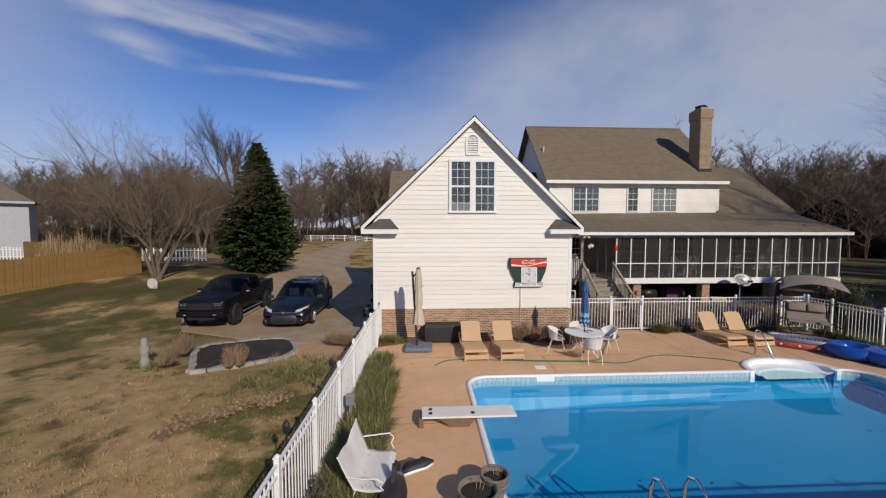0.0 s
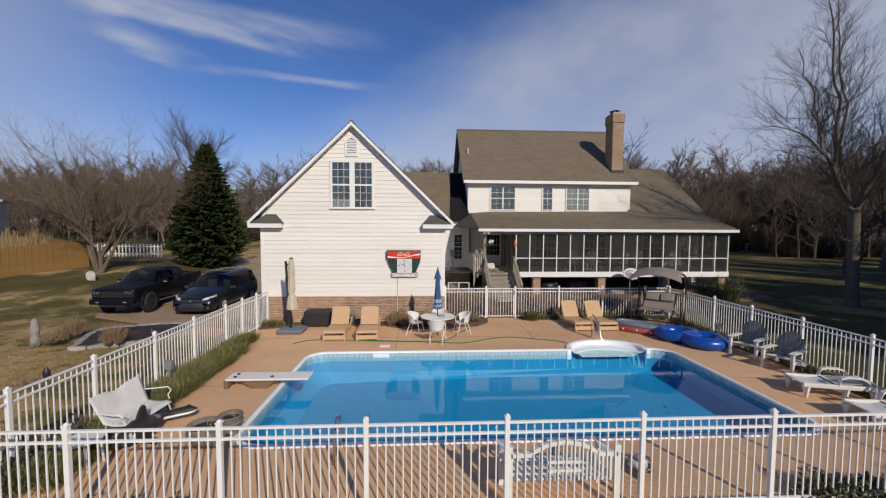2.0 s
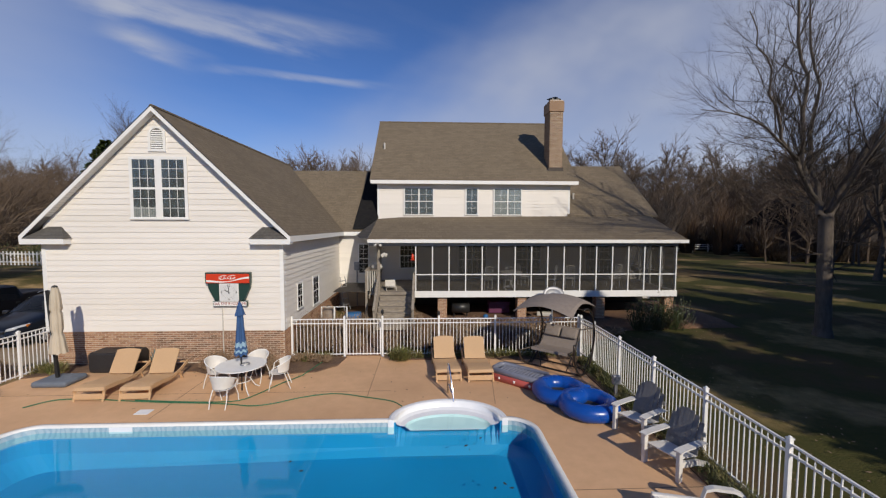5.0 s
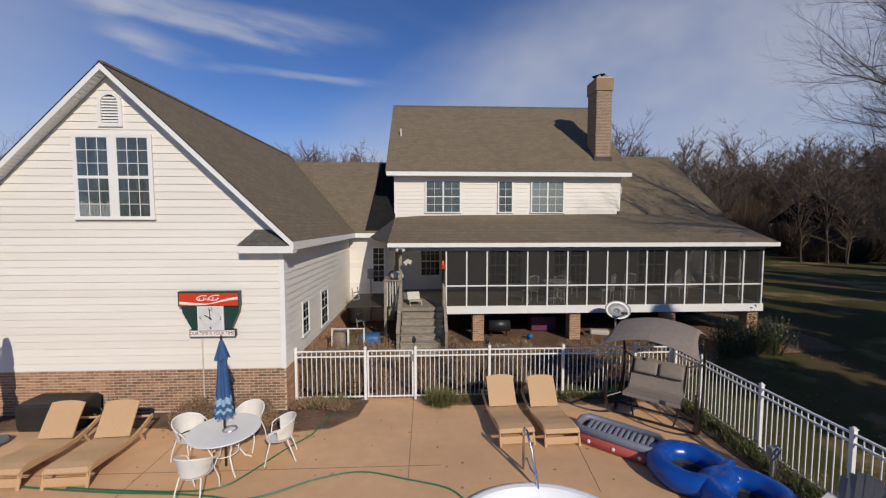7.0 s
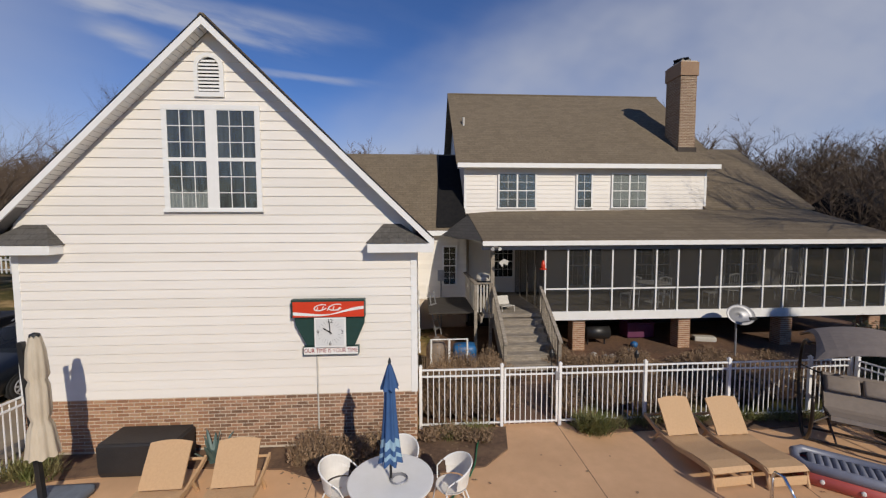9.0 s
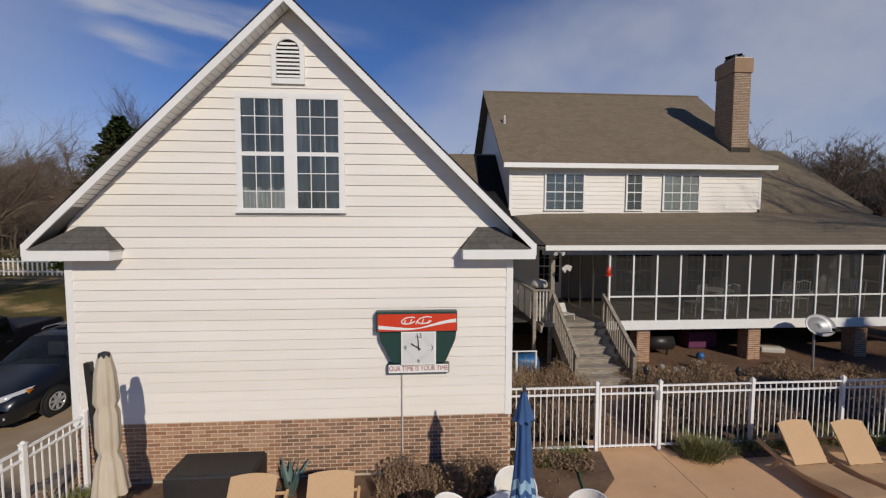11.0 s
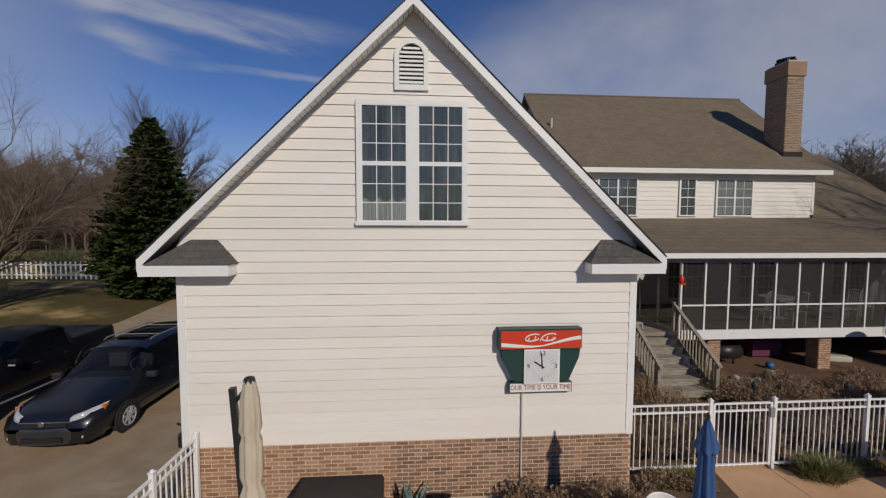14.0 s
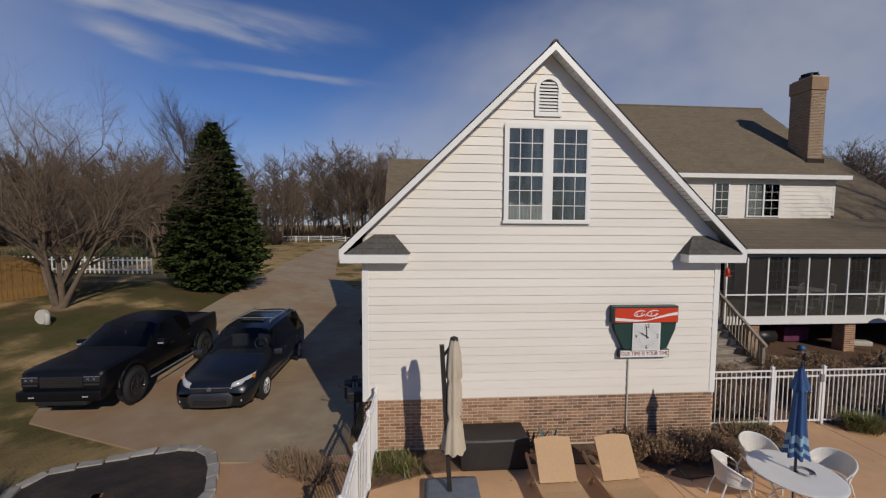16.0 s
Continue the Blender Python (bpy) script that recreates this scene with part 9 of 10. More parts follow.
def shade_tree(x, y, seed):
    rnd = random.Random(seed)
    t = thing("tree", "large leafless shade tree with upswept forked limbs", "tree", pose(x, y, ground_z(x, y) - 0.05))
    V, F, VT, FT = [], [], [], []
    for p, q, ra, rb in (((0, 0, 0), (0, 0, 0.35), 0.36, 0.27), ((0, 0, 0.35), (-0.06, 0.02, 2.4), 0.27, 0.24), ((-0.06, 0.02, 2.4), (-0.15, 0, 4.75), 0.24, 0.23)):
        add_seg(V, F, Vector(p), Vector(q), ra, rb, 12)
    opts = dict(splits=[2, 2, 2], shrink=0.56, spread=0.55, rise=0.085, bend=0.13, sides=[5, 4, 3, 3], bare=0)
    fork = (-0.15, 0, 4.65)
    for pts, r0, r1 in (
        ([fork, (-0.75, 0.2, 6.0), (-1.0, 0.3, 8.2), (-1.25, 0.2, 10.8), (-1.9, 0.0, 13.6), (-2.1, 0.1, 15.6)], 0.14, 0.015),
        ([fork, (0.75, -0.3, 7.0), (1.5, -0.5, 8.4), (2.4, -0.6, 10.4), (2.9, -0.4, 12.6), (3.3, -0.2, 14.6)], 0.15, 0.015),
        ([(-0.15, 0.1, 4.9), (-0.1, 0.9, 7.5), (0.5, 1.3, 10.2), (0.2, 1.5, 13.0), (0.1, 1.6, 15.6)], 0.11, 0.015),
        ([(-0.5, 0.1, 5.4), (-2.3, -0.5, 7.2), (-3.2, -0.8, 8.7), (-3.6, -0.8, 10.4), (-4.2, -0.7, 12.0)], 0.085, 0.012),
        ([(-1.6, -0.3, 6.6), (-3.6, -0.9, 7.9), (-5.0, -1.1, 8.3), (-6.2, -1.2, 8.4)], 0.06, 0.010),
        ([(0.6, -0.2, 6.5), (2.2, -1.0, 7.8), (3.8, -1.4, 9.3), (5.0, -1.5, 10.6)], 0.08, 0.012),
        ([(-0.15, -0.1, 4.9), (-0.5, -1.7, 6.9), (-0.4, -3.0, 9.2), (0.1, -3.7, 11.6)], 0.085, 0.012),
        ([(0.0, 0.2, 5.0), (0.7, 1.9, 6.8), (1.4, 3.2, 8.8), (1.9, 3.8, 11.0)], 0.08, 0.012),
    ):
        leader(V, F, VT, FT, rnd, pts, r0, r1, opts, 2.9, 2)
    for a, z, ln in ((2.6, 2.0, 1.3), (0.3, 2.6, 1.6), (3.6, 3.3, 1.9), (5.2, 3.8, 1.7)):
        grow(VT, FT, rnd, Vector((-0.08, 0, z)), Vector((math.cos(a), math.sin(a), -0.05)), ln, 0.028, 1, 3, dict(opts, rise=0.0))
    raw("trunk", V, F, M_BARK, t, True)
    raw("crown", VT, FT, M_TWIG, t)
    return t


shade_tree(25.2, 16.35, 5)
MYRTLE = dict(splits=[2, 2, 1, 1], shrink=0.56, spread=0.56, rise=0.06, bend=0.20, sides=[5, 4, 3, 3], bare=0, forks=5, fork_spread=0.5, limb=4.4, limb_r=0.40)
bare_tree("leafless multi-stemmed pale-barked tree by the wood fence", -16.9, 24.8, 3, [(0.06, 0.0, 1.25, 0.25), (0.50, 0.1, 2.9, 0.13), (-0.55, 0.2, 2.9, 0.13), (0.05, -0.35, 3.0, 0.12)], 4, MYRTLE, M_LIGHTBARK, M_LIGHTBARK)
TALL = dict(splits=[2, 2, 2, 1], shrink=0.55, spread=0.5, rise=0.10, bend=0.1, sides=[5, 3, 3, 3], bare=1, forks=7, fork_spread=0.6, limb=6.2)
bare_tree("tall leafless tree behind the fir", -26.6, 56.0, 12, [(0, 0, 8.0, 0.3)], 4, TALL, M_BARK, M_TWIG)
bare_tree("tall leafless tree beyond the lawn", -10.0, 84.0, 13, [(0, 0, 8.0, 0.3)], 3, TALL, M_BARK, M_FARTWIG)
bare_tree("tall leafless tree beyond the lawn", -4.0, 88.0, 14, [(0, 0, 7.5, 0.3)], 3, TALL, M_BARK, M_FARTWIG)
SMALL = dict(splits=[2, 2, 1], shrink=0.6, spread=0.5, rise=0.12, bend=0.12, sides=[4, 3, 3], bare=0, forks=6, fork_spread=0.6, limb=3.6)
bare_tree("small leafless lawn tree", 31.5, 37.0, 21, [(0.05, 0, 1.8, 0.13)], 3, SMALL, M_BARK, M_TWIG)
bare_tree("small leafless lawn tree", 37.5, 27.5, 22, [(0, 0, 2.0, 0.15)], 3, SMALL, M_BARK, M_TWIG)
bare_tree("leafless tree beside the dark neighbour house", 44.0, 30.0, 23, [(0, 0, 4.0, 0.24)], 3, TALL, M_BARK, M_TWIG)
bare_tree("leafless tree beside the dark neighbour house", 36.0, 45.0, 24, [(0, 0, 3.0, 0.2)], 3, SMALL, M_BARK, M_TWIG)
bare_tree("leafless pale tree behind the picket fence", -23.5, 42.0, 25, [(0.2, 0, 2.6, 0.2), (-0.3, 0.1, 2.6, 0.16)], 3, SMALL, M_LIGHTBARK, M_LIGHTBARK)


def fir_tree(x, y, h, rad, seed, label):
    rnd = random.Random(seed)
    t = thing("fir_tree", label, "tree", pose(x, y, ground_z(x, y) - 0.05))
    V, F = [], []
    add_seg(V, F, Vector((0, 0, 0)), Vector((0, 0, h * 0.96)), 0.22, 0.02, 8)
    raw("trunk", V, F, M_BARK, t)
    V, F = [], []
    whorls = int(h * 9.5)
    for i in range(whorls):
        z = 0.25 + (h - 0.3) * (i / whorls) ** 1.02
        f = 1 - (z / h)
        L = rad * (min(1.0, 0.25 + 3.2 * z / h) if z < 0.24 * h else 1.0) * f ** 0.72 * 1.2
        n = int(9 + 17 * f)
        a0 = rnd.random() * 6.3
        for k in range(n):
            a = a0 + 2 * math.pi * k / n + rnd.uniform(-0.2, 0.2)
            ln = L * rnd.uniform(0.72, 1.12)
            droop = -0.12 - 0.22 * f + rnd.uniform(-0.12, 0.1)
            c, s = math.cos(a), math.sin(a)
            m = max(5, int(ln / 0.072))
            for j in range(m):
                u = 0.15 + 0.85 * (j + rnd.random()) / m
                r = ln * u
                pz = z + r * droop + 0.18 * ln * u * u + rnd.uniform(-0.06, 0.06)
                w = 0.34 * (1.05 - 0.55 * u) * rnd.uniform(0.7, 1.3)
                side = rnd.choice((-1, 1))
                ang = a + side * rnd.uniform(0.25, 0.9)
                p = Vector((r * c, r * s, pz))
                tip = p + Vector((math.cos(ang), math.sin(ang), rnd.uniform(-0.25, 0.25))) * w
                nrm = Vector((-math.sin(ang), math.cos(ang), rnd.uniform(-1.8, 1.8))).normalized() * 0.075
                i0 = len(V)
                V += [tuple(p - nrm * 0.7), tuple(p + nrm * 0.7), tuple(p + (tip - p) * 0.6 + nrm), tuple(tip), tuple(p + (tip - p) * 0.55 - nrm)]
                F.append((i0, i0 + 1, i0 + 2, i0 + 3, i0 + 4))
    raw("crown", V, F, M_FIR, t)
    return t


fir_tree(-12.95, 30.4, 9.75, 2.95, 2, "tall dark green conical fir on the lawn")
# unseen trees added south-east of the lot to shade the east lawn
fir_tree(25.5, -1.0, 13.0, 3.8, 17, "unseen evergreen added at the lot's edge for lawn shade")
fir_tree(32.0, 5.5, 13.5, 3.8, 18, "unseen evergreen added at the lot's edge for lawn shade")
fir_tree(44.0, 17.0, 13.5, 3.8, 19, "unseen evergreen added at the lot's edge for lawn shade")
fir_tree(29.5, 2.5, 13.0, 3.6, 7, "unseen evergreen added at the lot's edge for lawn shade")
fir_tree(35.0, 8.0, 12.0, 3.4, 8, "unseen evergreen added at the lot's edge for lawn shade")
fir_tree(40.5, 12.5, 13.0, 3.6, 9, "unseen evergreen added at the lot's edge for lawn shade")
edge_fir = fir_tree(38.0, 1.0, 14.0, 3.9, 27, "unseen evergreen added at the lot's edge for lawn shade")
for x, y, a in ((33.0, 3.0, 15), (26.0, -1.0, 130), (43.0, 9.0, 95), (47.5, 17.5, 220), (40.0, -4.0, 330), (31.5, -12.0, 45), (47.0, 8.0, 40), (52.5, 14.5, 110), (34.5, -5.0, 200), (57.0, 21.0, 260), (43.5, 3.0, 310), (28.5, -7.5, 75), (62.0, 27.0, 20)):
    copy_thing(edge_fir, pose(x, y, ground_z(x, y) - 0.05, 0, 0, a))
bare_tree("unseen leafless tree added at the lot's edge for lawn shade", 31.0, 10.0, 41, [(0, 0, 9.0, 0.25)], 3, OAK, M_BARK, M_TWIG)


def wood_template(seed):
    """One leafless tree of height 1 as flat arrays: a trunk, limbs, branches and fine twigs."""
    rnd = random.Random(seed)
    V, F = [], []
    wide = rnd.uniform(0.8, 1.25)
    p, d = Vector((0, 0, 0)), Vector((0, 0, 1))
    for i in range(6):
        q = p + (d + Vector((rnd.gauss(0, 0.06), rnd.gauss(0, 0.06), 0))) * 0.155
        add_seg(V, F, p, q, 0.0115 * (1 - i / 6.6), 0.0115 * (1 - (i + 1) / 6.6), 4)
        for _ in range(4 if i > 0 else 0):
            a, el = rnd.uniform(0, 6.28), rnd.uniform(0.35, 1.15)
            f = (i + 0.5) / 6
            ln = wide * (0.30 * math.sin(math.pi * min(1, 0.18 + f * 0.82)) ** 0.7 + 0.05) * rnd.uniform(0.7, 1.2)
            b = p + (q - p) * rnd.random()
            bd = Vector((math.cos(a) * math.cos(el), math.sin(a) * math.cos(el), math.sin(el)))
            for j in range(3):
                e = b + (bd + Vector((rnd.gauss(0, 0.16), rnd.gauss(0, 0.16), 0.16))).normalized() * ln / 3
                add_seg(V, F, b, e, 0.0042 - 0.0011 * j, 0.0031 - 0.0011 * j, 3)
                for _k in range(4):
                    c = b + (e - b) * rnd.random()
                    cd = (bd + Vector((rnd.gauss(0, 0.65), rnd.gauss(0, 0.65), rnd.uniform(0, 0.7)))).normalized()
                    g = c + cd * ln * rnd.uniform(0.28, 0.5)
                    for src, dst, wd in [(c, g, 0.0022)] + [(c + (g - c) * rnd.uniform(0.2, 0.9), None, 0.0013) for _m in range(6)]:
                        if dst is None:
                            dst = src + (cd + Vector((rnd.gauss(0, 0.7), rnd.gauss(0, 0.7), rnd.uniform(-0.1, 0.8)))).normalized() * ln * rnd.uniform(0.14, 0.3)
                        sd = (dst - src).cross(Vector((rnd.gauss(0, 1), rnd.gauss(0, 1), 0.2))).normalized() * wd
                        i0 = len(V)
                        V += [tuple(src - sd), tuple(src + sd), tuple(dst)]
                        F.append((i0, i0 + 1, i0 + 2))
                b = e
        p = q
    return np.array(V), F


def wood(name, label, spots, seed, material, first=0):
    """Many leafless trees in one mesh, turned and scaled from a few grown ones."""
    rnd = random.Random(seed)
    grown = [wood_template(first + k) for k in range(6)]
    V, F = [], []
    for x, y, h in spots:
        tv, tf = grown[rnd.randrange(6)]
        a = rnd.uniform(0, 6.28)
        c, s = math.cos(a) * rnd.uniform(0.85, 1.2), math.sin(a) * rnd.uniform(0.85, 1.2)
        w = np.stack([tv[:, 0] * c - tv[:, 1] * s, tv[:, 0] * s + tv[:, 1] * c, tv[:, 2]], 1) * h + (x, y, ground_z(x, y) - 0.1)
        i0 = len(V)
        V += w.tolist()
        F += [tuple(i + i0 for i in f) for f in tf]
    return tagged(raw(name, V, F, material), label, "woodland", kind="stuff")


rw = random.Random(31)
spots = [(rw.uniform(-130, -22), rw.uniform(72, 105), rw.uniform(11, 16)) for _ in range(150)]
spots += [(rw.uniform(-75, -30), rw.uniform(52, 72), rw.uniform(8, 12)) for _ in range(45)]
spots += [(rw.uniform(-24, 30), rw.uniform(86, 112), rw.uniform(13, 20)) for _ in range(80)]
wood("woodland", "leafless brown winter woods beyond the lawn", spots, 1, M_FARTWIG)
spots = [(rw.uniform(26, 150), rw.uniform(66, 100), rw.uniform(13, 20)) for _ in range(110)]
spots += [(rw.uniform(60, 120), rw.uniform(60, 72), rw.uniform(11, 17)) for _ in range(50)]
spots += [(48 + 1.6 * k + rw.uniform(-1, 1), 40 + rw.uniform(0, 5), rw.uniform(8, 13)) for k in range(9)]
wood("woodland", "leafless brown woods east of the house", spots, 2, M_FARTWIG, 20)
# unseen southern woods, added so the window panes reflect something dark
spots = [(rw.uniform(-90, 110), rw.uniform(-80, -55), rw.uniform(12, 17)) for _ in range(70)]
wood("woodland", "unseen woods added south of the lot to darken window reflections", spots, 3, M_FARTWIG, 40)


def brush(name, label, spots, seed, material, twigs, cat="shrubs", leaf=0.0, wide=0.02, size=1.0):
    """Low twiggy bushes in one mesh: spots of x, y, z, radius, height."""
    rnd = random.Random(seed)
    V, F = [], []
    for x, y, z, rad, h in spots:
        for _ in range(twigs):
            a, b = rnd.uniform(0, 6.28), rnd.random() ** 0.5
            base = Vector((x + 0.35 * rad * b * math.cos(a), y + 0.35 * rad * b * math.sin(a), z))
            a2 = a + rnd.uniform(-0.7, 0.7)
            tip = Vector((x + rad * b * math.cos(a2), y + rad * b * math.sin(a2), z + h * rnd.uniform(0.35, 1.0) * (1.1 - 0.45 * b)))
            mid = (base + tip) / 2 + Vector((rnd.gauss(0, 0.12), rnd.gauss(0, 0.12), rnd.gauss(0.06, 0.06))) * rad
            sd = Vector((rnd.gauss(0, 1), rnd.gauss(0, 1), rnd.gauss(0, 0.6))).normalized() * wide
            i0 = len(V)
            V += [tuple(base - sd), tuple(base + sd), tuple(mid + sd), tuple(mid - sd), tuple(tip)]
            F += [(i0, i0 + 1, i0 + 2, i0 + 3), (i0 + 3, i0 + 2, i0 + 4)]
            for _k in range(int(leaf)):
                c = mid + (tip - mid) * rnd.random()
                e1 = Vector((rnd.gauss(0, 1), rnd.gauss(0, 1), rnd.gauss(0, 1))).normalized() * 0.045 * size
                e2 = Vector((rnd.gauss(0, 1), rnd.gauss(0, 1), rnd.gauss(0, 1))).normalized() * 0.03 * size
                i0 = len(V)
                V += [tuple(c - e1), tuple(c + e2), tuple(c + e1), tuple(c - e2)]
                F.append((i0, i0 + 1, i0 + 2, i0 + 3))
    return tagged(raw(name, V, F, material), label, cat, kind="stuff")


spots = [(x, y, ground_z(x, y), rw.uniform(2.0, 4.0), rw.uniform(2.0, 5.0)) for x, y in [(rw.uniform(-125, -24), rw.uniform(64, 92)) for _ in range(330)] + [(rw.uniform(-24, 30), rw.uniform(88, 102)) for _ in range(120)] + [(rw.uniform(30, 130), rw.uniform(62, 86)) for _ in range(240)]]
brush("undergrowth", "brown leafless undergrowth below the woods", spots, 5, M_BRUSH, 170, "undergrowth", wide=0.075)
# unseen thicket below the southern woods, added for the same dark reflections
spots_south = [(x, y, ground_z(x, y), rw.uniform(3.0, 4.5), rw.uniform(4.0, 9.0)) for x, y in [(rw.uniform(-90, 110), rw.uniform(-75, -58)) for _ in range(110)]]
brush("undergrowth", "unseen thicket added south of the lot to darken window reflections", spots_south, 18, M_BRUSH, 150, "undergrowth", wide=0.16)
spots = [(rw.uniform(-130, -26), rw.uniform(66, 100), rw.uniform(6, 11)) for _ in range(120)] + [(rw.uniform(30, 130), rw.uniform(60, 92), rw.uniform(7, 12)) for _ in range(120)]
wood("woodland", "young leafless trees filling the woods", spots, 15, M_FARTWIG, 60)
spots = [(x, y, ground_z(x, y), rw.uniform(1.6, 2.6), rw.uniform(7.0, 11.5)) for x, y in [(41, 60), (43.5, 62), (46, 59), (52, 56), (54, 52), (49.5, 60), (56.5, 62)]]
brush("brown_leafed_trees", "young trees still holding dry brown leaves", spots, 16, M_OAKLEAF, 420, "trees", leaf=3, wide=0.03)
spots = [(x, y, ground_z(x, y), rw.uniform(1.5, 2.4), rw.uniform(2.4, 4.6)) for x, y in [(51 + 1.5 * k, 45.5 + rw.uniform(-1, 0.5)) for k in range(15)]]
brush("evergreen_shrubs", "dark overgrown shrubs before the neighbour house", spots, 17, M_BRUSH, 420, "shrubs", leaf=3, wide=0.03)
spots = [(x, y, ground_z(x, y), rw.uniform(1.0, 1.8), rw.uniform(1.4, 2.6)) for x, y in [(rw.uniform(-34, -19.5), rw.uniform(38, 50)) for _ in range(26)]]
brush("hedge", "dark leafy shrubs behind the picket fence", spots, 6, M_GREEN, 90, "shrubs", leaf=3, wide=0.03)
spots = [(-23.0 - 0.32 * k + rw.uniform(-0.2, 0.2), 29.3 + 0.05 * k, ground_z(-24, 29), 0.55, 2.75 + 0.3 * math.sin(k)) for k in range(18)]
brush("dried_plants", "dry tan stalks above the board fence", spots[3:17], 7, M_STRAW, 110, "plants", leaf=5, wide=0.035)
# dry shrubs by the garage, the stairs and the gate
spots = [(2.9 + 0.23 * k, 13.75 + 0.16 * math.sin(k * 2.1), 0.02, 0.34, 0.62 + 0.12 * math.sin(k * 1.3)) for k in range(9)]
spots += [(5.2 + 0.22 * k, 14.35 + 0.1 * math.sin(k), 0.02, 0.22, 0.3) for k in range(6)]
brush("dry_shrubs", "dry brown shrubs along the brick base", spots, 8, M_DEADBUSH, 300, "shrubs", leaf=2, wide=0.005, size=0.55)
spots = [(5.3 + rw.random() * 1.7, 15.3 + rw.random() * 2.2, 0.1, 0.45, rw.uniform(0.5, 1.0)) for _ in range(14)]
spots += [(5.15 + rw.random() * 0.5, 15.0 + rw.random() * 1.6, 0.1, 0.40, rw.uniform(0.9, 1.5)) for _ in range(9)]
spots += [(6.2 + rw.random() * 1.1, 15.6 + rw.random() * 1.5, 0.12, 0.45, rw.uniform(0.6, 1.15)) for _ in range(10)]
spots += [(8.8 + rw.random() * 6.5, 15.3 + rw.random() * 2.6, 0.12, 0.5, rw.uniform(0.3, 0.75)) for _ in range(34)]
spots += [(8.9 + rw.random() * 8.0, 15.4 + rw.random() * 2.9, 0.14, 0.55, rw.uniform(0.25, 0.6)) for _ in range(46)]
spots += [(5.2 + rw.random() * 1.5, 15.05 + rw.random() * 0.5, 0.1, 0.36, rw.uniform(0.7, 1.25)) for _ in range(12)]
spots += [(8.2 + rw.random() * 2.6, 15.1 + rw.random() * 0.7, 0.1, 0.36, rw.uniform(0.5, 0.95)) for _ in range(14)]
spots += [(8.75 + rw.random() * 0.6, 17.2 + rw.random() * 1.2, 0.15, 0.4, 0.8) for _ in range(6)]
brush("dry_shrubs", "tangled dry shrubs between fence and porch", spots, 9, M_DEADBUSH, 230, "shrubs", leaf=2, wide=0.008, size=0.6)
spots = [(18.3 + 0.4 * k, 17.3 + 0.2 * (k % 2), 0.15, 0.7, 1.7) for k in range(5)]
brush("leafy_shrubs", "dark half-bare evergreen shrubs before the porch corner", spots, 10, M_GREEN, 110, "shrubs", leaf=2, wide=0.009)
spots = [(-5.75 + 0.26 * k + rw.uniform(-0.2, 0.2), 8.0 + 0.23 * k + rw.uniform(-0.2, 0.2), ground_z(-5, 8.5), 0.42, 0.10) for k in range(7)]
brush("brush_pile", "flat pile of dead brown branches on the lawn", spots, 14, M_DEADBUSH, 90, "branches", leaf=1, wide=0.007)
spots = [(-2.1, y, 0.03, 0.25, 0.55) for y in (3.9, 4.2, 4.6, 5.0, 5.6)] + [(-2.55, y, -0.05, 0.3, 0.8) for y in (3.2, 3.6)]
spots += [(-0.9 + 0.55 * k, 3.62, 0.0, 0.22, 0.35) for k in range(4)]
brush("dry_vines", "dark dead vines in the fence corner", spots, 11, M_TWIG, 70, "shrubs", leaf=1, wide=0.008)
spots = [(9.6 + 0.26 * k, 3.55 + rw.uniform(-0.1, 0.12), 0.0, 0.28, rw.uniform(0.25, 0.5)) for k in range(17)]
brush("fence_vines", "dark trailing evergreen vines along the near fence", spots, 19, M_GREEN, 110, "shrubs", leaf=3, wide=0.006, size=0.8)
spots = [(-3.0 - 0.25 * k, 13.5 + 0.12 * k, 0.0, 0.4, 0.55) for k in range(4)] + [(-6.0, 11.75, 0.0, 0.3, 0.9), (-6.25, 11.6, 0.0, 0.25, 0.8), (-8.5, 12.5, 0, 0.4, 0.5), (-8.2, 11.9, 0, 0.45, 0.4), (-8.3, 12.9, 0, 0.35, 1.0)]
brush("dry_clumps", "dry straw-coloured clumps round the pond", spots, 12, M_DEADBUSH, 240, "plants", leaf=1, wide=0.006, size=0.4)
spots = [(8.0 + rw.random() * 6.6, 14.98 + rw.random() * 0.5, 0.1, 0.3, 0.9) for _ in range(10)]
brush("dark_stems", "dark dead flower stems behind the back fence", spots, 13, M_TWIG, 45, "plants", leaf=2, wide=0.006)


def grass_clumps(name, label, spots, seed, material, blades, ln):
    rnd = random.Random(seed)
    V, F = [], []
    for x, y, z in spots:
        for _ in range(blades):
            a = rnd.uniform(0, 6.28)
            L = ln * rnd.uniform(0.55, 1.15)
            lean = rnd.uniform(0.35, 1.05)
            c, s = math.cos(a), math.sin(a)
            bx, by = x + rnd.gauss(0, 0.05), y + rnd.gauss(0, 0.05)
            w = rnd.uniform(0.004, 0.008)
            i0 = len(V)
            for u, ww in ((0, w), (0.55, w), (1.0, 0.001)):
                r = L * lean * u
                zz = z + L * (u - 0.55 * lean * u * u)
                V += [(bx + r * c - ww * s, by + r * s + ww * c, zz), (bx + r * c + ww * s, by + r * s - ww * c, zz)]
            F += [(i0, i0 + 1, i0 + 3, i0 + 2), (i0 + 2, i0 + 3, i0 + 5, i0 + 4)]
    return tagged(raw(name, V, F, material), label, "grass", kind="stuff")


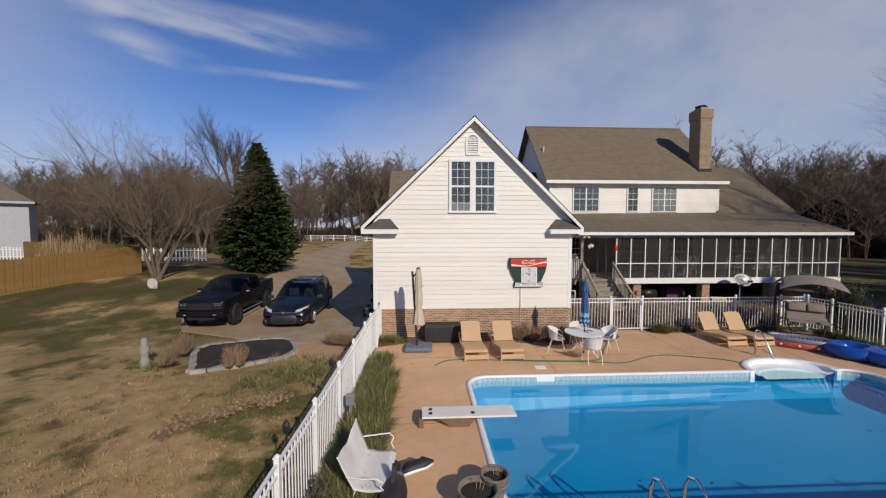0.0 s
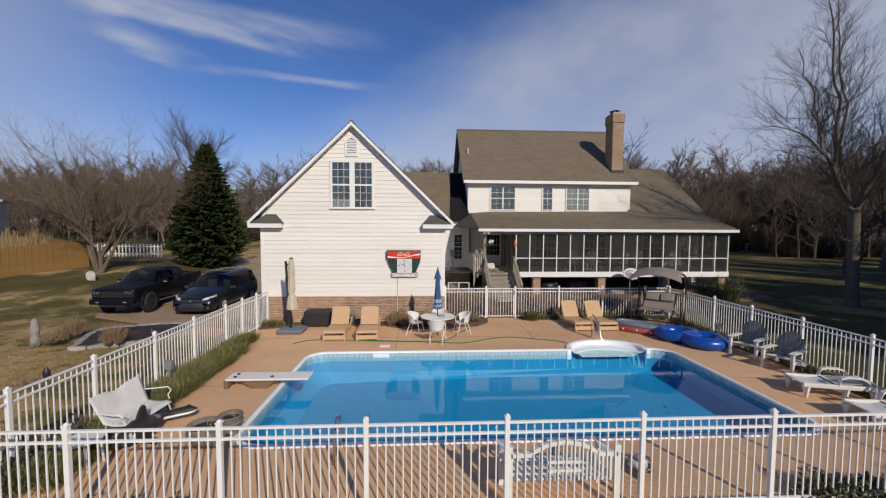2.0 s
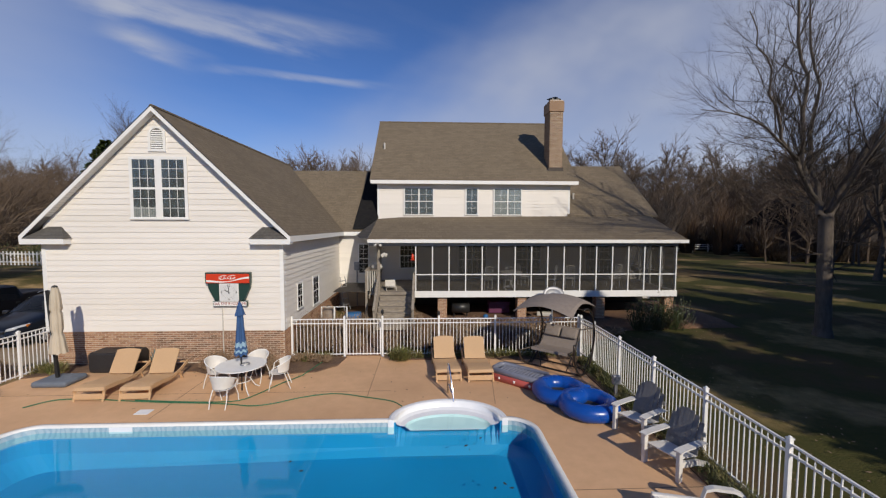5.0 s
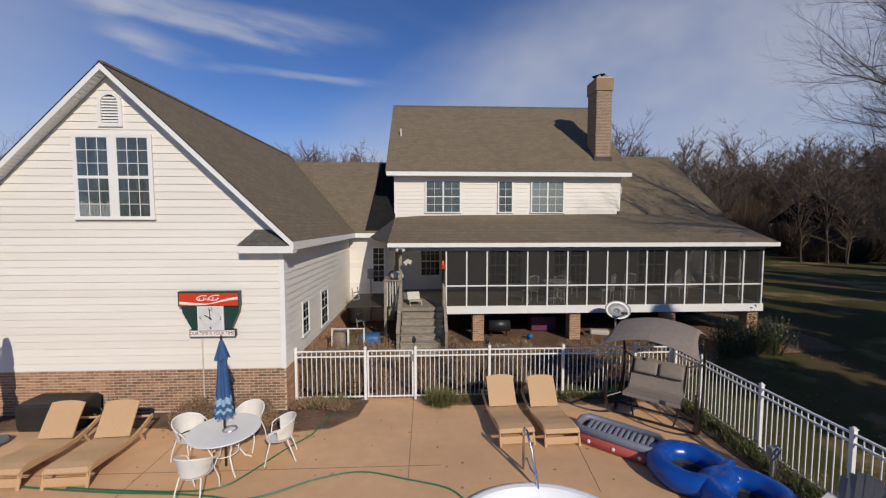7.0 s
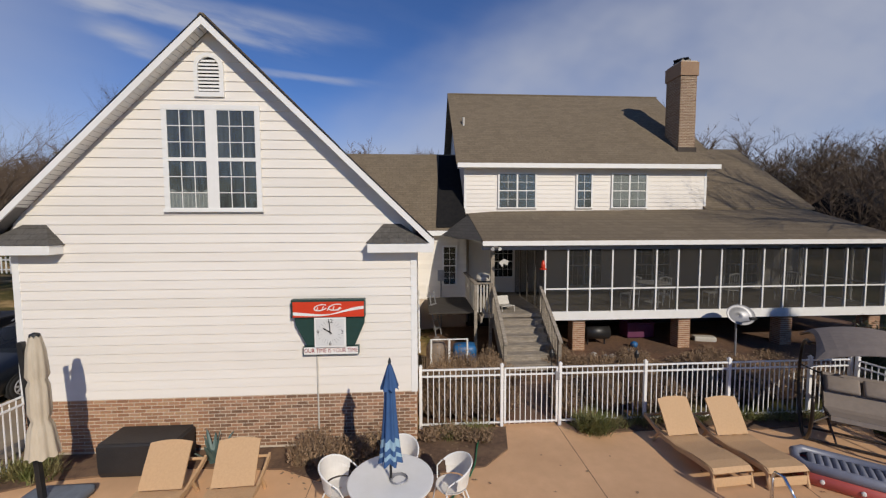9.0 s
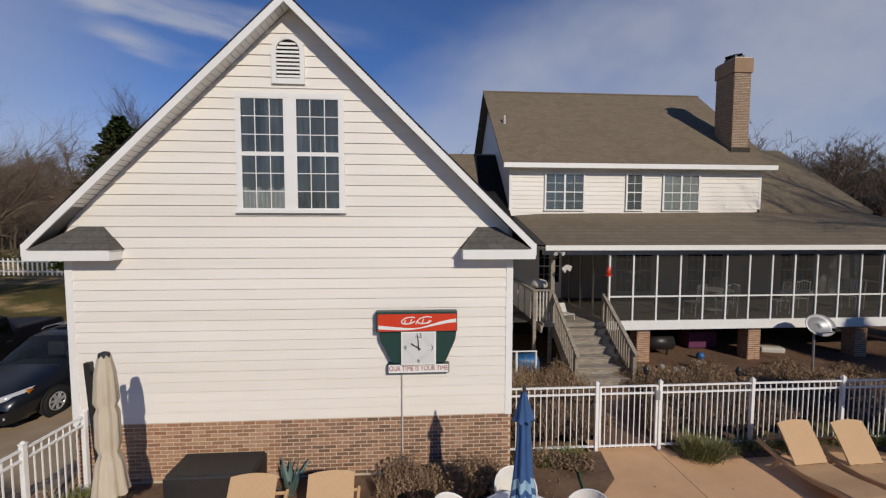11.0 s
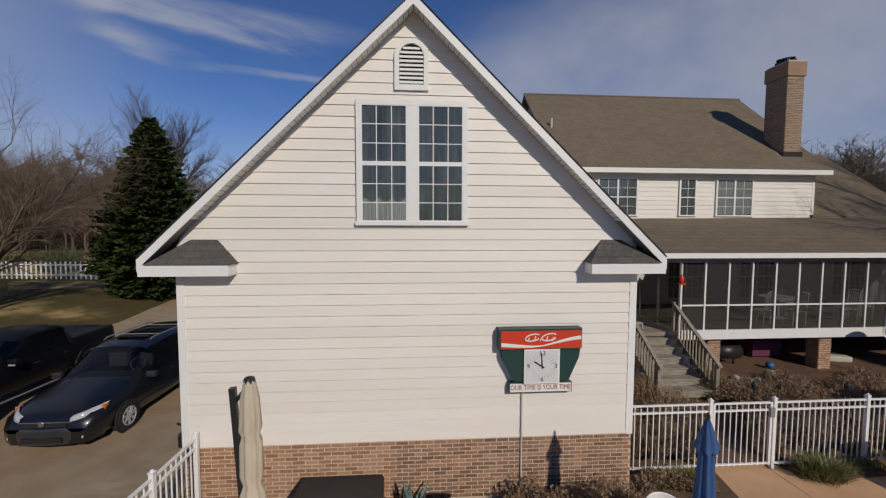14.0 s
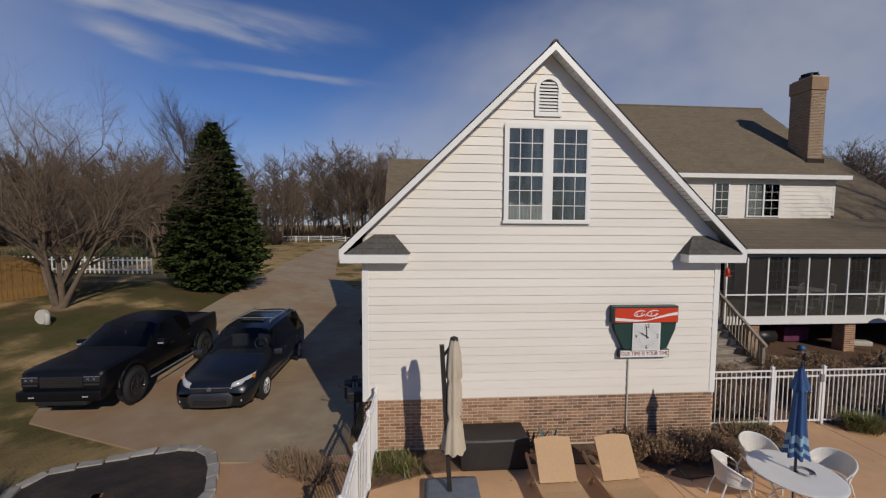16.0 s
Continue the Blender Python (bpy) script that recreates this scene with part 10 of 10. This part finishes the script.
spots = [(-2.08 + 0.74 * rw.random() * (1 if y < 10.5 else 0.65), y, 0.03) for y in [4.2 + 7.6 * rw.random() for _ in range(640)]]
grass_clumps("border_grass", "arching green border grass along the fence", spots, 1, M_GRASS, 28, 0.42)
spots = [(14.42 + 0.36 * rw.random(), 4.4 + 9.6 * rw.random(), 0.03) for _ in range(330)] + [(9 + rw.random() * 5, 14.55 + 0.25 * rw.random(), 0.03) for _ in range(90)]
grass_clumps("border_grass", "dark green border grass by the east fence", spots, 2, M_GRASS, 18, 0.30)
spots = [(8.65 + rw.gauss(0, 0.12), 14.45 + rw.gauss(0, 0.1), 0.03) for _ in range(40)]
grass_clumps("liriope_clump", "green arching clump beside the gate", spots, 3, M_GRASS, 20, 0.5)
spots = [(-1.75 + rw.gauss(0, 0.25), 13.75 + rw.gauss(0, 0.12), 0.03) for _ in range(50)] + [(5.5 + rw.random() * 0.9, 14.4 + rw.gauss(0, 0.08), 0.03) for _ in range(30)]
grass_clumps("daylily_clump", "green strappy leaves by the brick base", spots, 4, M_GRASS, 16, 0.34)
spots = [(x, y, ground_z(x, y)) for x, y in [(-2.7 - 6.5 * rw.random() ** 1.3, 2.5 + 11.0 * rw.random()) for _ in range(2600)] if not (-9.2 < x < -4.6 and 11.7 < y < 15.2)]
grass_clumps("lawn_tufts", "tufted straw-coloured dormant grass", spots, 5, M_LAWN, 9, 0.07)
spots = [(x, y, ground_z(x, y)) for x, y in [(-2.9 + rw.gauss(0, 0.5) - 2.2 * rw.random(), 11.2 + rw.gauss(0, 0.7)) for _ in range(160)]] + [(-9 + rw.gauss(0, 0.4), 12.6 + rw.gauss(0, 0.5), ground_z(-9, 12.6)) for _ in range(60)]
grass_clumps("weed_patch", "long green grass beside the pond", spots, 6, M_GRASS, 14, 0.28)


def fallen_leaves(spots, seed):
    rnd = random.Random(seed)
    V, F = [], []
    for x, y, z in spots:
        a, r = rnd.uniform(0, 6.28), rnd.uniform(0.02, 0.045)
        i0 = len(V)
        for k in range(4):
            t = a + k * math.pi / 2
            V.append((x + r * (1 if k % 2 else 0.55) * math.cos(t), y + r * (1 if k % 2 else 0.55) * math.sin(t), z + rnd.uniform(0.004, 0.02)))
        F.append((i0, i0 + 1, i0 + 2, i0 + 3))
    return tagged(raw("fallen_leaves", V, F, M_DEADBUSH), "scattered dry fallen leaves", "leaves", kind="stuff")


spots = [(15 + 10 * rw.random(), 8 + 12 * rw.random(), ground_z(17, 13) + 0.04) for _ in range(900)] + [(6.5 + 16 * rw.random(), 15.2 + 4 * rw.random(), 0.27) for _ in range(500)]
spots += [(2.6 + 3.4 * rw.random(), 13.0 + 1.2 * rw.random(), 0.035) for _ in range(160)] + [(-1 + 14 * rw.random(), 11.2 + 2.6 * rw.random(), 0.003) for _ in range(50)]
fallen_leaves(spots, 3)

# ---- bricks ----
def island_mat(name, a, b, c):
    m = bpy.data.materials.new(name)
    m.use_nodes = True
    nt = m.node_tree
    bs = nt.nodes["Principled BSDF"]
    geo = nt.nodes.new("ShaderNodeNewGeometry")
    rp = nt.nodes.new("ShaderNodeValToRGB")
    el = rp.color_ramp.elements
    el[0].color, el[1].color = (*a, 1), (*b, 1)
    e = el.new(0.5)
    e.color = (*c, 1)
    nt.links.new(geo.outputs["Random Per Island"], rp.inputs["Fac"])
    nz = nt.nodes.new("ShaderNodeTexNoise")
    nz.inputs["Scale"].default_value, nz.inputs["Detail"].default_value = 40, 5
    nt.links.new(geo.outputs["Position"], nz.inputs["Vector"])
    mx = nt.nodes.new("ShaderNodeMixRGB")
    mx.blend_type = "MULTIPLY"
    mx.inputs["Fac"].default_value = 0.5
    nt.links.new(rp.outputs["Color"], mx.inputs["Color1"])
    nt.links.new(nz.outputs["Color"], mx.inputs["Color2"])
    nt.links.new(mx.outputs["Color"], bs.inputs["Base Color"])
    bs.inputs["Roughness"].default_value = 0.88
    bp = nt.nodes.new("ShaderNodeBump")
    bp.inputs["Strength"].default_value, bp.inputs["Distance"].default_value = 0.15, 0.002
    nt.links.new(nz.outputs["Fac"], bp.inputs["Height"])
    nt.links.new(bp.outputs["Normal"], bs.inputs["Normal"])
    return m


M_ISLE = island_mat("mixed_red_brick", (0.34, 0.165, 0.088), (0.57, 0.345, 0.20), (0.46, 0.245, 0.135))
M_ISLECH = island_mat("mixed_tan_brick", (0.28, 0.17, 0.10), (0.42, 0.29, 0.18), (0.35, 0.225, 0.135))
COURSE, BL, BH = 0.0667, 0.2085, 0.0517


def brick_verts(V, F, m, x0, x1, z0, z1, depth=0.012):
    """A brick's visible front with chamfered edges, in a wall frame: x along, y out, z up."""
    e = 0.004
    i0 = len(V)
    for x, y, z in ((x0, 0, z0), (x1, 0, z0), (x1, 0, z1), (x0, 0, z1), (x0 + e, -depth, z0 + e), (x1 - e, -depth, z0 + e), (x1 - e, -depth, z1 - e), (x0 + e, -depth, z1 - e)):
        V.append(tuple(m @ Vector((x, y, z))))
    F += [(i0 + 4, i0 + 5, i0 + 6, i0 + 7), (i0, i0 + 1, i0 + 5, i0 + 4), (i0 + 1, i0 + 2, i0 + 6, i0 + 5), (i0 + 2, i0 + 3, i0 + 7, i0 + 6), (i0 + 3, i0, i0 + 4, i0 + 7)]


def brick_face(V, F, m, width, z0, z1, rnd, keep=None):
    k = 0
    z = z0
    while z + BH <= z1 + 0.01:
        x = 0.0 if k % 2 == 0 else -BL / 2
        while x < width:
            a, b = max(x, 0), min(x + BL - 0.015, width)
            if b - a > 0.03 and (keep is None or keep(a, b, z)):
                brick_verts(V, F, m, a, b, z, min(z + BH, z1), 0.012 + rnd.uniform(-0.003, 0.003))
            x += BL
        z += COURSE
        k += 1


rb = random.Random(2)
brick_base = part("brick_base", cube(GX0, GX1, GY0 - 0.012, GY0 + 0.0, 0.0, SID_Z0 - 0.0), M_MORTAR, house, "red-brown brick base course")
V, F = [], []
brick_verts(V, F, Matrix.Identity(4), 0, BL - 0.015, 0, BH, 0.012)
me_b = bpy.data.meshes.new("brick")
me_b.from_pydata(V, [], F)
me_b.materials.append(M_BRICK)
rest_v, rest_f = [], []
made = 0
wall_m = Matrix.Translation((GX0, GY0 - 0.012, 0))
k = 0
z = 0.0633
while z + BH < SID_Z0 + 0.005:
    x = 0.0 if k % 2 == 0 else -BL / 2
    while x < GX1 - GX0:
        a, b = max(x, 0.0), min(x + BL - 0.015, GX1 - GX0)
        if b - a > BL - 0.02 and a > 3.2 and made < 300:
            piece("brick", me_b, brick_base, (GX0 + a, GY0 - 0.012, z))
            made += 1
        elif b - a > 0.03:
            brick_verts(rest_v, rest_f, wall_m, a, b, z, z + BH)
        x += BL
    z += COURSE
    k += 1
tagged(raw("brickwork", rest_v, rest_f, M_ISLE, brick_base), kind="stuff")
V, F = [], []
brick_face(V, F, Matrix.Translation((GX1, GY0 + 0.0, 0)) @ Matrix.Rotation(radians(90), 4, "Z"), 7.8, 0.0633, SID_Z0, rb)
tagged(raw("brickwork", V, F, M_ISLE, east_wall), kind="stuff")
V, F = [], []
for m, w in ((Matrix.Translation((CX0, CY0, 0)), CX1 - CX0), (Matrix.Translation((CX0, CY1, 0)) @ Matrix.Rotation(radians(-90), 4, "Z"), CY1 - CY0), (Matrix.Translation((CX1, CY0, 0)) @ Matrix.Rotation(radians(90), 4, "Z"), CY1 - CY0)):
    brick_face(V, F, m, w, 7.0, CZ1 - 0.5, rb)
tagged(raw("brickwork", V, F, M_ISLECH, chimney), kind="stuff")
for (x, y), pier in zip(PIERS, pier_obs):
    V, F = [], []
    w = 0.396
    for m in (Matrix.Translation((x - w / 2, y, 0)), Matrix.Translation((x - w / 2, y + w, 0)) @ Matrix.Rotation(radians(-90), 4, "Z"), Matrix.Translation((x + w / 2, y, 0)) @ Matrix.Rotation(radians(90), 4, "Z")):
        brick_face(V, F, m, w, 0.0, 1.25, rb)
    tagged(raw("brickwork", V, F, M_ISLE, pier), kind="stuff")
